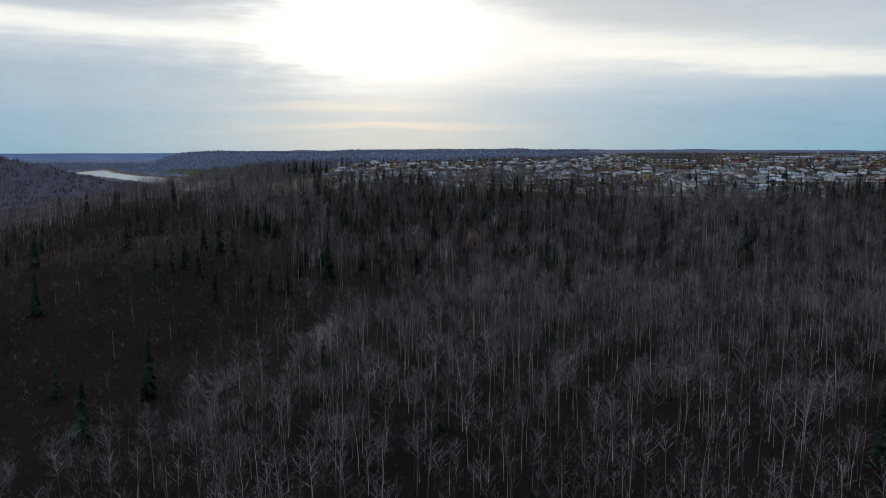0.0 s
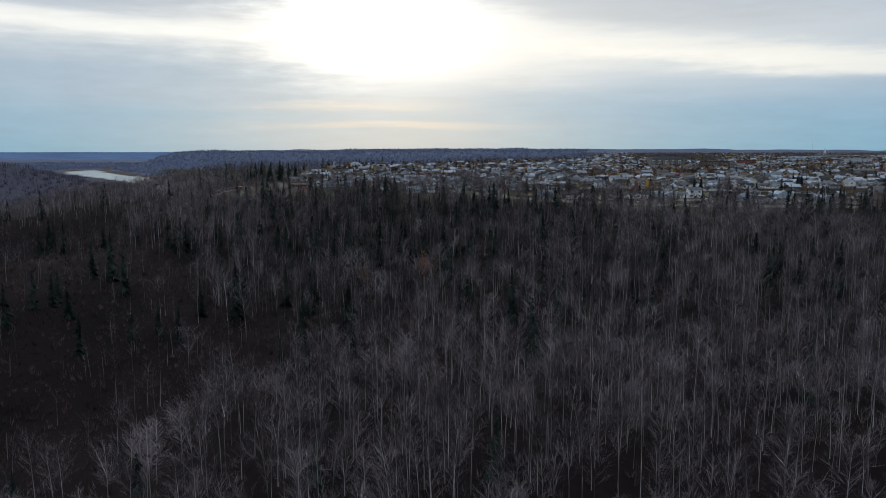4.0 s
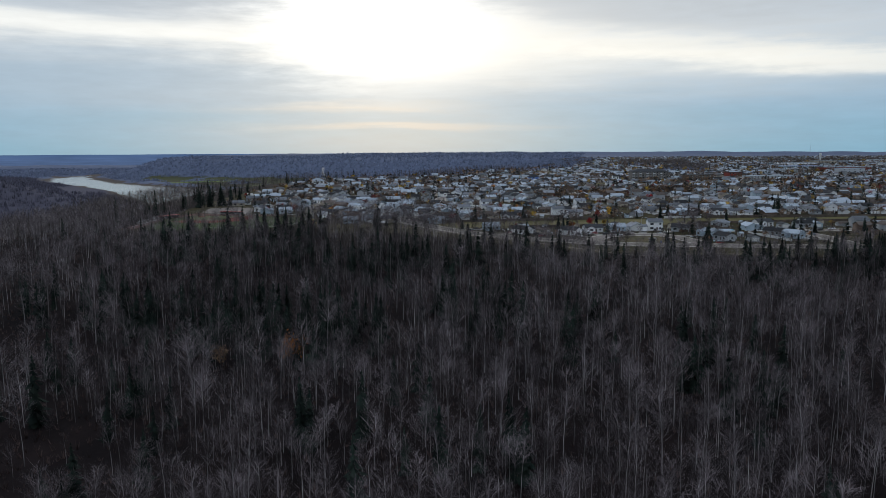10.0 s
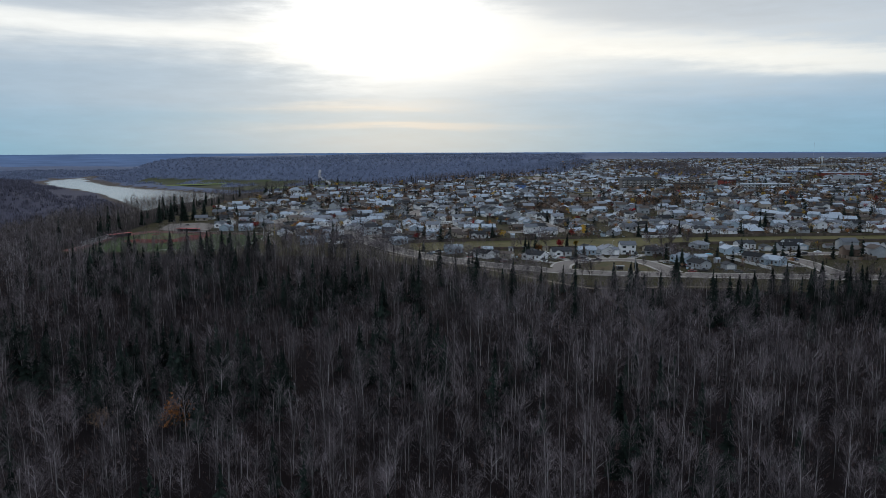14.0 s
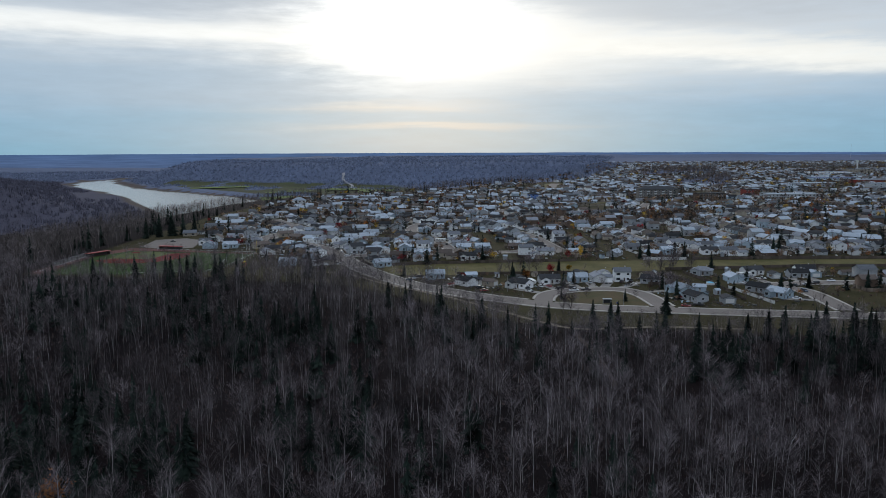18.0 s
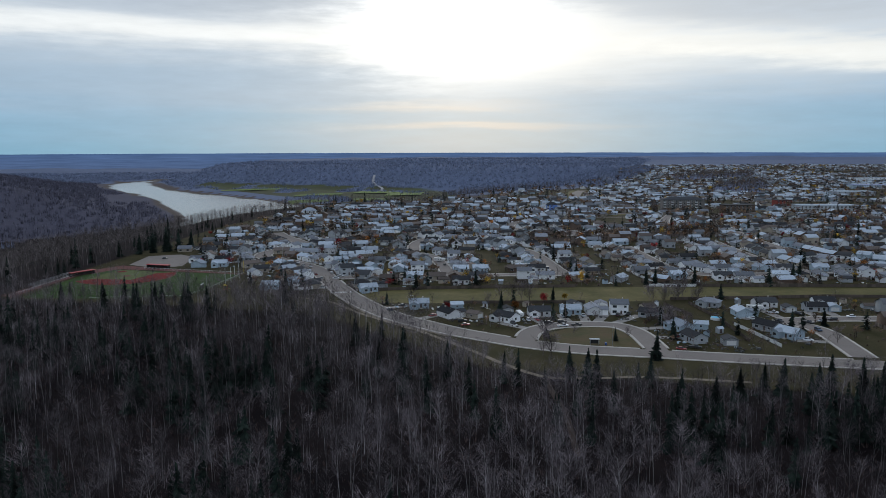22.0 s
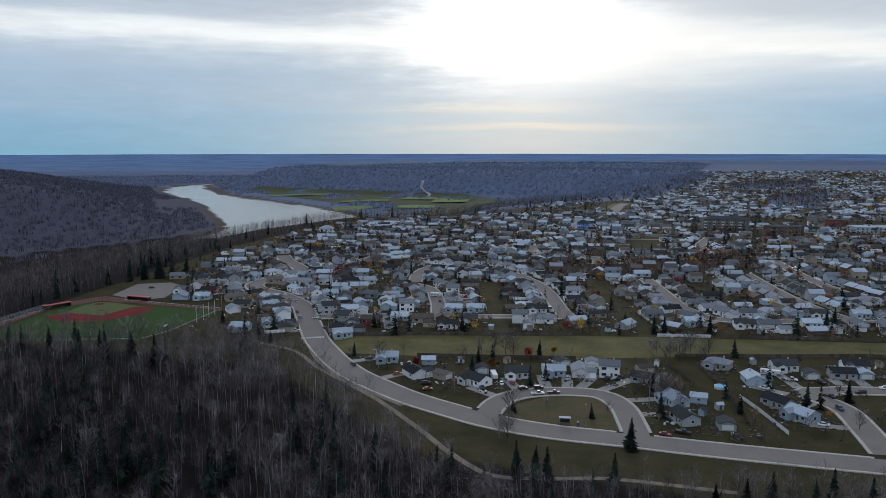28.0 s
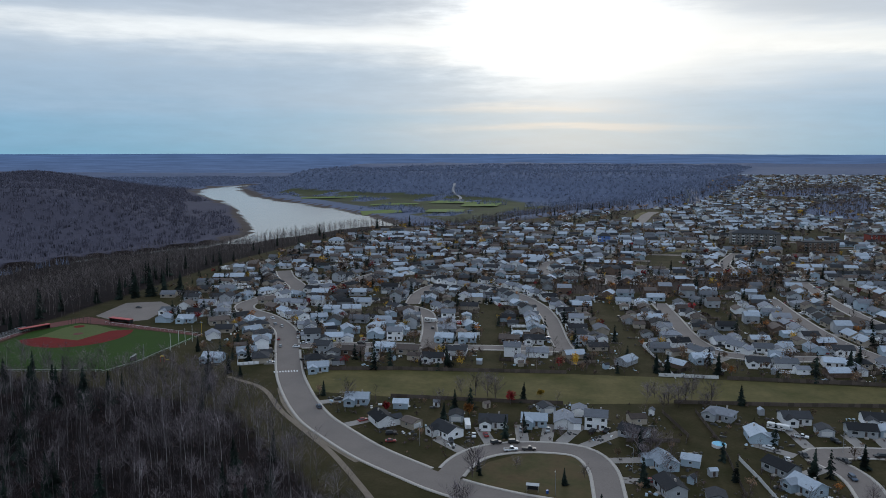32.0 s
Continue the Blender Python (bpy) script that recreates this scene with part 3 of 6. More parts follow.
def window_on(house, x, z, w, h, side, off):
    """A window (frame, pane) on the front (-1) or back (1) wall at y = side * off, or on an end wall (-2, 2) at x."""
    fr, pn = bmesh.new(), bmesh.new()
    if abs(side) == 1:
        y0, y1 = sorted((side * (off - 0.02), side * (off + 0.06)))
        for a in ((x - w / 2 - 0.1, x + w / 2 + 0.1, y0, y1, z - 0.1, z), (x - w / 2 - 0.1, x + w / 2 + 0.1, y0, y1, z + h, z + h + 0.1), (x - w / 2 - 0.1, x - w / 2, y0, y1, z, z + h), (x + w / 2, x + w / 2 + 0.1, y0, y1, z, z + h)):
            box(fr, *a)
        box(pn, x - w / 2, x + w / 2, min(side * (off - 0.01), side * (off + 0.03)), max(side * (off - 0.01), side * (off + 0.03)), z, z + h)
    else:
        s = side // 2
        x0, x1 = sorted((s * (off - 0.02), s * (off + 0.06)))
        for a in ((x0, x1, x - w / 2 - 0.1, x + w / 2 + 0.1, z - 0.1, z), (x0, x1, x - w / 2 - 0.1, x + w / 2 + 0.1, z + h, z + h + 0.1), (x0, x1, x - w / 2 - 0.1, x - w / 2, z, z + h), (x0, x1, x + w / 2, x + w / 2 + 0.1, z, z + h)):
            box(fr, *a)
        box(pn, min(s * (off - 0.01), s * (off + 0.03)), max(s * (off - 0.01), s * (off + 0.03)), x - w / 2, x + w / 2, z, z + h)
    f = part("window", fr, WHITE, house, "white-framed window")
    part("pane", pn, PANE, f)


def make_house(label, w, d, storeys, rise, siding, roof, hip=False, porch=True, attached=0.0, chimney=True, wing=0.0):
    """A dwelling whose front faces -y; attached: width of a garage wing beside it."""
    e = new("house")
    h = 2.9 * storeys
    part("wall", gable_walls(w, d, h, 0 if hip else rise), siding, e)
    part("roof", (hip_roof if hip else gable_roof)(w, d, h, rise), roof, e)
    for s in range(storeys):
        z = 1.0 + 2.9 * s
        window_on(e, -w * 0.28, z - 0.1, 2.2, 1.3, -1, d / 2)
        window_on(e, w * 0.32, z, 1.3, 1.1, -1, d / 2)
        window_on(e, -w * 0.25, z, 1.3, 1.1, 1, d / 2)
        window_on(e, 0.5, z, 1.2, 1.1, 2, w / 2)
    part("door", boxes((w * 0.05, w * 0.05 + 0.95, -d / 2 - 0.06, -d / 2 + 0.02, 0.15, 2.2)), DOORPAINT, e, "dark front door")
    if porch:
        part("porch_step", boxes((w * 0.02, w * 0.02 + 1.6, -d / 2 - 1.5, -d / 2 - 0.02, -0.3, 0.12), (w * 0.02, w * 0.02 + 1.6, -d / 2 - 1.9, -d / 2 - 1.52, -0.3, -0.04)), CONCRETE, e)
    if wing:
        for nm, bm, mt in (("wing_wall", gable_walls(4.4, wing, h, wing * 0.24), siding), ("wing_roof", gable_roof(4.4, wing, h, wing * 0.24, 0.4), roof)):
            bmesh.ops.rotate(bm, verts=bm.verts, matrix=Matrix.Rotation(math.pi / 2, 3, "Z"))
            bmesh.ops.translate(bm, verts=bm.verts, vec=(-w * 0.28, -d / 2 - 0.9, 0))
            part(nm, bm, mt, e)
        window_on(e, -w * 0.28, 1.0, 1.9, 1.3, -1, d / 2 + 3.1)
    if chimney:
        part("chimney", boxes((w * 0.18, w * 0.18 + 0.6, 0.4, 1.0, h, h + rise + 0.7), (w * 0.18 - 0.06, w * 0.18 + 0.66, 0.34, 1.06, h + rise + 0.7, h + rise + 0.8)), CONCRETE, e)
        bm = bmesh.new()
        tube(bm, (-w * 0.2, 0.9, h), (-w * 0.2, 0.9, h + rise + 0.25), 0.1, 0.1)
        part("roof_vent", bm, METAL, e)
    if attached:
        gw, gd = attached, 7.0
        bm = gable_walls(gw, gd, 2.6, 1.3)
        bmesh.ops.rotate(bm, verts=bm.verts, matrix=Matrix.Rotation(math.pi / 2, 3, "Z"))
        bmesh.ops.translate(bm, verts=bm.verts, vec=(w / 2 + gd / 2 - 0.6, -d / 2 + gw / 2 - 2.0, 0))
        part("garage_wall", bm, siding, e)
        bm = gable_roof(gw, gd, 2.6, 1.3)
        bmesh.ops.rotate(bm, verts=bm.verts, matrix=Matrix.Rotation(math.pi / 2, 3, "Z"))
        bmesh.ops.translate(bm, verts=bm.verts, vec=(w / 2 + gd / 2 - 0.6, -d / 2 + gw / 2 - 2.0, 0))
        part("garage_roof", bm, roof, e)
        y = -d / 2 - 2.0
        part("garage_door", boxes(*[(w / 2 + 0.4, w / 2 + 5.2, y - 0.05 - 0.01 * (i % 2), y + 0.02, 0.05 + 0.55 * i, 0.05 + 0.55 * i + 0.53) for i in range(4)]), WHITE, e, "white panelled garage door")
    return tagged(e, label, "house", group="houses of the town")


def make_garage(label, w, d, siding, roof, door_mat=None):
    e = new("garage")
    part("wall", gable_walls(w, d, 2.5, 1.2), siding, e)
    part("roof", gable_roof(w, d, 2.5, 1.2, 0.35), roof, e)
    part("garage_door", boxes(*[(w / 2 - 0.02, w / 2 + 0.05 + 0.01 * (i % 2), -2.2, 2.2, 0.05 + 0.52 * i, 0.05 + 0.52 * i + 0.5) for i in range(4)]), door_mat or WHITE, e, "panelled garage door")
    window_on(e, 0, 1.1, 1.0, 0.8, -1, d / 2)
    return tagged(e, label, "garage", group="garages of the town")


W, G, B, P, N = SIDINGS
GR, DK, BR, LT = ROOFS
KINDS = [
    make_house("white-sided bungalow with a grey shingle gable roof", 12.5, 8.2, 1, 1.9, W, GR, wing=5.2),
    make_house("grey-sided bungalow with a dark shingle roof", 11.5, 8.0, 1, 1.8, G, DK),
    make_house("beige bungalow with a brown shingle roof", 13.0, 8.4, 1, 1.9, B, BR),
    make_house("pale blue house with a light grey roof", 11.0, 8.0, 1, 2.0, P, LT, wing=4.8),
    make_house("white bungalow with garage wing and light grey roof", 11.0, 8.2, 1, 1.9, W, LT, attached=6.4),
    make_house("beige house with garage wing under a dark hip roof", 12.0, 9.0, 1, 2.2, B, DK, hip=True, attached=6.4),
    make_house("white two-storey house with a grey gable roof", 9.5, 8.0, 2, 2.0, W, GR),
    make_house("grey two-storey house with garage wing and dark roof", 9.5, 8.5, 2, 2.2, G, DK, attached=6.2),
    make_house("brown-sided bungalow with a brown shingle roof", 12.0, 8.0, 1, 1.8, N, BR),
    make_house("grey bungalow with a grey hip roof", 12.0, 8.6, 1, 2.1, G, GR, hip=True, wing=5.6),
    make_house("white-walled bungalow with a dark slate gable roof", 12.0, 8.4, 1, 2.0, W, DK, wing=5.0),
    make_house("white-walled house with a slate-grey roof and garage wing", 11.0, 8.2, 1, 2.0, W, GR, attached=6.2),
]
GARAGES = [
    make_garage("white detached garage with a grey gable roof", 7.2, 6.6, W, GR),
    make_garage("grey detached garage with a dark roof", 7.0, 6.4, G, DK),
    make_garage("beige detached garage with a brown roof", 7.4, 6.4, B, BR),
    make_garage("pale blue detached garage with a light roof", 7.0, 6.6, P, LT),
]
USED = {}


def place(kind, x, y, turn, scale=1.0):
    """Stand a house or garage on the ground; the first of a kind is the model itself."""
    m = pose(x, y, z_at(x, y) + 0.3, 0, 0, turn)
    if id(kind) not in USED:
        USED[id(kind)] = 1
        kind.matrix_basis = m @ Matrix.Diagonal((0.86, 0.86, 0.86, 1))
        return kind
    return copy_thing(kind, m)


rng = random.Random(7)


class Plots(list):
    """The ground already built on, kept in squares of 20 m."""

    def append(self, spot):
        list.append(self, spot)
        squares.setdefault((int(spot[0] // 20), int(spot[1] // 20)), []).append(spot)


squares = {}
taken = Plots()


def free(x, y, r):
    i, j = int(x // 20), int(y // 20)
    for a in (i - 1, i, i + 1):
        for b in (j - 1, j, j + 1):
            for p, q, c in squares.get((a, b), ()):
                if (x - p) ** 2 + (y - q) ** 2 < (r + c) ** 2:
                    return False
    return True


STRIP = [(48, 611), (89, 621), (129, 627), (168, 633), (203, 637), (255, 641), (306, 644), (478, 654), (477, 624), (298, 617), (261, 610), (216, 603), (170, 591), (136, 587), (100, 584), (62, 583)]
FIELD = [(-170, 760), (-84, 735), (-84, 690), (-148, 700), (-32, 681), (-21, 594), (-42, 579), (-145, 576)]
ALLEYS = [([(109, 762), (135, 630)], 5), ([(178, 787), (193, 714), (208, 639)], 5), ([(219, 601), (225, 512)], 5), ([(241, 789), (265, 732)], 4), ([(318, 1700), (366, 2290)], 12), ([(213, 1330), (242, 1530)], 12)]
OPEN_LOT = [(200, 959), (245, 1062), (263, 1075), (237, 926)]
RAVINE = [(134, 848), (178, 851), (208, 874), (244, 886), (321, 928), (311, 875), (268, 857), (228, 847), (179, 818), (158, 819)]


# the grassy side of the collector road, above the wood, and the green inside the crescent
RIM = [(411, 485), (264, 495), (187, 503), (142, 512), (109, 531), (77, 559), (47, 603), (22, 622), (-60, 560), (60, 440), (420, 380)]
ISLAND = [(141, 505), (142, 522), (152, 538), (165, 546), (182, 546), (192, 532), (194, 498)]


def blocked(x, y, houses=True):
    if houses and 52 < x < 300 and 496 < y < 609:
        return True
    if in_poly(x, y, FARWOOD) and houses:
        return True
    if in_poly(x, y, RIM) or in_poly(x, y, ISLAND):
        return True
    if in_poly(x, y, STRIP) or in_poly(x, y, FIELD) or in_poly(x, y, OPEN_LOT) or (houses and in_poly(x, y, RAVINE)):
        return True
    return any(line_gap(x, y, a) < w + (3.5 if houses else -1) for a, w in ALLEYS)


# the houses along the crescent and the court, one by one: kind, x, y, turn
NEAR = [
    (10, 131, 548, 320), (10, 146, 561, 8), (3, 161, 566, 5), (0, 172, 568, 95), (6, 184, 568, 0), (1, 198, 562, 335), (3, 207, 537, 290), (1, 208, 518, 290),
    (9, 231, 589, 335), (3, 241, 569, 95), (10, 258, 591, 10), (1, 279, 583, 0), (10, 288, 596, 0), (1, 244, 541, 310), (3, 249, 528, 305), (3, 87, 574, 10), (10, 104, 554, 130),
    (3, 231, 668, 15), (10, 257, 667, 0), (3, 269, 680, 0), (4, 292, 674, 0), (7, 45, 640, 0), (8, 60, 643, 4), (3, 74, 653, 4), (2, 87, 651, 4), (10, 103, 640, 4),
]
LEFT = [(0, -83, 703, 8), (3, -76, 685, 100), (1, -66, 704, 8), (3, -61, 686, 10), (9, -51, 708, 8), (1, -92, 743, 12), (1, -75, 748, 8), (3, -3, 616, 5), (3, 8, 629, 30), (3, -10, 670, 50), (1, -33, 700, 50), (2, -40, 686, 40), (2, -38, 745, 30), (0, -25, 742, 30), (3, 15, 707, 30), (3, 42, 684, 120), (3, 60, 678, 95), (3, 71, 690, 95), (4, 55, 692, 95)]
for k, x, y, turn in NEAR + LEFT:
    place(KINDS[k], x, y, turn)
    taken.append((x, y, 5.6))
for k, x, y, turn in [(3, 106, 573, 10), (2, 116, 553, 330), (1, 131, 564, 280), (1, 164, 581, 300), (0, 177, 581, 272), (2, 199, 577, 20), (3, 216, 541, 350), (1, 221, 514, 272), (1, 266, 580, 275), (0, 73, 635, 0), (2, 93, 641, 0), (0, 275, 659, 10), (3, 288, 584, 270)]:
    place(GARAGES[k], x, y, turn)
    taken.append((x, y, 3.9))


groups = {}
count = {"house": len(NEAR) + len(LEFT), "garage": 13}
drives = []


yards = []


def put_house(x, y, turn):
    """A house of its own near by; further off it joins the distant ones."""
    if y < 1100:
        a = math.radians(turn)
        bx, by = x - math.sin(a) * 9, y + math.cos(a) * 9
        if road_gap(bx, by) > 3.5 and not blocked(bx, by, False) and rng.random() < 0.85:
            yards.append((rng.choices((0, 1, 2), (5, 3, 1))[0], x, y, z_at(x, y), rng.uniform(0.9, 1.05), a))
    if count["house"] < 185 and y < 850:
        count["house"] += 1
        return place(KINDS[rng.choices(range(12), (4, 4, 3, 4, 3, 3, 3, 3, 3, 4, 6, 4))[0]], x, y, turn)
    key = (rng.choices(range(5), (4, 4, 3, 3, 3))[0], rng.choices(range(4), (4, 4, 3, 6))[0])
    groups.setdefault(key, []).append((rng.choices((0, 1, 2), (5, 3, 1))[0], x, y, z_at(x, y), rng.uniform(0.8, 0.98), math.radians(turn)))


def put_garage(x, y, turn):
    if count["garage"] < 85 and y < 820:
        count["garage"] += 1
        return place(GARAGES[rng.randrange(4)], x, y, turn)
    groups.setdefault((rng.randrange(4), rng.randrange(4)), []).append((0, x, y, z_at(x, y), 0.55, math.radians(turn)))


def row_along(line, half, setback, step, sides=(1, -1), limit=400):
    c = curve_points(line, 1.0)
    seg = np.r_[0, np.cumsum(np.hypot(*np.diff(c, axis=0).T))]
    for s in sides:
        pos = step * 0.6
        while pos < seg[-1] - 4:
            i = int(np.searchsorted(seg, pos))
            t = c[min(i + 2, len(c) - 1)] - c[max(i - 2, 0)]
            t = t / np.linalg.norm(t)
            nrm = np.array((-t[1], t[0])) * s
            off = half + setback + rng.uniform(-1, 1.5)
            x, y = c[i] + nrm * off
            pos += 1.5
            if blocked(x, y) or road_gap(x, y) < 5.0 or not free(x, y, 5.6) or not in_poly(x, y, PLATEAU):
                continue
            turn = math.degrees(math.atan2(nrm[1], nrm[0])) - 90 + rng.uniform(-3, 3)
            if rng.random() < 0.25:
                turn += 90
            put_house(x, y, turn)
            side = t * rng.choice((-5.2, 5.2))
            drives.append((*(c[i] + nrm * (half + 0.2) + side), *(np.array((x, y)) + side * 0.95 - nrm * 1.5), rng.uniform(1.5, 2.8)))
            taken.append((x, y, 5.6))
            pos += step - 1.5
            gx_, gy_ = c[i] + nrm * (off + 10 + rng.uniform(0, 2)) + t * rng.choice((-4, 4))
            if rng.random() < 0.6 and not blocked(gx_, gy_) and road_gap(gx_, gy_) > 5 and free(gx_, gy_, 3.8):
                put_garage(gx_, gy_, turn + rng.choice((90, -90, 180)))
                taken.append((gx_, gy_, 3.8))


for name, (line, half) in ROADS.items():
    row_along(line, half, 8.0, 13.2)


# ---- the rest of the town, too far off to tell house from house ----
def far_house(w, d, h, rise):
    x, y = w / 2, d / 2
    o = 0.5
    v = [(-x, -y, -1), (x, -y, -1), (x, y, -1), (-x, y, -1), (-x, -y, h), (x, -y, h), (x, y, h), (-x, y, h), (-x, 0, h + rise), (x, 0, h + rise),
         (-x - o, -y - o, h - 0.2), (x + o, -y - o, h - 0.2), (x + o, y + o, h - 0.2), (-x - o, y + o, h - 0.2), (-x - o, 0, h + rise + 0.15), (x + o, 0, h + rise + 0.15)]
    f = [(0, 1, 5), (0, 5, 4), (1, 2, 6), (1, 6, 5), (2, 3, 7), (2, 7, 6), (3, 0, 4), (3, 4, 7), (4, 8, 7), (5, 6, 9), (10, 11, 15), (10, 15, 14), (12, 13, 14), (12, 14, 15)]
    m = [0] * 10 + [1] * 4
    for wx in (-0.28, 0.25):
        k = len(v)
        a, b = wx * w - 0.9, wx * w + 0.9
        v += [(a, -y - 0.05, 1), (b, -y - 0.05, 1), (b, -y - 0.05, 2.2), (a, -y - 0.05, 2.2)]
        f += [(k, k + 1, k + 2), (k, k + 2, k + 3)]
        m += [2, 2]
    return np.array(v, float), np.array(f), np.array(m)


def scatter(name, templates, spots, mats, label, cat, kind="stuff"):
    """Many small copies joined into one mesh. A spot: template, x, y, z, size, turn."""
    vs, fs, ms, base = [], [], [], 0
    for k, x, y, z, s, turn in spots:
        v, f, m = templates[k]
        c, sn = math.cos(turn), math.sin(turn)
        p = v * s
        vs.append(np.column_stack([p[:, 0] * c - p[:, 1] * sn + x, p[:, 0] * sn + p[:, 1] * c + y, p[:, 2] + z]))
        fs.append(f + base)
        ms.append(m)
        base += len(v)
    return tagged(flat_mesh(name, np.concatenate(vs), np.concatenate(fs), mats, np.concatenate(ms)), label, cat, kind=kind)


WOODLOTS = [(1250, 2500, 320, 120), (960, 2050, 120, 60)]


def in_woodlot(x, y):
    return any(((x - a) / ra) ** 2 + ((y - b) / rb) ** 2 < 1 for a, b, ra, rb in WOODLOTS) or any(in_poly(x, y, p) for p in FAR_COPSES)


far_t = [far_house(12, 8, 2.9, 1.9), far_house(11, 9, 2.8, 2.2), far_house(9.5, 8.5, 5.4, 2.0)]
yy, row_ys = 670.0, []
while yy < 3300:
    step = 14.0 if yy < 1500 else 15
    for xx in np.arange(-140, 2600, step):
        x = xx + rng.uniform(-2, 2)
        y = yy + 0.16 * (x - 200) + 14 * math.sin(x / 90 + yy / 130) + rng.uniform(-2, 2)
        if x > 330 + 0.82 * (y - 300) or not in_poly(x, y, PLATEAU) or line_gap(x, y, PLATEAU) < 26:
            continue
        if (y > 1300 and math.sin(x / 77 + 1.3 * math.sin(y / 140)) > 0.9) or in_woodlot(x, y) or blocked(x, y) or road_gap(x, y) < 5.5 or not free(x, y, 5.2):
            continue
        if y < 660 or (x > 335 and 1192 < y < 1285) or (y > 2200 and rng.random() < 0.35) or math.hypot(x - 328, y - 1130) < 48 or math.hypot(x - 380, y - 1082) < 40 or (440 < x < 560 and 1085 < y < 1160) or (740 < x < 860 and 1480 < y < 1600):
            continue
        put_house(x, y, 9 + rng.choice((0, 0, 90, 180)) + rng.uniform(-7, 7))
        taken.append((x, y, 5.4))
        if y < 1500 and rng.random() < 0.45 and free(x + 4, y + 10, 3.6) and not blocked(x + 4, y + 10) and road_gap(x + 4, y + 10) > 4:
            put_garage(x + 4, y + 10, rng.choice((0, 90, 180)))
            taken.append((x + 4, y + 10, 4))
    row_ys.append(yy)
    yy += (18 if len(row_ys) % 2 else 29) * (1.0 if yy < 1500 else 1.3)
# houses in what is left free between the streets
for _ in range(2600):
    x, y = rng.uniform(-135, 420), rng.uniform(655, 930)
    if x > 330 + 0.82 * (y - 300) or blocked(x, y) or not in_poly(x, y, PLATEAU) or line_gap(x, y, PLATEAU) < 22 or not 5.5 < road_gap(x, y) < 40 or not free(x, y, 7.4):
        continue
    i = int(np.argmin(np.hypot(ROADP[:, 0] - x, ROADP[:, 1] - y)))
    away = math.degrees(math.atan2(y - ROADP[i, 1], x - ROADP[i, 0]))
    put_house(x, y, away - 90 + rng.uniform(-4, 4))
    taken.append((x, y, 5.4))
# lanes between the far rows
lanes_v, lanes_f = [], []
for a, b in zip(row_ys[1::2], row_ys[2::2]):
    mid = (a + b) / 2
    last = None
    for x in np.arange(-130, 2400, 12.0):
        y = mid + 0.16 * (x - 200) + 14 * math.sin(x / 90 + mid / 130)
        ok = not free(x, y, 13) and y > 880 and x < 330 + 0.82 * (y - 300) and in_poly(x, y, PLATEAU) and line_gap(x, y, PLATEAU) > 22 and not in_woodlot(x, y)
        now = None
        if ok:
            now = len(lanes_v)
            lanes_v += [(x, y - 3.8, z_at(x, y) + 0.09), (x, y + 3.8, z_at(x, y) + 0.09)]
            if last is not None:
                lanes_f.append((last, now, now + 1, last + 1))
        last = now
tagged(flat_mesh("far_streets", lanes_v, lanes_f, [ASPHALT]), "grey residential streets of the far town", "road", kind="structure")
for (a, b), spots in groups.items():
    scatter("distant_houses", far_t, spots, [SIDINGS[a], ROOFS[b], PANE], "distant suburban houses with pale walls and grey roofs", "houses")


# board fences round the back gardens
def yard_fence(w, d, h):
    v, f = [], []
    for (ax, ay), (bx, by) in (((-w, 1), (-w, d)), ((-w, d), (w, d)), ((w, d), (w, 1))):
        k = max(2, int(math.hypot(bx - ax, by - ay) / 2.4))
        for i in range(k):
            p, q = (ax + (bx - ax) * i / k, ay + (by - ay) * i / k), (ax + (bx - ax) * (i + 0.97) / k, ay + (by - ay) * (i + 0.97) / k)
            j, top = len(v), h + 0.06 * ((i * 5) % 3)
            o = (0.03, 0) if ax == bx else (0, 0.03)
            v += [(p[0] + s * o[0], p[1] + s * o[1], z) for s in (-1, 1) for z in (-0.4, top)] + [(q[0] + s * o[0], q[1] + s * o[1], z) for s in (-1, 1) for z in (-0.4, top)]
            for a, b, c, e in ((0, 4, 5, 1), (6, 2, 3, 7), (1, 5, 7, 3), (4, 6, 7, 5), (2, 0, 1, 3)):
                f += [(j + a, j + b, j + c), (j + a, j + c, j + e)]
    return np.array(v, float), np.array(f), np.zeros(len(f), int)


YARDWOOD = island_material("garden_fence_boards", (0.05, 0.04, 0.033), (0.15, 0.12, 0.095))
fence_t = [yard_fence(6.3, 12, 1.6), yard_fence(6.6, 13, 1.7), yard_fence(5.9, 11, 1.5)]
scatter("garden_fences", fence_t, [s for i, s in enumerate(yards) if i % 6], [YARDWOOD], "weathered board fences round the back gardens", "fences")
scatter("garden_fences", fence_t, [s for i, s in enumerate(yards) if i % 6 == 0], [WHITE], "white board fences round some back gardens", "fences")

for k, hx, hy, turn in NEAR + LEFT:
    i = int(np.argmin(np.hypot(ROADP[:, 0] - hx, ROADP[:, 1] - hy)))
    d = Vector((hx - ROADP[i, 0], hy - ROADP[i, 1]))
    if d.length < 34:
        u = d.normalized()
        o = Vector((-u.y, u.x)) * 5.4
        a = Vector(ROADP[i, :2]) + u * (ROADP[i, 2] + 0.2) + o
        b = Vector((hx, hy)) + o - u * 1.0
        drives.append((a.x, a.y, b.x, b.y, 2.3))
vs, fs = [], []
for ax, ay, bx, by, w in drives:
    d = Vector((bx - ax, by - ay)).normalized()
    o = Vector((-d.y, d.x)) * w
    k = len(vs)
    for px_, py_ in ((ax + o.x, ay + o.y), (bx + o.x, by + o.y), (bx - o.x, by - o.y), (ax - o.x, ay - o.y)):
        vs.append((px_, py_, z_at(px_, py_) + 0.07))
    fs.append((k + 3, k + 2, k + 1, k))
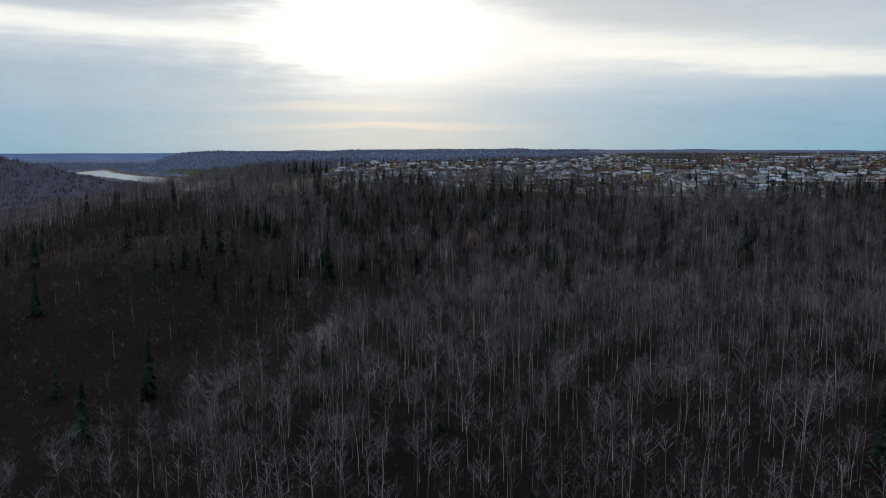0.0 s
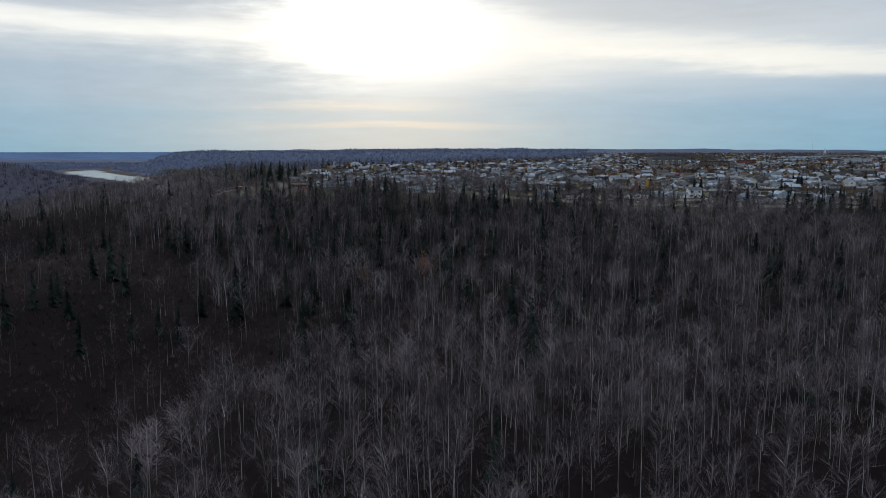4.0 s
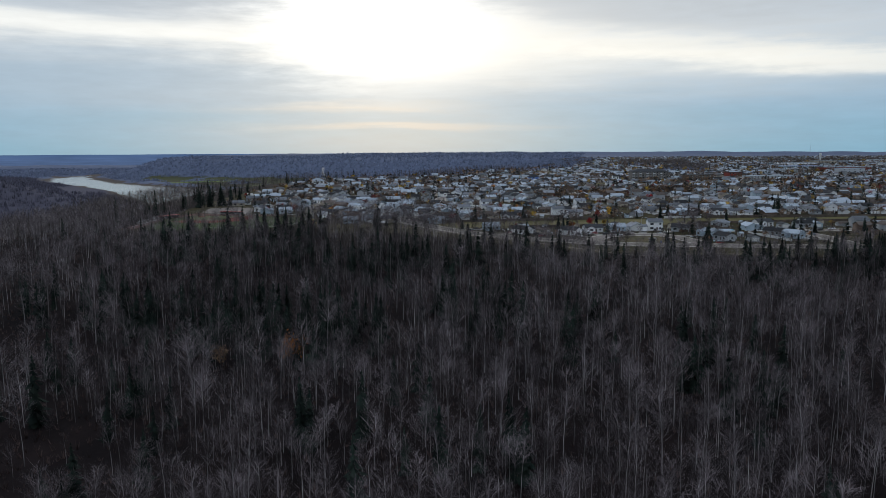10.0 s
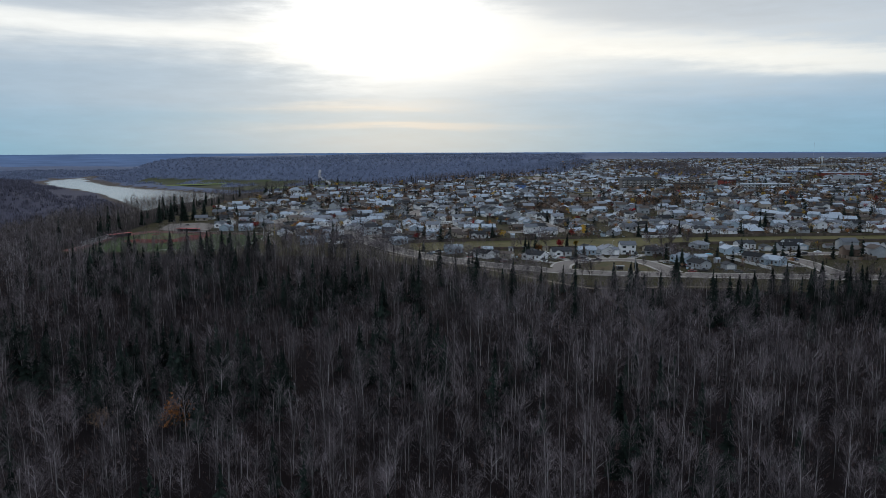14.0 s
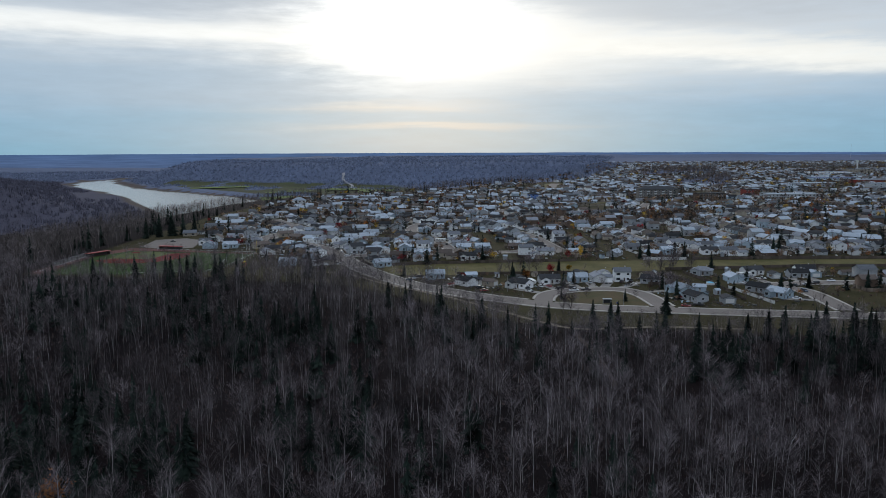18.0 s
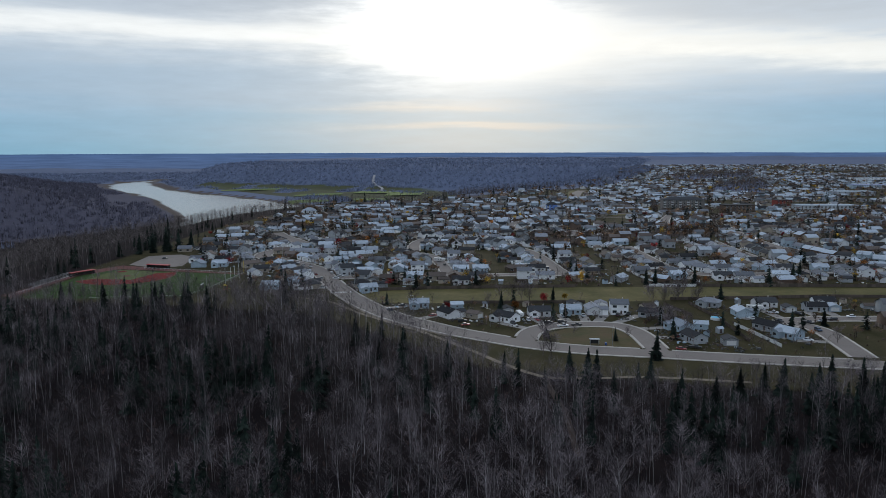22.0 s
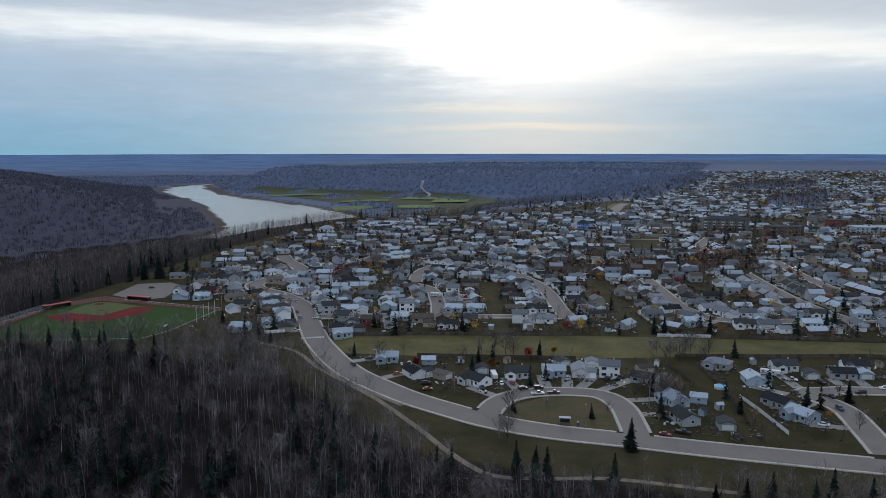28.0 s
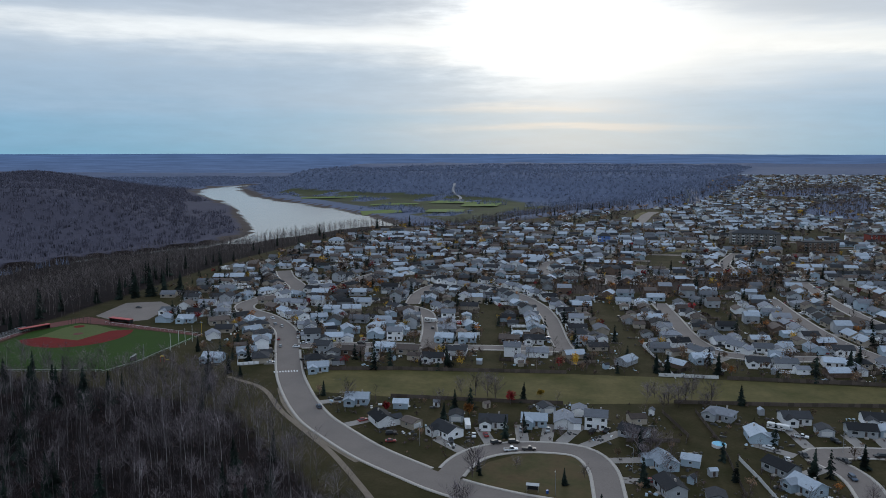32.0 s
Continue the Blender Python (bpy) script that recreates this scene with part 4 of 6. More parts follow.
tagged(flat_mesh("driveway", vs, fs, [DRIVE]), "worn concrete driveways up to the houses", "driveway", kind="structure")


# ---- trees ----
def tri_branch(p, q, w, v, f):
    """A thin tapering twig: one triangle."""
    d = np.array(q) - np.array(p)
    side = np.cross(d, (0.3, 0.2, 1.0))
    k = np.linalg.norm(side)
    side = side / k * w if k > 1e-6 else np.array((w, 0, 0))
    i = len(v)
    v += [tuple(np.array(p) - side / 2), tuple(np.array(p) + side / 2), tuple(q)]
    f.append((i, i + 1, i + 2))


def bare_tree(seed, height=16.0, radius=0.11, limbs=20, twigs=10, crown=0.5, spread=0.13, width=0.04, pale=0.15):
    """A leafless aspen: a slim tapered trunk, at times leaning, and an oval crown of rising limbs with many fine twigs."""
    r = random.Random(seed)
    v, f, m = [], [], []
    bend = (r.uniform(-1.3, 1.3), r.uniform(-1.3, 1.3))
    rings = 3
    for i in range(rings + 1):
        t = i / rings
        c = (bend[0] * t * t, bend[1] * t * t, height * 0.93 * t - 0.5 * (t == 0))
        rad = radius * (1 - 0.8 * t)
        for j in range(3):
            a = 2.1 * j + seed
            v.append((c[0] + rad * math.cos(a), c[1] + rad * math.sin(a), c[2]))
    for i in range(rings):
        for j in range(3):
            a, b = 3 * i + j, 3 * i + (j + 1) % 3
            f += [(a, b, b + 3), (a, b + 3, a + 3)]
    m += [0] * len(f)
    for i in range(limbs):
        u = (i + r.random()) / limbs
        t = 1 - crown + crown * 0.95 * u
        a = i * 2.4 + r.uniform(-0.7, 0.7)
        oval = 0.35 + 0.95 * math.sin(math.pi * min(1.0, 0.22 + 0.78 * u)) ** 0.8
        reach = height * spread * oval * r.uniform(0.6, 1.3)
        p = np.array((bend[0] * t * t, bend[1] * t * t, height * 0.93 * t))
        q = p + np.array((math.cos(a) * reach, math.sin(a) * reach, reach * r.uniform(0.6, 1.3) + 0.02 * height * r.random()))
        tri_branch(p, q, width * 2.0, v, f)
        m.append(0 if r.random() < pale else 1)
        for _ in range(twigs):
            g = r.uniform(0.2, 1.0)
            s = p + (q - p) * g
            e = s + np.array((0.8 * math.cos(a) + r.uniform(-1.2, 1.2), 0.8 * math.sin(a) + r.uniform(-1.2, 1.2), r.uniform(0.1, 1.6))) * (0.32 * reach + 0.026 * height)
            tri_branch(s, e, width * r.uniform(0.8, 1.3), v, f)
            m.append(1)
    return np.array(v, float), np.array(f), np.array(m)


def tree_parts(name, template, names, mats, label, cat, group=""):
    """A tree of its own: the pieces of a template as parts under an empty."""
    v, f, m = template
    e = new(name)
    for k, (pn, mat) in enumerate(zip(names, mats)):
        g = f[m == k]
        if not len(g):
            continue
        use, back = np.unique(g, return_inverse=True)
        ob = flat_mesh(pn, v[use], back.reshape(-1, 3), [mat])
        ob.parent = e
    return tagged(e, label, cat, group)


def stand(model, done, x, y, turn, size):
    """The model itself the first time, copies after that."""
    mtx = pose(x, y, z_at(x, y) - 0.1, 0, 0, turn)
    if model.name in done:
        ob = copy_thing(model, mtx)
    else:
        done.add(model.name)
        ob = model
        ob.matrix_basis = mtx
    ob.scale = (size, size, size)
    return ob


def brush(seed, size=1.6):
    r = random.Random(seed)
    v, f = [], []
    for _ in range(9):
        a, t = r.uniform(0, 6.3), r.uniform(0.2, 1.0)
        q = np.array((math.cos(a) * t * size * 0.7, math.sin(a) * t * size * 0.7, size * r.uniform(0.5, 1.1)))
        tri_branch((0.2 * q[0], 0.2 * q[1], -0.1), q, 0.16, v, f)
    return np.array(v, float), np.array(f), np.zeros(len(f), int)


def spruce(seed, height=14.0, tiers=20, sides=8, wide=0.14):
    """A spruce: ragged whorls of narrow drooping boughs of uneven length round a dark trunk."""
    r = random.Random(seed)
    v, f, m = [], [], []
    for j in range(3):
        a = 2.1 * j
        v.append((0.16 * math.cos(a), 0.16 * math.sin(a), -0.5))
    v.append((0, 0, height))
    f += [(0, 1, 3), (1, 2, 3), (2, 0, 3)]
    m += [1] * 3
    lean = r.uniform(0, 6.28)
    for i in range(tiers):
        t = max(0.0, (i + r.uniform(-0.4, 0.4)) / tiers)
        z = height * (0.05 + 0.92 * t)
        rad = height * wide * (1 - t) ** 0.8 * r.uniform(0.7, 1.2) + 0.1
        for j in range(sides):
            if r.random() < 0.12:
                continue
            a = 2 * math.pi * (j + 0.5 * (i % 2)) / sides + r.uniform(-0.4, 0.4)
            k = rad * r.uniform(0.45, 1.25) * (1 + 0.25 * math.cos(a - lean))
            droop = k * r.uniform(0.2, 0.8)
            i0 = len(v)
            w = 0.24 * k + 0.07
            c, s = math.cos(a), math.sin(a)
            top = z + height * r.uniform(0.02, 0.05)
            v += [(0, 0, top), (c * k * 0.55 - s * w, s * k * 0.55 + c * w, z - droop * 0.75), (c * k, s * k, z - droop * 0.8), (c * k * 0.6 + s * w, s * k * 0.6 - c * w, z - droop * 0.6)]
            f += [(i0, i0 + 1, i0 + 2), (i0, i0 + 2, i0 + 3)]
            m += [0, 0]
    return np.array(v, float), np.array(f), np.array(m)


def clump_crown(seed, height, wide, count=240, leaf=0.3, trunk=0.3):
    """A broad tree: trunk, limbs, and a loose crown of many small leaves."""
    r = random.Random(seed)
    v, f, m = [], [], []
    tri_branch((0, 0, -0.3), (0, 0, height * 0.6), 0.35, v, f)
    for i in range(9):
        a = r.uniform(0, 6.3)
        tri_branch((0, 0, height * 0.3), (math.cos(a) * wide * 0.7, math.sin(a) * wide * 0.7, height * r.uniform(0.55, 0.95)), 0.16, v, f)
    m += [1] * len(f)
    k = len(f)
    for _ in range(count):
        a, b = r.uniform(0, 6.3), r.uniform(-1, 1)
        q = r.random() ** 0.4 * (0.8 + 0.25 * math.sin(3 * a + seed) + 0.15 * math.sin(5 * b + a))
        s = math.sqrt(1 - b * b)
        c = np.array((wide * q * s * math.cos(a), wide * q * s * math.sin(a), height * (trunk + (1 - trunk) * (0.5 + 0.5 * b * min(q, 1)))))
        i0 = len(v)
        for _ in range(3):
            v.append(tuple(c + np.array((r.gauss(0, leaf), r.gauss(0, leaf), r.gauss(0, leaf * 0.8)))))
        f.append((i0, i0 + 1, i0 + 2))
    m += [0] * (len(f) - k)
    return np.array(v, float), np.array(f), np.array(m)


def spots_in(x0, x1, y0, y1, step, keep, jitter=0.45):
    gx_, gy_ = np.meshgrid(np.arange(x0, x1, step), np.arange(y0, y1, step))
    rs = np.random.RandomState(int(step * 10) + int(abs(x0)))
    x = gx_.ravel() + rs.uniform(-jitter, jitter, gx_.size) * step
    y = gy_.ravel() + rs.uniform(-jitter, jitter, gx_.size) * step
    k = keep(x, y, rs)
    return x[k], y[k], rs


def wooded(x, y):
    """True where the bare forest of the ravine stands."""
    ins = inside(x, y, PLATEAU)
    open_rim = inside(x, y, [(56, 592), (17, 593), (24, 568), (51, 548), (80, 517), (114, 489), (127, 474), (141, 459), (182, 459), (215, 468), (290, 462), (600, 420), (608, 738), (94, 746)])
    field = inside(x, y, [(-149, 750), (-4, 747), (17, 593), (-7, 581), (-31, 569), (-147, 570)])
    return ~open_rim & ~field & (~ins | (y < 590))


def burnt(x, y):
    return np.exp(-((x + 140) / 88) ** 2 - ((y - 285) / 125) ** 2) + 0.5 * np.exp(-((x + 40) / 40) ** 2 - ((y - 270) / 25) ** 2) + 0.8 * np.exp(-((x + 98) / 42) ** 2 - ((y - 212) / 42) ** 2) + 0.9 * np.exp(-((x + 195) / 50) ** 2 - ((y - 430) / 75) ** 2)


def in_view(x, y):
    return (x > -0.62 * y - 20) & (x < 112 + 0.6 * (y - 140)) & (y > 112 - 0.1 * np.abs(x))


aspens = [bare_tree(s, 14.5 + (s % 4) * 1.3, 0.085, 22, 13, 0.46 + 0.07 * (s % 3), 0.125 + 0.014 * (s % 4)) for s in range(9)]
aspens += [bare_tree(30 + s, 11.0, 0.09, 26, 14, 0.8, 0.21) for s in range(3)]
aspens += [bare_tree(50 + s, 14.5 + (s % 4) * 1.3, 0.09, 15, 8, 0.55, 0.13 + 0.015 * (s % 3), 0.06) for s in range(6)]


def gaps(x, y):
    return 0.36 * smooth(0.15, 0.75, fbm(x + 300, y, 13)) + 0.22 * smooth(0.0, 0.8, fbm(x, y + 90, 34)) - 0.4 * smooth(100, 130, x) * smooth(30, 10, edge_gap(x, y)) + 0.2 * np.exp(-((x - 15) / 75) ** 2 - ((y - 395) / 85) ** 2)


def edge_gap(x, y):
    """How far south of the road's grassy verge a point lies, on the eastern rim."""
    return np.interp(x, [90, 141, 182, 215, 290, 600], [500, 459, 459, 468, 462, 420]) - y


def tree_size(x, y):
    """Tall trees on the slope and by the ball field, young low ones along the eastern rim."""
    young = smooth(90, 135, x) * (0.24 * smooth(20, 0, edge_gap(x, y)) + 0.16 * smooth(75, 15, edge_gap(x, y)))
    return 0.95 + 0.10 * np.exp(-((x - 10) / 120) ** 2 - ((y - 500) / 65) ** 2) - np.minimum(young, 0.52)


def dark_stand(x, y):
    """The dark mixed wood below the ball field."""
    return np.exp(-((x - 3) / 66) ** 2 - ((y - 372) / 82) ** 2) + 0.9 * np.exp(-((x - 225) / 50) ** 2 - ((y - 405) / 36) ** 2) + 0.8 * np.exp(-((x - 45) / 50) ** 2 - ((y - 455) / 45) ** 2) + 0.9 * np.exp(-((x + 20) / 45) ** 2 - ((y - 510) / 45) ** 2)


x, y, rs = spots_in(-420, 520, 100, 600, 4.7, lambda x, y, rs: wooded(x, y) & in_view(x, y) & (rs.uniform(size=x.shape) > 0.08 + 0.74 * burnt(x, y) + gaps(x, y)))
z = ground(x, y)
dense = (0.96 + 0.16 * fbm(x, y, 26)) * tree_size(x, y)
own = (x > -75) & (x < 150) & (y > 150) & (y < 345) & (rs.uniform(size=x.shape) < 0.16)
own &= np.cumsum(own) <= 270
near_models = [tree_parts("aspen", bare_tree(80 + s, 15.0 + s * 0.5, 0.11, 26, 14, 0.52, 0.14, 0.036, 0.1), ("trunk", "crown"), (BARK, TWIG), "tall leafless grey aspen on the ravine slope", "tree", "aspens of the ravine") for s in range(7)]
stood = set()
for a, b in zip(x[own], y[own]):
    stand(near_models[rs.randint(7)], stood, float(a), float(b), rs.uniform(0, 360), rs.uniform(0.8, 1.15))
side_wood = (x < -160) | (x > 270) | (y < 150)
spots, dark_spots = [], []
for a, b, c, d, far in zip(x[~own], y[~own], z[~own], dense[~own], side_wood[~own]):
    low = a > 110 and edge_gap(a, b) < 22 and rs.uniform() < 0.35
    kind = 9 + rs.randint(3) if low else 12 + rs.randint(6) if far else rs.randint(9) if rs.uniform() < 0.86 else 9 + rs.randint(3)
    row = (kind, a, b, c, max(0.42, rs.uniform(0.75, 1.15) * d * (1.15 if low else 1.0)), rs.uniform(0, 6.28))
    scorched = float(burnt(a, b)) > 0.45
    if scorched:
        row = (12 + rs.randint(6), a, b, c, row[4] * 0.72, row[5])
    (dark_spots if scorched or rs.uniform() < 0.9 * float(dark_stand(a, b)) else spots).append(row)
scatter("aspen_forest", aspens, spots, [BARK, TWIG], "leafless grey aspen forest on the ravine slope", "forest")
# the same aspen shapes, in the darker bark and twig tones
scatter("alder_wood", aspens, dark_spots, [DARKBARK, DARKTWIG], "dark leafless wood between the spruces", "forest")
x, y, rs = spots_in(-420, 520, 100, 590, 4.2, lambda x, y, rs: wooded(x, y) & in_view(x, y))
z = ground(x, y)
brushes = [brush(s) for s in range(6)]
scatter("undergrowth", brushes, [(rs.randint(6), a, b, c, rs.uniform(0.5, 1.5), rs.uniform(0, 6.28)) for a, b, c in zip(x, y, z)], [SHRUB], "red-brown leafless brush under the trees", "brush")

# thick brush and dead snags on the burnt slope
x, y, rs = spots_in(-330, 20, 150, 470, 2.9, lambda x, y, rs: in_view(x, y) & (rs.uniform(size=x.shape) < 0.95 * burnt(x, y)))
z = ground(x, y)
scatter("slope_brush", brushes, [(rs.randint(6), a, b, c, rs.uniform(0.5, 1.3), rs.uniform(0, 6.28)) for a, b, c in zip(x, y, z)], [SHRUB], "dense red-brown brush on the burnt slope", "brush")
snag_models = []
for s in range(4):
    e = new("dead_snag")
    bm = tube(bmesh.new(), (0, 0, -0.4), (0.3 * s - 0.4, 0.2, 6 + s), 0.16, 0.05, 5)
    part("trunk", bm, BARK, e)
    bm = tube(bmesh.new(), (0.1 * s - 0.1, 0.07, 3.2 + 0.4 * s), (0.8, 0.9 - 0.4 * s, 4.6 + 0.5 * s), 0.05, 0.015, 4)
    part("branch", bm, BARK, e)
    snag_models.append(tagged(e, "pale dead snag on the burnt slope", "dead tree", group="snags of the slope"))
for a, b in ((-113, 309), (-118, 300), (-95, 262), (-104, 250), (-88, 240), (-130, 285), (-70, 262), (-64, 255), (-140, 335), (-122, 330), (-150, 300), (-80, 290), (-58, 275), (-100, 225), (-160, 350), (-135, 260), (-50, 248), (-75, 225), (-170, 320), (-92, 320)):
    stand(snag_models[rs.randint(4)], stood, a, b, rs.uniform(0, 360), rs.uniform(0.7, 1.2))

# spruces among the bare trees, thick along the rim
spruces = [spruce(s, 13 + s, 22, 9, 0.17 + 0.014 * (s % 3)) for s in range(5)]
garden_spruces = [spruce(200 + s, 11 + s, 12, 8, 0.25) for s in range(4)]


def spruce_density(x, y):
    k = 0.04 + 0.66 * np.exp(-((x - 15) / 80) ** 2 - ((y - 395) / 75) ** 2) + 0.2 * np.exp(-((x + 30) / 60) ** 2 - ((y - 340) / 40) ** 2) + 0.7 * np.exp(-((x - 245) / 60) ** 2 - ((y - 422) / 26) ** 2)
    return k + 0.35 * np.exp(-((x + 60) / 50) ** 2 - ((y - 470) / 60) ** 2) + 0.2 * np.exp(-((x - 120) / 60) ** 2 - ((y - 300) / 30) ** 2)


x, y, rs = spots_in(-300, 480, 120, 575, 5.6, lambda x, y, rs: wooded(x, y) & in_view(x, y) & (rs.uniform(size=x.shape) < spruce_density(x, y) * 1.2 * smooth(-0.25, 0.55, fbm(x + 40, y - 70, 15))))
z = ground(x, y)
scatter("spruce_wood", spruces, [(rs.randint(5), a, b, c, rs.uniform(0.72, 1.25) * tree_size(a, b), rs.uniform(0, 6.28)) for a, b, c in zip(x, y, z)], [SPRUCE, TWIG], "dark spruces scattered through the bare forest", "spruces")

# the wooded bank between the town and the river, and the wooded hills across it
mids = [bare_tree(20 + s, 15, 0.11, 12, 2, 0.62, 0.15, 0.12) for s in range(5)] + [bare_tree(720 + s, 15, 0.13, 8, 0, 0.7, 0.2, 0.14) for s in range(5)]
x, y, rs = spots_in(-620, 360, 440, 1700, 8.0, lambda x, y, rs: (~inside(x, y, PLATEAU) | (dist_line(x, y, PLATEAU[-6:] + PLATEAU[:1])[0] < 5)) & ~(inside(x, y, FIELD) & (x > -141)) & (~((y < 600) & in_view(x, y) & wooded(x, y))) & (dist_line(x, y, RIVER)[0] > np.where(y < 1500, 42, 165)) & (y > 480 - 0.2 * x) & (x > -0.66 * y) & ((x < -100) | (y > 1000)))
z = ground(x, y)
ok = z > -73
scatter("riverbank_wood", mids, [(rs.randint(5) + (5 if b > 900 else 0), a, b, c, rs.uniform(0.75, 1.25) * (1.1 if b < 850 else 0.8 if b < 1700 and a > -330 else 0.9), rs.uniform(0, 6.28)) for a, b, c in zip(x[ok], y[ok], z[ok])], [BANKWOOD, BANKWOOD], "leafless trees on the bank above the river", "forest")


x, y, rs = spots_in(-330, 480, 560, 1800, 8.0, lambda x, y, rs: (dist_line(x, y, PLATEAU[12:] + PLATEAU[:1])[0] < np.where(inside(x, y, PLATEAU), 7, 26)) & ~(inside(x, y, FIELD) & (x > -141)) & (rs.uniform(size=x.shape) < np.where(y > 900, 0.14, 0.34) * smooth(-0.35, 0.5, fbm(x, y, 18))))
z = ground(x, y)
scatter("rim_spruces", spruces, [(rs.randint(5), a, b, c, rs.uniform(0.5, 1.25) * (1.0 if b < 850 else 0.8), rs.uniform(0, 6.28)) for a, b, c in zip(x, y, z)], [SPRUCE, TWIG], "dark spruces along the plateau's wooded rim", "spruces")


def far_clump(seed):
    r = random.Random(seed)
    v, f = [], []
    for _ in range(14):
        a, t = r.uniform(0, 6.3), r.uniform(0, 9)
        p = np.array((math.cos(a) * t, math.sin(a) * t, -1))
        tri_branch(p, p + np.array((r.uniform(-1, 1), r.uniform(-1, 1), r.uniform(7, 12))), r.uniform(0.8, 2.0), v, f)
    return np.array(v, float), np.array(f), np.zeros(len(f), int)


clumps = [far_clump(s) for s in range(6)]


def far_keep(x, y, rs):
    river, along = dist_line(x, y, RIVER)
    river = river - np.interp(along, range(len(RIVER_W)), RIVER_W)
    meadow = (x > -1150) & (y > 1950) & (y < 3500) & (ground(x, y) < -62) & (fbm(x, y, 60) > -0.4)
    near = (x > -600) & (y < 1690)
    return (river > 26) & ~meadow & ~near & (~inside(x, y, PLATEAU) | inside(x, y, FARWOOD)) & (x > -0.72 * y - 120) & (np.hypot(x, y) < 4700)


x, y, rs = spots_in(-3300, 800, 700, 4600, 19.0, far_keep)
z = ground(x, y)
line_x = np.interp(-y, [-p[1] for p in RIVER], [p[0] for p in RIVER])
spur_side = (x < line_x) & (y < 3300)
# both crown colours carry painted haze, stronger on the far hills
for side, mat, label in ((spur_side, SPURHAZETWIG, "purple-grey leafless forest on the wooded spur, tinted with distance haze"), (~spur_side, FARHAZETWIG, "leafless forest on the far hills, tinted pale blue as distance haze")):
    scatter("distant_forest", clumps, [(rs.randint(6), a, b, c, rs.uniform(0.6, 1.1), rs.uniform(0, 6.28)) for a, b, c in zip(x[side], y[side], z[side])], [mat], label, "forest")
x, y, rs = spots_in(250, 2400, 950, 2700, 8.5, lambda x, y, rs: np.array([in_woodlot(a, b) for a, b in zip(x, y)]))
z = ground(x, y)
scatter("town_woodlot", mids, [(rs.randint(5) + 5, a, b, c, rs.uniform(0.7, 1.1), rs.uniform(0, 6.28)) for a, b, c in zip(x, y, z)], [BANKWOOD, BANKWOOD], "patches of leafless wood between the houses", "forest")

# hedges and bushes of the gardens
bushes = [clump_crown(300 + s, 1.7, 1.3, 40, 0.2, 0.05) for s in range(4)]
bush_spots = {0: [], 1: [], 2: []}
for _ in range(4800):
    yq = 490 + 900 * rng.random() ** 1.5
    xq = rng.uniform(-140, 330 + 0.8 * (yq - 300))
    if in_poly(xq, yq, PLATEAU) and not blocked(xq, yq, False) and road_gap(xq, yq) > 1.5 and free(xq, yq, 0.6):
        bush_spots[rng.choices((0, 1, 2), (6, 3, 1))[0]].append((rng.randrange(4), xq, yq, z_at(xq, yq), rng.uniform(0.5, 1.0 if yq < 615 else 1.7), rng.uniform(0, 6.28)))
for k, mat, label in ((0, SHRUB, "dark leafless hedges and bushes in the gardens"), (1, BROWNLEAF, "withered brown bushes in the gardens"), (2, SPRUCE, "dark green juniper bushes in the gardens")):
    scatter("garden_bushes", bushes, bush_spots[k], [mat, TWIG], label, "bushes")

# trees of the gardens
gardens = [clump_crown(40 + s, 5.0, 2.1, 40, 0.5) for s in range(4)] + [clump_crown(640 + s, 5.0, 2.1, 150, 0.24) for s in range(4)]
bare_garden = [bare_tree(60 + s, 6.0, 0.12, 8, 3, 0.82, 0.3, 0.16) for s in range(4)] + [bare_tree(660 + s, 6.5, 0.12, 14, 7, 0.85, 0.3, 0.06) for s in range(4)]
lists = {"sp": [], "bare": [], "or": [], "ye": [], "re": [], "br": []}
for _ in range(6000):
    yq = 480 + 2000 * rng.random() ** 1.9
    xq = rng.uniform(-140, 330 + 0.8 * (yq - 300))
    if not in_poly(xq, yq, PLATEAU) or (yq < 615 and rng.random() < 0.55) or blocked(xq, yq, False) or road_gap(xq, yq) < 1.5 or not free(xq, yq, 1.0) or yq < 475:
        continue
    k = rng.choices(("sp", "bare", "or", "ye", "re", "br"), (4.5, 11, 0.4, 0.8, 0.5, 6.0))[0]
    lists[k].append((rng.randrange(4) + (4 if yq < 760 and k != "sp" else 0), xq, yq, z_at(xq, yq), rng.uniform(0.35, 0.95) if k == "sp" else rng.uniform(0.5, 1.1), rng.uniform(0, 6.28)))
for _ in range(2900):
    yq = rng.uniform(618, 1080)
    xq = rng.uniform(-110, 330 + 0.7 * (yq - 300))
    if in_poly(xq, yq, PLATEAU) and not blocked(xq, yq, False) and road_gap(xq, yq) > 1.2 and free(xq, yq, -0.6):
        k = rng.choices(("sp", "bare", "or", "ye", "re", "br"), (2.6, 8, 0.5, 0.6, 0.7, 4.5))[0]
        lists[k].append((rng.randrange(4) + (4 if yq < 760 and k != "sp" else 0), xq, yq, z_at(xq, yq), rng.uniform(0.45, 0.95) if k == "sp" else rng.uniform(0.8, 1.45), rng.uniform(0, 6.28)))
for _ in range(420):
    xq, yq = rng.uniform(130, 325), rng.uniform(815, 932)
    if in_poly(xq, yq, RAVINE):
        lists[rng.choice(("bare", "bare", "br"))].append((rng.randrange(4), xq, yq, z_at(xq, yq), rng.uniform(0.9, 1.4), rng.uniform(0, 6.28)))
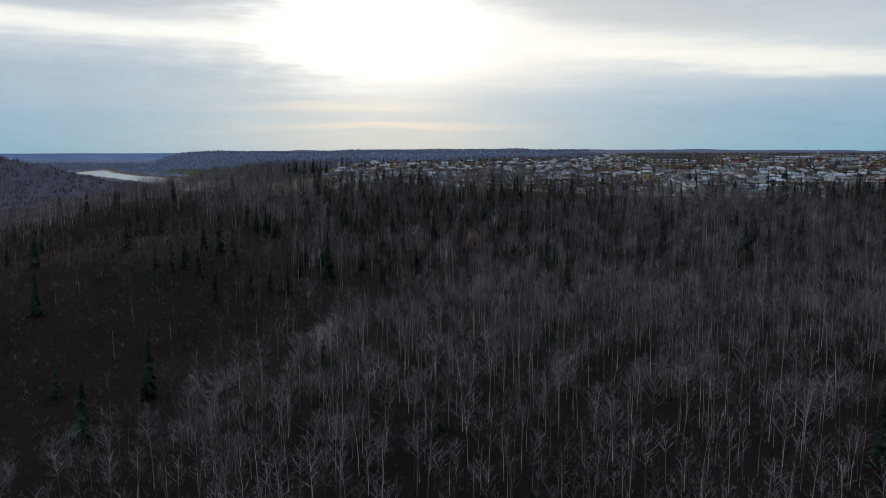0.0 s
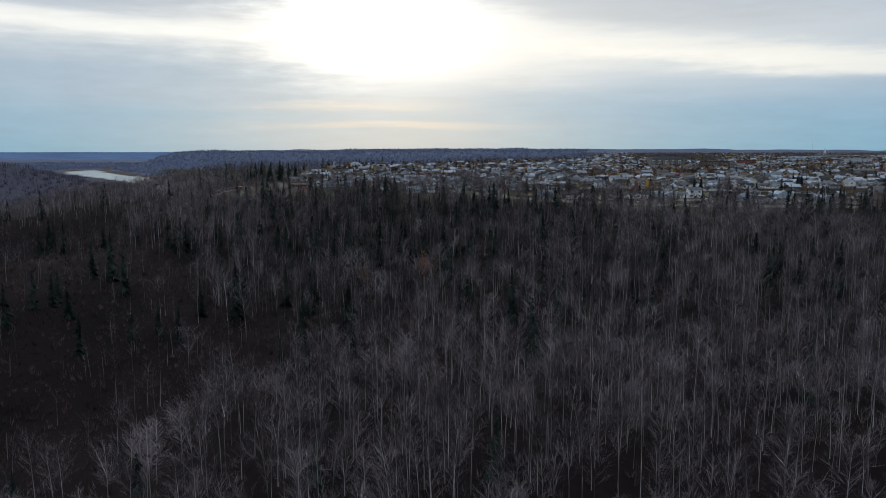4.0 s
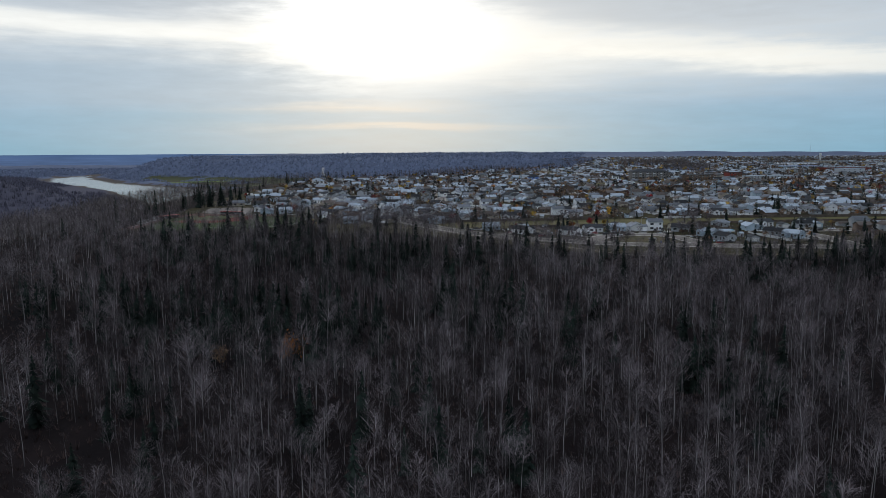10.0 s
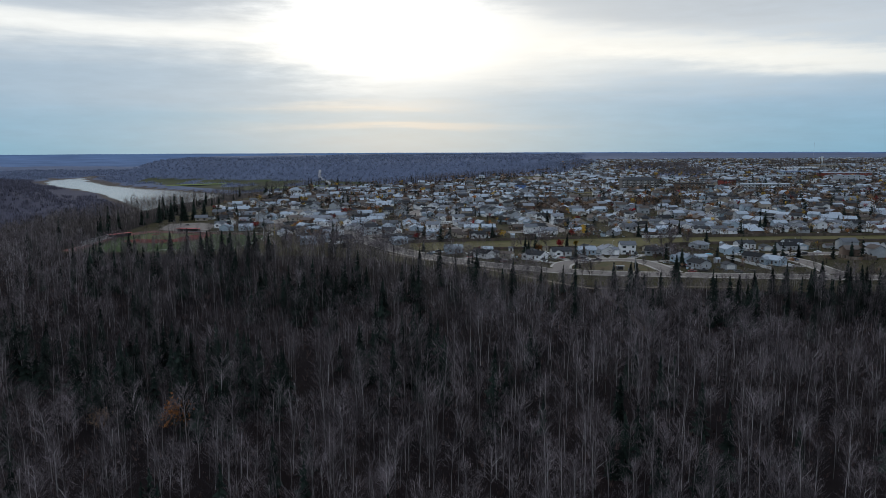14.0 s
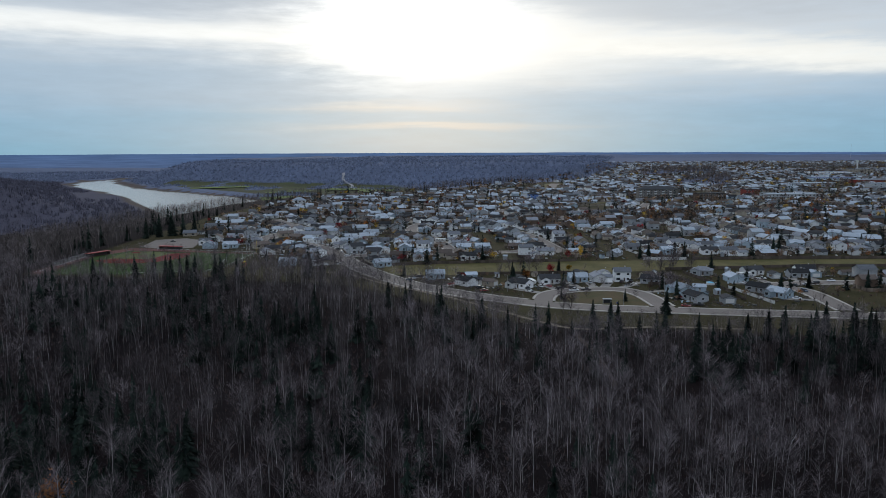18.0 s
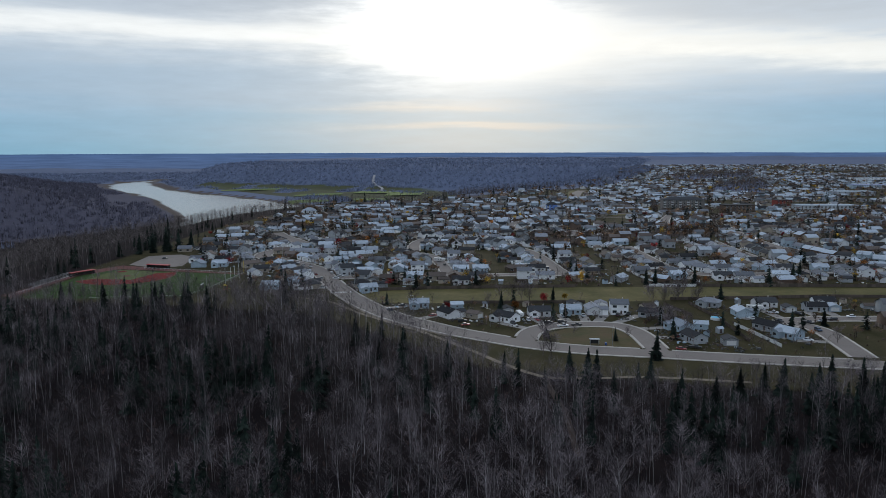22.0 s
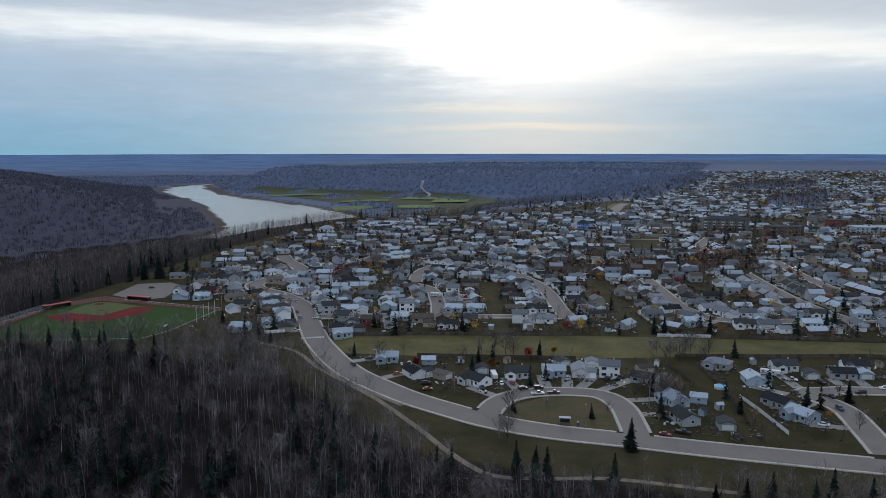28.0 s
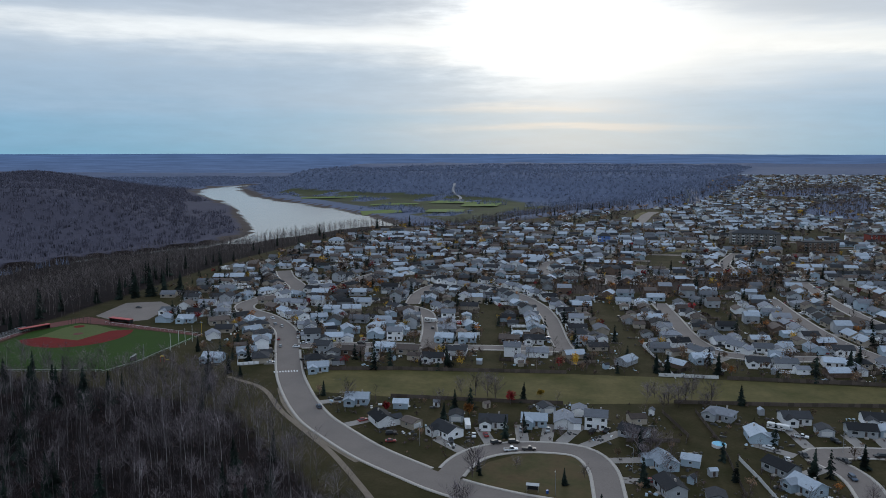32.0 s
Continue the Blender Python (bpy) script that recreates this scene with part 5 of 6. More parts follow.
for k, t, mats, label in (("sp", garden_spruces, [SPRUCE, TWIG], "dark garden spruces between the houses"), ("bare", bare_garden, [GARDENTWIG, GARDENTWIG], "leafless garden trees between the houses"),
                          ("or", gardens, [ORANGE, TWIG], "orange autumn garden trees"), ("ye", gardens, [YELLOW, TWIG], "yellow autumn garden trees"),
                          ("re", gardens, [REDLEAF, TWIG], "crimson autumn garden trees"), ("br", gardens, [BROWNLEAF, TWIG], "brown withered garden trees")):
    scatter("garden_trees", t, lists[k], mats, label, "trees")

# the crowns that stand between the far houses
far_crowns = [clump_crown(500 + s, 6.5, 3.0, 12, 1.3, 0.2) for s in range(4)]
crown_spots = {0: [], 1: [], 2: [], 3: []}
for _ in range(8500):
    yq = rng.uniform(850, 3300)
    xq = rng.uniform(-120, 330 + 0.82 * (yq - 300))
    if in_poly(xq, yq, PLATEAU) and free(xq, yq, 1.5) and road_gap(xq, yq) > 2 and not in_poly(xq, yq, OPEN_LOT) and line_gap(xq, yq, ALLEYS[-2][0]) > 16 and line_gap(xq, yq, ALLEYS[-1][0]) > 16:
        crown_spots[rng.choices((0, 1, 2, 3), (6, 4, 0.7, 3))[0]].append((rng.randrange(4), xq, yq, z_at(xq, yq), rng.uniform(0.7, 1.5), rng.uniform(0, 6.28)))
for k, mat, label in ((0, GARDENTWIG, "leafless trees between the far houses"), (1, BROWNLEAF, "brown trees between the far houses"), (2, YELLOW, "yellow trees between the far houses"), (3, SPRUCE, "dark spruces between the far houses")):
    scatter("far_garden_trees", [spruce(520 + i, 11, 6, 5, 0.24) for i in range(4)] if k == 3 else far_crowns, crown_spots[k], [mat, GARDENTWIG], label, "trees")


# ---- the ball field ----
def slab(name, pts, lift, mat, label, cat, kind="structure"):
    bm = bmesh.new()
    bm.faces.new([bm.verts.new((px_, py_, z_at(px_, py_) + lift)) for px_, py_ in pts])
    bmesh.ops.recalc_face_normals(bm, faces=bm.faces)
    if bm.faces[:][0].normal.z < 0:
        bmesh.ops.reverse_faces(bm, faces=bm.faces)
    bmesh.ops.triangulate(bm, faces=bm.faces)
    ob = part(name, bm, mat, None)
    return tagged(ob, label, cat, kind=kind)


HOME = (-116.0, 661.0)


def from_home(r, angle):
    """A point r metres from home plate; 0 degrees runs out over the mound."""
    a = math.atan2(-0.8, 0.6) + radians(angle)
    return (HOME[0] + r * math.cos(a), HOME[1] + r * math.sin(a))


slab("field_turf", [(-124, 668), (-36, 657), (-39, 603), (-44, 588), (-86, 579), (-128, 579), (-131, 610), (-134, 645)], 0.06, TURF, "dark green artificial turf outfield", "sports field")
slab("red_track", [(-140, 662), (-128, 684), (-100, 676), (-34, 660.5), (-36, 657.5), (-100, 668), (-122, 670), (-136, 646), (-133, 580), (-142, 582)], 0.05, REDPATH, "dark red shale track beside the field", "track")
mound = from_home(18.4, 0)
arc = [(mound[0] + 29 * math.cos(t), mound[1] + 29 * math.sin(t)) for t in np.linspace(math.atan2(-0.8, 0.6) - 1.5, math.atan2(-0.8, 0.6) + 1.5, 22)]
slab("infield_turf", [from_home(7, 180), from_home(9, -90), from_home(27, -50)] + arc + [from_home(27, 50), from_home(9, 90)], 0.10, TURF2, "pale green infield turf", "sports field")
slab("infield_clay", arc + [from_home(25, 43), from_home(34, 0), from_home(25, -43)], 0.14, REDDIRT, "red clay infield arc", "sports field")
slab("pitchers_mound", [(mound[0] + 2.7 * math.cos(t), mound[1] + 2.7 * math.sin(t)) for t in np.linspace(0, 6.0, 14)], 0.20, REDPATH, "round clay pitching mound", "mound")
slab("car_park", [(-125, 687), (-130, 724), (-110, 733), (-94, 722), (-87, 685), (-99, 676)], 0.07, ASPHALT, "grey gravelled car park beside the field", "car park")
slab("home_plate_circle", [(HOME[0] + 3 * math.cos(t), HOME[1] + 3 * math.sin(t)) for t in np.linspace(0, 6.0, 16)], 0.17, REDDIRT, "red clay round home plate", "sports field")


def post_bm(h, r=0.06):
    return tube(bmesh.new(), (0, 0, -0.3), (0, 0, h), r, r, 6)


def run_of(line, step):
    """Points every step metres along a polyline, each with the way to the next."""
    left, r = 0.0, []
    for (ax, ay), (bx, by) in zip(line, line[1:]):
        d = math.hypot(bx - ax, by - ay)
        t = left
        while t < d - 0.01:
            r.append((ax + (bx - ax) * t / d, ay + (by - ay) * t / d, math.atan2(by - ay, bx - ax)))
            t += step
        left = t - d
    return r


def fence(name, line, step, height, mat, label, cat, solid=True, rail=None):
    """Posts with a panel of boards (or wires and a rail) between each two."""
    e = new(name)
    pm = bpy.data.meshes.new("post")
    bm = post_bm(height + 0.1, 0.05)
    bm.to_mesh(pm)
    bm.free()
    bm = bmesh.new()
    if solid:
        k, outline = 6, [(0, 0.05)]
        for i in range(k):
            h = height + 0.03 * ((i * 7) % 3)
            outline += [(step * i / k + 0.01, h), (step * (i + 1) / k - 0.01, h), (step * (i + 1) / k, height - 0.12)]
        outline += [(step, 0.05)]
        a = [bm.verts.new((px_, -0.02, pz_)) for px_, pz_ in outline]
        b = [bm.verts.new((px_, 0.02, pz_)) for px_, pz_ in outline]
        bm.faces.new(a[::-1])
        bm.faces.new(b)
        for i in range(len(a)):
            j = (i + 1) % len(a)
            bm.faces.new((a[i], a[j], b[j], b[i]))
    else:
        box(bm, 0, step, -0.05, 0.05, height - 0.12, height)
        for h in np.arange(0.3, height - 0.2, 0.4):
            box(bm, 0, step, -0.006, 0.006, h, h + 0.012)
    panel = bpy.data.meshes.new("panel")
    bm.to_mesh(panel)
    bm.free()
    pm.materials.append(rail or mat)
    panel.materials.append(mat)
    for x, y, a in run_of(line, step):
        for nm, me in (("post", pm), ("panel", panel)):
            ob = new(nm, me)
            ob.parent = e
            ob.matrix_basis = pose(x, y, z_at(x, y), 0, 0, math.degrees(a))
    return tagged(e, label, cat)


fence("outfield_fence", [(-106, 671), (-35, 659), (-37, 603), (-42, 587), (-86, 577)], 3.0, 1.3, WHITE, "low outfield fence with a white cap rail", "fence", False, METAL)
fence("field_side_fence", [(-137, 646), (-135, 578)], 3.0, 1.3, WHITE, "low side fence with a white cap rail", "fence", False, METAL)
strip_n = [(p[0], p[1] + 0.5) for p in STRIP[:8]]
strip_s = [(p[0], p[1] - 0.5) for p in STRIP[8:]]
fence("board_fence", strip_n[:4], 2.4, 1.7, FENCEWOOD, "weathered brown board fence behind the gardens", "fence")
fence("board_fence", [(240, 641), (306, 646), (440, 653)], 2.4, 1.7, FENCEWOOD, "weathered brown board fence behind the gardens", "fence")
fence("white_fence", [(210, 639), (236, 641)], 2.4, 1.6, WHITE, "white painted board fence along the green strip", "fence")
fence("board_fence", strip_s[:4], 2.4, 1.6, FENCEWOOD, "dark board fence behind the crescent's gardens", "fence")
fence("board_fence", strip_s[4:7], 2.4, 1.6, FENCEWOOD, "dark board fence behind the crescent's gardens", "fence")
fence("garden_fence", [(222, 594), (228, 560), (230, 520)], 2.4, 1.5, FENCEWOOD, "brown board fence beside the grass lane", "fence")
fence("garden_fence", [(209, 590), (217, 566), (216, 560), (196, 556)], 2.4, 1.5, FENCEWOOD, "brown board fence round a back garden", "fence")
fence("white_fence", [(232, 548), (236, 532), (240, 512)], 2.4, 1.5, WHITE, "white board fence beside a garden", "fence")
fence("white_fence", [(204, 690), (217, 638)], 2.4, 1.5, WHITE, "white board fence beside the grass lane", "fence")


def dugout(x, y, turn):
    e = new("dugout")
    part("wall", boxes((-8, 8, 1.2, 1.4, 0, 2.2), (-8, -7.8, -1.2, 1.2, 0, 2.2), (7.8, 8, -1.2, 1.2, 0, 2.2)), DARKMETAL, e)
    bm = bmesh.new()
    box(bm, -8.4, 8.4, -1.6, 1.8, 2.2, 2.45)
    part("roof", bm, REDROOF, e, "red metal roof")
    part("bench", boxes((-7, 7, 0.5, 0.95, 0.4, 0.48)), FENCEWOOD, e)
    e.matrix_basis = pose(x, y, z_at(x, y) + 0.05, 0, 0, turn)
    return tagged(e, "long black dugout with a red roof", "dugout", group="dugouts of the field")


def bleachers(ax, ay, bx, by):
    """Five long benches, one above the other, on slanted frames."""
    e = new("bleachers")
    length = math.hypot(bx - ax, by - ay)
    for i in range(5):
        part("bench", boxes((0, length, 0.7 * i, 0.7 * i + 0.32, 0.42 + 0.38 * i, 0.47 + 0.38 * i)), METAL, e)
        part("footboard", boxes((0, length, 0.7 * i - 0.34, 0.7 * i - 0.04, 0.12 + 0.38 * i, 0.16 + 0.38 * i)), DARKMETAL, e)
    for k in range(int(length / 4) + 1):
        bm = tube(bmesh.new(), (4 * k + 0.2, -0.3, 0.0), (4 * k + 0.2, 3.0, 1.95), 0.05, 0.05, 5)
        tube(bm, (4 * k + 0.2, 3.0, -0.1), (4 * k + 0.2, 3.0, 1.95), 0.05, 0.05, 5)
        part("frame", bm, DARKMETAL, e)
    e.matrix_basis = pose(ax, ay, z_at(ax, ay) + 0.1, 0, 0, math.degrees(math.atan2(by - ay, bx - ax)))
    return tagged(e, "long dark steel bleachers beside the field", "bleachers")


bleachers(-139, 606, -141, 650)
REDROOF = material("red_painted_metal", (0.42, 0.05, 0.04), (0.34, 0.04, 0.035), 1.0, 0.5)
dugout(-135, 648, 66)
dugout(-99, 676, -10)
for px_, py_, h, mat in ((-38, 610, 8, METAL), (-34, 627, 9, WHITE), (-33, 633, 9, WHITE), (-33, 639, 9, WHITE), (-33, 646, 9, WHITE), (-34, 657, 9, YELLOWPAINT := material("yellow_paint", (0.6, 0.42, 0.03), (0.55, 0.38, 0.03), 2.0, 0.5))):
    ob = part("field_pole", post_bm(h, 0.11), mat, None)
    ob.matrix_basis = pose(px_, py_, z_at(px_, py_))
    tagged(ob, "tall slim pole at the outfield fence", "pole", group="poles of the field")
sb = new("scoreboard")
part("board", boxes((-3, 3, -0.15, 0.15, 2.8, 4.8)), DARKMETAL, sb, "dark scoreboard panel")
part("header", boxes((-3, 3, -0.19, 0.19, 4.81, 5.3)), WHITE, sb, "white header strip")
for sx in (-2.4, 2.4):
    part("post", boxes((sx - 0.12, sx + 0.12, -0.12, 0.12, -0.3, 2.8)), DARKMETAL, sb)
sb.matrix_basis = pose(-36, 599, z_at(-36, 599), 0, 0, 100)
tagged(sb, "black two-post scoreboard at the outfield fence", "scoreboard")
bs = new("backstop")
for i in range(7):
    a = radians(-48 + 16 * i)
    part("post", tube(bmesh.new(), (8 * math.cos(a), 8 * math.sin(a), -0.2), (8 * math.cos(a), 8 * math.sin(a), 4.2), 0.06, 0.06), DARKMETAL, bs)
for h in (1.0, 2.1, 3.2, 4.1):
    bm = bmesh.new()
    for i in range(6):
        a, b = radians(-48 + 16 * i), radians(-32 + 16 * i)
        tube(bm, (8 * math.cos(a), 8 * math.sin(a), h), (8 * math.cos(b), 8 * math.sin(b), h), 0.03, 0.03, 4)
    part("rail", bm, DARKMETAL, bs)
bs.matrix_basis = pose(HOME[0], HOME[1], z_at(*HOME), 0, 0, 127)
tagged(bs, "curved black backstop behind home plate", "backstop")

# play equipment beside the outfield
pg = new("playground")
part("platform", boxes((-1, 1, -1, 1, 1.2, 1.35)), FENCEWOOD, pg)
part("canopy", tube(bmesh.new(), (0, 0, 2.6), (0, 0, 3.4), 1.3, 0.05, 4), YELLOWPAINT, pg, "yellow canopy")
for sx in (-0.9, 0.9):
    for sy in (-0.9, 0.9):
        part("post", boxes((sx - 0.06, sx + 0.06, sy - 0.06, sy + 0.06, -0.2, 2.6)), REDROOF, pg)
bm = bmesh.new()
v = [bm.verts.new(p) for p in ((1, -0.3, 1.3), (1, 0.3, 1.3), (3.6, 0.3, 0.2), (3.6, -0.3, 0.2), (1, -0.3, 1.2), (1, 0.3, 1.2), (3.6, 0.3, 0.1), (3.6, -0.3, 0.1))]
for f in ((0, 3, 2, 1), (4, 5, 6, 7), (0, 4, 7, 3), (1, 2, 6, 5), (2, 3, 7, 6), (0, 1, 5, 4)):
    bm.faces.new([v[i] for i in f])
part("slide", bm, YELLOWPAINT, pg, "yellow slide")
pg.matrix_basis = pose(-27, 609, z_at(-27, 609), 0, 0, 40)
tagged(pg, "small climbing frame with yellow canopy and slide", "playground")


# ---- vehicles ----
def make_vehicle(name, label, paint, kind):
    """A car from a side profile: body, glasshouse, four wheels, lights."""
    e = new(name)
    L, Wd = {"car": (4.6, 1.8), "suv": (4.8, 1.9), "pickup": (5.8, 2.0), "van": (5.4, 2.0)}[kind]
    low = {"car": [(-1, 0.35), (1, 0.35), (1, 0.75), (0.92, 0.85), (-0.95, 0.95), (-1, 0.85)]}.get(kind, [(-1, 0.45), (1, 0.45), (1, 1.0), (0.92, 1.05), (-1, 1.1)])
    top = {"car": [(-0.75, 0.93), (0.42, 0.87), (0.12, 1.42), (-0.45, 1.45)], "suv": [(-0.97, 1.08), (0.45, 1.05), (0.2, 1.72), (-0.88, 1.75)],
           "pickup": [(-0.12, 1.07), (0.5, 1.04), (0.32, 1.8), (-0.08, 1.82)], "van": [(-0.98, 1.08), (0.72, 1.05), (0.45, 2.0), (-0.96, 2.05)]}[kind]

    def extrude(prof, w0, w1):
        bm = bmesh.new()
        zs = [p[1] for p in prof]
        mid = (max(zs) + min(zs)) / 2
        a = [bm.verts.new((px * L / 2, -(w1 if pz > mid else w0) / 2, pz)) for px, pz in prof]
        b = [bm.verts.new((px * L / 2, (w1 if pz > mid else w0) / 2, pz)) for px, pz in prof]
        bm.faces.new(a)
        bm.faces.new(b[::-1])
        for i in range(len(prof)):
            j = (i + 1) % len(prof)
            bm.faces.new((a[i], b[i], b[j], a[j]))
        bmesh.ops.recalc_face_normals(bm, faces=bm.faces)
        return bm

    bm = extrude(low, Wd, Wd * 0.96)
    bmesh.ops.bevel(bm, geom=bm.edges[:], offset=0.06, segments=1, affect="EDGES")
    part("body", bm, paint, e)
    part("glasshouse", extrude(top, Wd * 0.93, Wd * 0.76), PANE, e, "dark glass")
    rx = [p[0] for p in top if p[1] > 1.3]
    rz = max(p[1] for p in top)
    part("roof", boxes((min(rx) * L / 2 - 0.03, max(rx) * L / 2 + 0.03, -Wd * 0.385, Wd * 0.385, rz - 0.05, rz + 0.03)), paint, e)
    for sx in (-0.62, 0.62):
        for sy in (-1, 1):
            part("wheel", tube(bmesh.new(), (sx * L / 2, sy * (Wd / 2 - 0.2), 0.33), (sx * L / 2, sy * (Wd / 2 + 0.01), 0.33), 0.34, 0.34, 10), DARKMETAL, e)
    for sy in (-0.36, 0.36):
        part("headlight", boxes((L / 2 - 0.06, L / 2 + 0.01, sy * Wd - 0.16, sy * Wd + 0.16, 0.68, 0.82)), METAL, e)
        part("tail_light", boxes((-L / 2 - 0.01, -L / 2 + 0.06, sy * Wd - 0.14, sy * Wd + 0.14, 0.72, 0.88)), REDROOF, e)
    if kind == "pickup":
        part("cargo_bed", boxes((-L / 2 + 0.15, -0.4, -0.8, 0.8, 1.08, 1.1)), DARKMETAL, e)
    return tagged(e, label, "car" if kind != "pickup" else "pickup", group="parked vehicles")


def carpaint(name, c):
    return material(name, c, tuple(v * 0.85 for v in c), 1.0, 0.42)


CARS = [
    make_vehicle("suv", "black sport utility vehicle parked by the kerb", carpaint("black_car_paint", (0.012, 0.012, 0.014)), "suv"),
    make_vehicle("pickup", "white pickup truck with dark windows", carpaint("white_car_paint", (0.75, 0.76, 0.78)), "pickup"),
    make_vehicle("pickup", "black pickup truck with long bed", carpaint("dark_car_paint", (0.02, 0.02, 0.022)), "pickup"),
    make_vehicle("car", "white saloon car with dark windows", carpaint("pearl_car_paint", (0.68, 0.69, 0.7)), "car"),
    make_vehicle("car", "silver saloon car with dark windows", carpaint("silver_car_paint", (0.36, 0.38, 0.4)), "car"),
    make_vehicle("car", "dark red saloon car with dark windows", carpaint("red_car_paint", (0.24, 0.02, 0.02)), "car"),
    make_vehicle("suv", "blue-grey sport utility vehicle on the street", carpaint("blue_car_paint", (0.06, 0.09, 0.14)), "suv"),
    make_vehicle("car", "bright yellow saloon car at the kerb", carpaint("yellow_car_paint", (0.6, 0.5, 0.03)), "car"),
]
parked, first = [], set()


def car_shape():
    """A simple car of body and cabin, for the far ones."""
    v = [(sx * 2.2, sy * 0.9, z) for z in (0.3, 0.9) for sx in (-1, 1) for sy in (-1, 1)] + [(x, sy * w, z) for x, w, z in ((-1.6, 0.85, 0.9), (1.1, 0.85, 0.9), (-1.2, 0.7, 1.45), (0.5, 0.7, 1.45)) for sy in (-1, 1)]
    q = [(0, 1, 5, 4), (3, 2, 6, 7), (1, 3, 7, 5), (2, 0, 4, 6), (4, 5, 7, 6), (8, 9, 13, 12), (11, 10, 14, 15), (10, 8, 12, 14), (9, 11, 15, 13), (12, 13, 15, 14)]
    f = [t for a, b, c, d in q for t in ((a, b, c), (a, c, d))]
    return np.array(v, float), np.array(f), np.array([0] * 10 + [1] * 8 + [0] * 2)


far_cars = {}


def park(k, x, y, turn):
    m = pose(x, y, z_at(x, y) + 0.16, 0, 0, turn)
    if y > 700 or len(parked) > 70:
        far_cars.setdefault(k, []).append((0, x, y, z_at(x, y) + 0.16, 0.86, radians(turn)))
    elif k in first:
        parked.append(copy_thing(CARS[k], m))
    else:
        first.add(k)
        parked.append(CARS[k])
        CARS[k].matrix_basis = m @ Matrix.Diagonal((0.86, 0.86, 0.86, 1))


def road_heading(x, y):
    i = int(np.argmin(np.hypot(ROADP[:, 0] - x, ROADP[:, 1] - y)))
    j = i + 1 if i + 1 < len(ROADP) and np.hypot(*(ROADP[i + 1, :2] - ROADP[i, :2])) < 8 else i - 1
    return math.degrees(math.atan2(ROADP[j, 1] - ROADP[i, 1], ROADP[j, 0] - ROADP[i, 0]))


for k, x, y in ((0, 150, 543), (0, 156, 545), (1, 156, 538), (2, 162, 540), (6, 74, 564), (1, -21, 698), (3, -14, 704), (4, -6, 691), (3, 0, 687), (2, 16, 674), (3, 20, 665), (4, 18, 647),
                (5, 11, 660), (7, 41, 662), (0, 35, 660), (0, 87, 702), (2, 254, 556), (2, 266, 554), (6, 265, 540), (4, 273, 558), (0, 279, 561), (0, 58, 661), (2, 66, 663)):
    park(k, x, y, road_heading(x, y))
for k, x, y, turn in ((5, 113, 536, 20), (0, 111, 543, 20), (2, 134, 541, 290), (3, 141, 548, 280), (0, 183, 562, 70), (2, 188, 564, 70), (3, 173, 566, 80), (1, 257, 574, 350), (0, 268, 572, 300), (3, 248, 551, 90),
                      (2, 206, 506, 340), (5, 200, 503, 340), (0, -112, 712, 10)):
    park(k, x, y, turn)
for ax, ay, bx, by, w in drives:
    if by < 900 and rng.random() < 0.62 and len(parked) and abs(bx) < 420:
        t = rng.uniform(0.35, 0.75)
        park(rng.choices(range(7), (4, 3, 3, 5, 4, 2, 2))[0], ax + (bx - ax) * t, ay + (by - ay) * t, math.degrees(math.atan2(by - ay, bx - ax)) + rng.choice((0, 180)))
for name in ("curved_street", "east_street", "far_east_street", "third_street", "north_close", "back_street", "court"):
    line, half = ROADS[name]
    for x, y, a in run_of([tuple(p) for p in curve_points(line, 3.0)], 9.5):
        if rng.random() < 0.6 and road_gap(x, y) < -half * 0.9:
            s = rng.choice((-1, 1)) * (half - 1.2)
            park(rng.choices(range(7), (4, 3, 3, 5, 4, 2, 2))[0], x - math.sin(a) * s, y + math.cos(a) * s, math.degrees(a))


for k, spots in far_cars.items():
    scatter("far_cars", [car_shape()], spots, [CARS[k].children[0].data.materials[0], PANE], "far parked cars along the streets", "cars")


def motorhome(x, y, turn):
    e = new("camper_trailer")
    bm = boxes((-4.2, 3.2, -1.2, 1.2, 0.7, 3.1), (3.2, 4.8, -1.2, 1.2, 1.7, 3.1))
    part("body", bm, WHITE, e)
    part("stripe", boxes((-4.0, 3.1, -1.215, 1.215, 1.35, 1.6)), SIDINGS[4], e, "brown stripe")
    for i in range(3):
        part("window", boxes((-3.2 + 2.2 * i, -2.2 + 2.2 * i, -1.23, 1.23, 1.9, 2.5)), PANE, e)
    for sx in (-0.9, 0.3):
        for sy in (-1, 1):
            part("wheel", tube(bmesh.new(), (sx, sy * 0.95, 0.36), (sx, sy * 1.21, 0.36), 0.38, 0.38, 10), DARKMETAL, e)
    part("landing_leg", boxes((3.0, 3.15, -0.1, 0.1, 0, 0.75)), METAL, e)
    e.matrix_basis = pose(x, y, z_at(x, y) + 0.05, 0, 0, turn) @ Matrix.Diagonal((0.86, 0.86, 0.86, 1))
    return tagged(e, "long white camper trailer with brown stripe", "camper", group="camper trailers")


motorhome(250, 580, 340)
motorhome(137, 556, 285)
motorhome(82, 716, 350)


# ---- street furniture and garden pieces ----
def street_lamp(x, y, turn):
    e = new("street_lamp")
    part("pole", tube(bmesh.new(), (0, 0, -0.2), (0, 0, 8.2), 0.1, 0.06, 8), METAL, e)
    part("arm", tube(bmesh.new(), (0, 0, 8.1), (1.9, 0, 8.6), 0.045, 0.04, 6), METAL, e)
    part("lamp_head", boxes((1.7, 2.4, -0.14, 0.14, 8.52, 8.66)), METAL, e)
    e.matrix_basis = pose(x, y, z_at(x, y), 0, 0, turn)
    return tagged(e, "tall galvanised street lamp beside the road", "street lamp", group="street lamps")


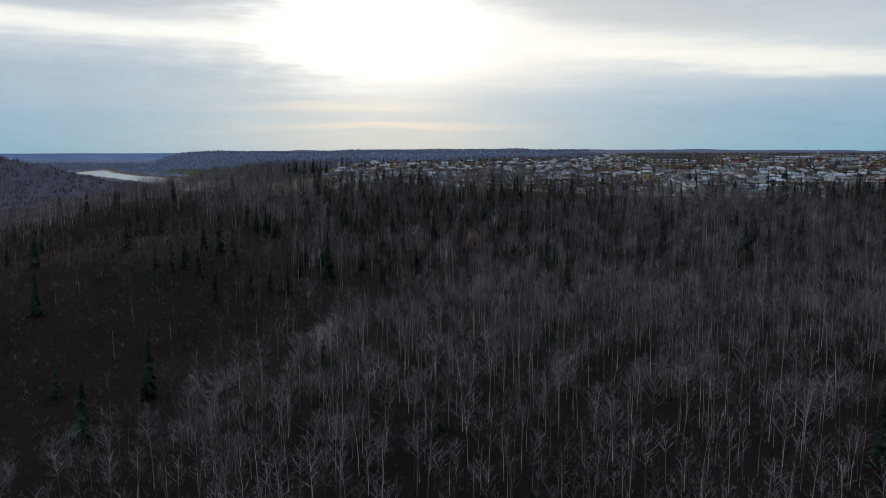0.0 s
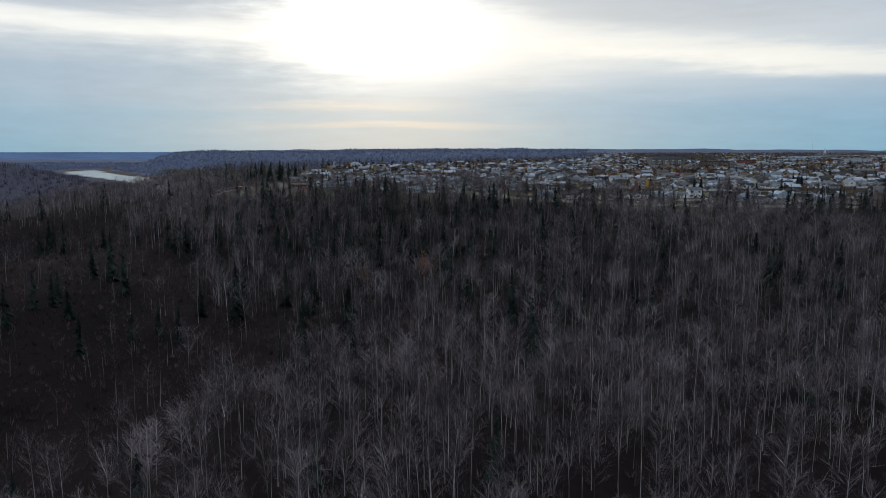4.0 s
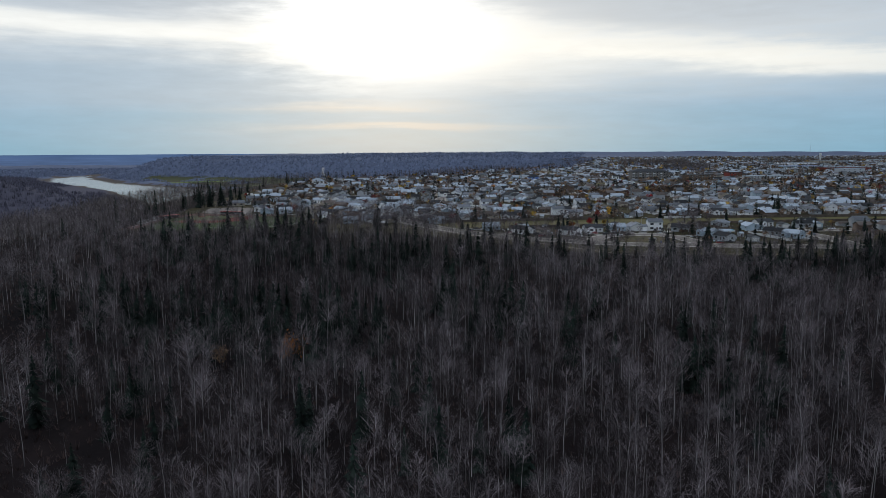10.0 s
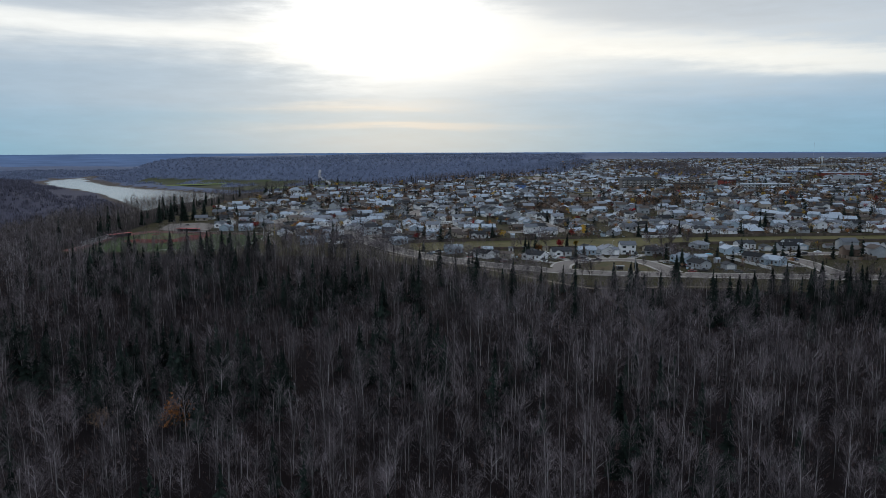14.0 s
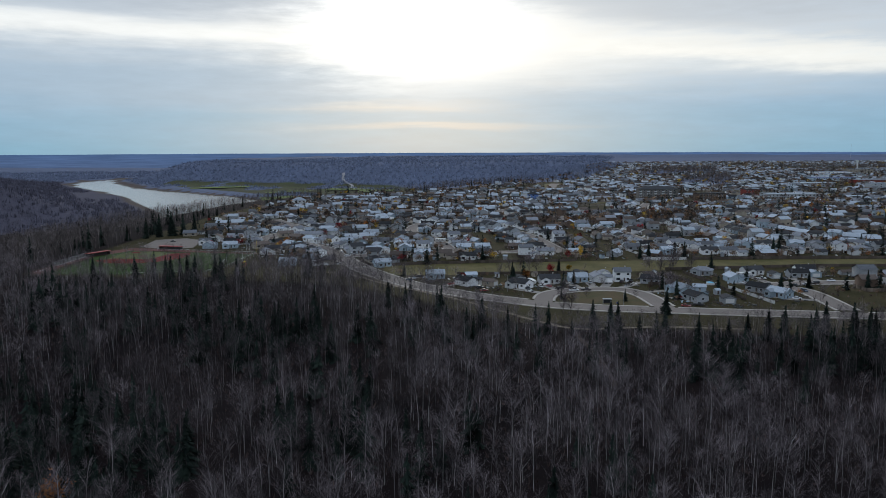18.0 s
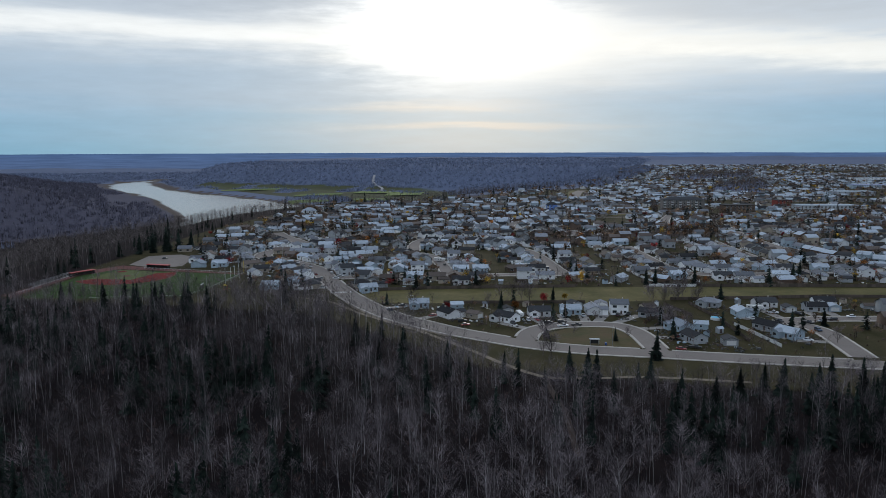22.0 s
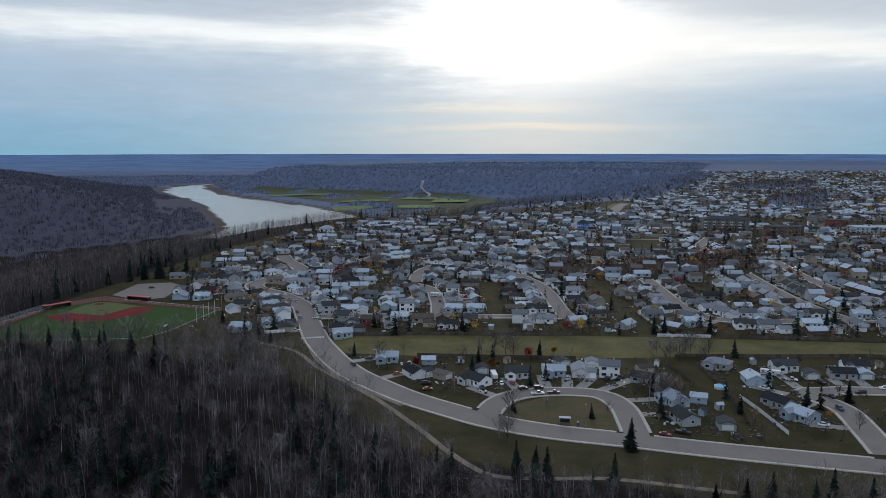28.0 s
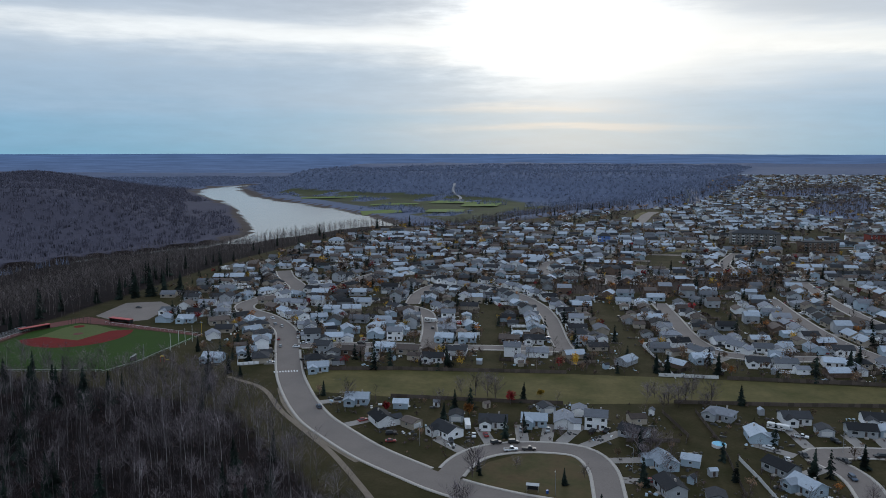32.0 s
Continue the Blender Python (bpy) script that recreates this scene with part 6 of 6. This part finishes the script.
for x, y, turn in ((174, 507, 270), (268, 563, 270), (197, 530, 160), (86, 562, 230), (45, 616, 200), (174, 559, 270), (-30, 722, 60), (124, 535, 230)):
    street_lamp(x, y, turn)
sh = new("bus_shelter")
for sx in (-1.7, 1.7):
    for sy in (-0.7, 0.7):
        part("post", boxes((sx - 0.05, sx + 0.05, sy - 0.05, sy + 0.05, 0, 2.3)), METAL, sh)
part("roof", boxes((-2, 2, -1, 1, 2.3, 2.42)), SIDINGS[1], sh, "grey flat roof")
part("back_panel", boxes((-1.65, 1.65, 0.66, 0.7, 0.3, 2.2)), PANE, sh, "glass back panel")
part("bench", boxes((-1.3, 1.3, 0.15, 0.55, 0.42, 0.48)), FENCEWOOD, sh)
sh.matrix_basis = pose(167, 508, z_at(167, 508) + 0.1, 0, 0, 3)
tagged(sh, "small glass bus shelter with a grey roof", "bus shelter")
bin_ob = part("litter_bin", tube(bmesh.new(), (0, 0, 0), (0, 0, 1.0), 0.4, 0.45, 10), carpaint("blue_plastic", (0.03, 0.09, 0.3)), None)
bin_ob.matrix_basis = pose(171.5, 508, z_at(171, 508) + 0.1)
tagged(bin_ob, "blue plastic litter bin by the shelter", "bin")
for i in range(9):
    ax, ay = 34.6 + i * 1.22, 605.2 + i * 0.5
    bm = boxes((-0.3, 0.3, -1.3, 1.3, 0, 0.008))
    ob = part("crossing_bar", bm, WHITE, None)
    ob.matrix_basis = pose(ax, ay, z_at(ax, ay) + 0.112, 0, 0, 28)
    tagged(ob, "white painted bar of the zebra crossing", "road marking", group="bars of the zebra crossing")
pool = new("garden_pool")
part("wall", tube(bmesh.new(), (0, 0, 0), (0, 0, 1.1), 2.5, 2.5, 20), WHITE, pool)
bm = bmesh.new()
bm.faces.new([bm.verts.new((2.4 * math.cos(t), 2.4 * math.sin(t), 1.106)) for t in np.linspace(0, 6.0, 20)])
part("water", bm, carpaint("pool_blue", (0.08, 0.42, 0.62)), pool, "bright blue water cover")
pool.matrix_basis = pose(227, 559, z_at(227, 559))
tagged(pool, "round garden pool with bright blue cover", "pool")


def shed(x, y, turn, mat, roof, size=2.6):
    e = new("garden_shed")
    part("wall", gable_walls(size, size * 0.8, 2.0, 0.7), mat, e)
    part("roof", gable_roof(size, size * 0.8, 2.0, 0.7, 0.2, 0.1), roof, e)
    part("door", boxes((-0.45, 0.45, -size * 0.4 - 0.04, -size * 0.4 + 0.02, 0.1, 1.8)), DOORPAINT, e)
    e.matrix_basis = pose(x, y, z_at(x, y) + 0.1, 0, 0, turn)
    return tagged(e, "small garden shed with a pitched roof", "shed", group="garden sheds")


for i, (x, y) in enumerate(((120, 577), (222, 533), (140, 580), (215, 526), (205, 587), (247, 597), (300, 602), (83, 637), (110, 642), (126, 640), (146, 641), (186, 646), (240, 655), (262, 655), (298, 656))):
    shed(x, y, 20 * i, SIDINGS[i % 4], ROOFS[(i * 3) % 4])

def clutter(seed):
    """A loose handful of boxes, boards and tubs, as lies about in gardens."""
    r = random.Random(seed)
    v, f = [], []
    for _ in range(3):
        cx_, cy_, a = r.uniform(-2.5, 2.5), r.uniform(-2.5, 2.5), r.uniform(0, 3.1)
        w, d, h = r.uniform(0.2, 1.1), r.uniform(0.15, 0.6), r.uniform(0.15, 0.8)
        k = len(v)
        for sz in (-0.1, h):
            for sx, sy in ((-1, -1), (1, -1), (1, 1), (-1, 1)):
                v.append((cx_ + sx * w * math.cos(a) - sy * d * math.sin(a), cy_ + sx * w * math.sin(a) + sy * d * math.cos(a), sz))
        for p in ((0, 1, 5), (0, 5, 4), (1, 2, 6), (1, 6, 5), (2, 3, 7), (2, 7, 6), (3, 0, 4), (3, 4, 7), (4, 5, 6), (4, 6, 7)):
            f.append(tuple(k + i for i in p))
    return np.array(v, float), np.array(f), np.zeros(len(f), int)


heaps = [clutter(s) for s in range(8)]
for mat, label, share in ((WHITE, "white tubs and garden pieces between the houses", 130), (DARKMETAL, "dark bins and heaps between the houses", 900), (FENCEWOOD, "stacked boards and planters between the houses", 450), (SIDINGS[3], "blue-grey tarpaulins and boxes between the houses", 150)):
    spots = []
    while len(spots) < share:
        yq = 500 + 430 * rng.random() ** 1.3
        xq = rng.uniform(-100, 250 + 0.55 * (yq - 450))
        if in_poly(xq, yq, PLATEAU) and not blocked(xq, yq, False) and road_gap(xq, yq) > 3.0 and free(xq, yq, 0.3) and not free(xq, yq, 7.0):
            spots.append((rng.randrange(8), xq, yq, z_at(xq, yq), rng.uniform(0.4, 1.0), rng.uniform(0, 6.28)))
    scatter("garden_clutter", heaps, spots, [mat], label, "clutter")

# footpaths along the rim and into the wood
band("footpath", [(17, 594), (40, 582), (60, 558), (80, 538), (97, 521), (119, 494), (131, 478), (146, 463), (163, 463), (182, 466), (215, 463)], 1.1, GRAVEL, 0.05, "trodden gravel footpath along the wood's edge", "path")
band("road_shoulder", [(48, 585), (60, 565), (76, 546), (93, 530), (108, 518)], 2.2, GRAVEL, 0.035, "worn gravel verge beside the road", "path")
band("trail", [(146, 463), (148, 446), (151, 430), (153, 405)], 0.9, material("damp_trail_dirt", (0.07, 0.05, 0.04), (0.05, 0.036, 0.03), 0.4, 0.95, coord="World"), 0.06, "narrow dirt trail down into the wood", "path")
slab("open_green", OPEN_LOT, 0.04, GRASSPLAIN := material("mown_grass", (0.062, 0.060, 0.019), (0.128, 0.104, 0.042), 0.06, 0.95, 0.3, fine=0.45, coord="World", contrast=0.2), "mown grass green between the houses", "green")
slab("scrub_floor", RAVINE, 0.03, material("brown_scrub_litter", (0.06, 0.042, 0.033), (0.035, 0.027, 0.022), 0.12, 0.95, 0.2, fine=1.2, coord="World"), "brown leaf litter of a scrubby ravine", "scrub")
slab("grass_strip", STRIP, 0.03, GRASSPLAIN, "long mown grass strip between the gardens", "green")
slab("crescent_green", [(145, 512), (150, 527), (158, 535), (168, 540), (182, 539), (188, 527), (190, 505), (165, 505)], 0.05, material("leaf_strewn_grass", (0.055, 0.056, 0.021), (0.095, 0.064, 0.034), 0.1, 0.95, 0.3, fine=0.5, coord="World"), "mown green inside the crescent", "green")

# ---- single trees ----
spruce_models = [tree_parts("spruce", spruce(90 + s, 13 + s, 28, 13, 0.20 + 0.012 * s), ("crown", "trunk"), (SPRUCE, TWIG), "dark green spruce with drooping boughs", "spruce", "single spruces") for s in range(4)]
for x, y, h in ((70, 579, 7), (128, 556, 10), (154, 590, 9), (158, 557, 8), (112, 630, 11), (214, 644, 11), (237, 649, 11), (209, 645, 10), (241, 607, 9), (253, 537, 11), (271, 550, 9), (-20, 630, 8), (298, 668, 11), (303, 672, 12),
                (188, 488, 11.5), (154, 462, 12), (160, 457, 13), (163, 459, 12), (148, 519, 5), (149, 516, 4), (182, 465, 9), (176, 515, 6), (214, 447, 12), (221, 450, 13), (230, 446, 13), (236, 452, 14), (243, 446, 15), (249, 443, 13), (240, 438, 14), (262, 450, 15), (224, 436, 13),
                (270, 444, 14), (282, 448, 15), (206, 445, 11), (252, 452, 12), (196, 434, 12), (112, 463, 13), (71, 500, 13), (14, 600, 9), (-135, 742, 18), (-128, 748, 20), (-141, 733, 16), (-122, 756, 17), (-146, 755, 18), (-150, 720, 13), (-118, 770, 15), (-42, 540, 18), (-36, 546, 17), (-30, 541, 18), (-22, 547, 17), (-17, 540, 18), (-48, 548, 16), (-12, 549, 15), (-66, 552, 16), (-90, 556, 14), (22, 596, 6),
                (128, 575, 9), (200, 520, 10), (298, 548, 10), (20, 480, 15), (-10, 500, 14), (35, 455, 16), (60, 430, 15), (-30, 470, 15), (10, 440, 16)):
    k = rng.randrange(4)
    stand(spruce_models[k], stood, x, y, rng.uniform(0, 360), h / (13 + k))
for x, y, h, mat, label in ((14, 337, 13, ORANGE, "orange-leaved tree among bare aspens"), (149, 586, 6.5, REDLEAF, "round crimson maple by the fence"), (135, 568, 6, ORANGE, "orange maple in a front garden"), (102, 566, 4.5, REDLEAF, "small red shrub in a garden"),
                            (172, 640, 9, YELLOW, "narrow yellow poplar behind the strip"), (165, 644, 6.5, BROWNLEAF, "russet tree behind the strip"), (160, 597, 4, YELLOW, "low yellow shrub by the fence"), (240, 652, 5, BROWNLEAF, "rust-coloured tree in a garden"), (-10, 345, 9, BROWNLEAF, "rust-brown tree in the wood")):
    ob = tree_parts("broadleaf_tree", clump_crown(int(x * 7 + y), h, h * (0.2 if "narrow" in label else 0.38), 420, 0.3), ("crown", "trunk"), (mat, TWIG), label, "tree")
    stand(ob, stood, x, y, 0, 1.0)
big_bare = [tree_parts("bare_tree", bare_tree(120 + s, 8.0, 0.16, 34, 22, 0.88, 0.32, 0.06), ("trunk", "crown"), (GARDENTWIG, TWIG), "spreading leafless tree in a garden", "tree", "bare garden trees") for s in range(3)]
for x, y in ((207, 608), (212, 600), (219, 604), (199, 548), (203, 543), (147, 514), (127, 592), (133, 593), (138, 594), (229, 603), (196, 555), (84, 571), (265, 520), (172, 555), (160, 524), (182, 522), (122, 575), (142, 590), (204, 603), (210, 594), (216, 597), (222, 609), (226, 598), (201, 537), (205, 549), (208, 528), (146, 491), (149, 489)):
    stand(big_bare[rng.randrange(3)], stood, x, y, rng.uniform(0, 360), rng.uniform(0.8, 1.25) if x not in (160, 182, 172) else 0.5)


# ---- larger buildings ----
def block(label, cat, x, y, turn, w, d, storeys, siding, roof, hip=False, every=4.5):
    e = new(cat.replace(" ", "_"))
    h = 3.0 * storeys
    part("wall", boxes((-w / 2, w / 2, -d / 2, d / 2, -0.6, h)), siding, e)
    part("roof", hip_roof(w, d, h + 0.2, 3.2, 0.8) if hip else boxes((-w / 2 - 0.3, w / 2 + 0.3, -d / 2 - 0.3, d / 2 + 0.3, h + 0.005, h + 0.6)), roof, e)
    k = int(w / every)
    for s in range(storeys):
        for i in range(k):
            window_on(e, -w / 2 + every * (i + 0.5), 3.0 * s + 0.9, 1.7, 1.5, -1, d / 2)
    if hip:
        for s in range(1, storeys):
            for i in range(0, k, 2):
                bx = -w / 2 + every * (i + 0.5)
                part("balcony", boxes((bx - 1.6, bx + 1.6, -d / 2 - 1.5, -d / 2 - 0.01, 3.0 * s - 0.1, 3.0 * s + 0.05), (bx - 1.6, bx + 1.6, -d / 2 - 1.5, -d / 2 - 1.42, 3.0 * s + 0.05, 3.0 * s + 1.0)), WHITE, e)
    e.matrix_basis = pose(x, y, z_at(x, y) + 0.3, 0, 0, turn)
    return tagged(e, label, cat)


block("four-storey brown-grey apartment building with a dark hip roof", "apartment building", 328, 1130, 0, 48, 18, 4, material("taupe_siding", (0.20, 0.185, 0.17), (0.16, 0.148, 0.138), 0.6, 0.8), ROOFS[1], True)
block("dark brown three-storey building with a flat roof", "apartment building", 379, 1085, 10, 34, 15, 3, SIDINGS[4], ROOFS[1])
block("long low grey commercial building with a pale flat roof", "commercial building", 490, 1130, 4, 66, 24, 2, SIDINGS[1], ROOFS[3])
REDWALL = material("red_brick_wall", (0.26, 0.06, 0.045), (0.2, 0.05, 0.04), 0.8, 0.85)
block("red commercial building with a flat roof", "commercial building", 455, 1170, 4, 18, 16, 3, REDWALL, ROOFS[1])
block("long red and grey commercial building", "commercial building", 800, 1540, 8, 90, 26, 2, REDWALL, ROOFS[3])
block("long blue-roofed commercial building", "commercial building", 760, 1630, 8, 80, 24, 2, SIDINGS[3], carpaint("blue_metal_roof", (0.08, 0.12, 0.3)))
block("bright blue two-storey house with dark roof", "house", 174, 1118, 0, 13, 9, 2, carpaint("bright_blue_siding", (0.14, 0.25, 0.6)), ROOFS[1], True)
block("white house at the edge of the plateau", "house", -92, 1012, 20, 14, 10, 2, SIDINGS[0], ROOFS[3], True)
for x, y, w, d, s in ((640, 1420, 60, 22, 2), (900, 1950, 80, 26, 2), (1010, 2050, 60, 24, 3), (700, 1330, 40, 18, 3), (1150, 2250, 90, 30, 2), (1320, 2350, 70, 26, 2), (1000, 1700, 60, 24, 2)):
    block("distant long commercial building", "commercial building", x, y, 8, w, d, s, SIDINGS[int(x) % 3], ROOFS[3], False, 9.0)
tw = new("water_tower")
part("column", tube(bmesh.new(), (0, 0, -1), (0, 0, 20), 2.6, 2.4, 14), WHITE, tw)
part("tank", tube(bmesh.new(), (0, 0, 20), (0, 0, 24), 3.2, 3.0, 14), WHITE, tw)
tw.matrix_basis = pose(1194, 2440, z_at(1194, 2440))
tagged(tw, "white cylindrical water tower in the distance", "water tower")
mast = part("radio_mast", tube(bmesh.new(), (0, 0, 0), (0, 0, 82), 0.6, 0.3, 5), METAL, None)
mast.matrix_basis = pose(2150, 4520, 0)
tagged(mast, "slim radio mast on the horizon", "mast")
band("valley_track", [(-270, 2660), (-330, 2740), (-350, 2850), (-400, 2960), (-425, 3100)], 5, material("pale_road_gravel", (0.34, 0.33, 0.33), (0.27, 0.265, 0.265), 0.05, 0.95, coord="World"), 2.5, "pale dirt road climbing the far wooded slope", "road")
for line in ([(318, 1700), (335, 1880), (350, 2080), (366, 2290)], [(213, 1330), (222, 1400), (230, 1470), (242, 1530)]):
    band("far_road", line, 8.0, ASPHALT, 0.12, "broad grey road through the far wood", "road")
    band("road_verge", line, 4.0, GRASSPLAIN, 0.08, "dull grass verge beside the far road", "verge", 12.5)
HAYGREEN = material("green_hayfield", (0.10, 0.16, 0.035), (0.13, 0.15, 0.05), 0.02, 0.95, fine=0.3, coord="World")
for cx_, cy_, a, b, turn in ((-455, 2290, 60, 45, 0.5), (-290, 2360, 55, 60, 0.2), (-340, 2690, 70, 60, 0.0), (-500, 2560, 80, 30, 0.4), (-800, 2830, 130, 40, 0.6), (-230, 2600, 60, 90, 0.1)):
    pts = [(cx_ + a * u * math.cos(turn) - b * w * math.sin(turn), cy_ + a * u * math.sin(turn) + b * w * math.cos(turn)) for u, w in ((-1, -0.9), (0.9, -1), (1, 0.8), (0.2, 1), (-0.9, 0.9))]
    slab("hayfield", pts, 2.0, HAYGREEN, "pale green hayfield on the far river flat", "field")
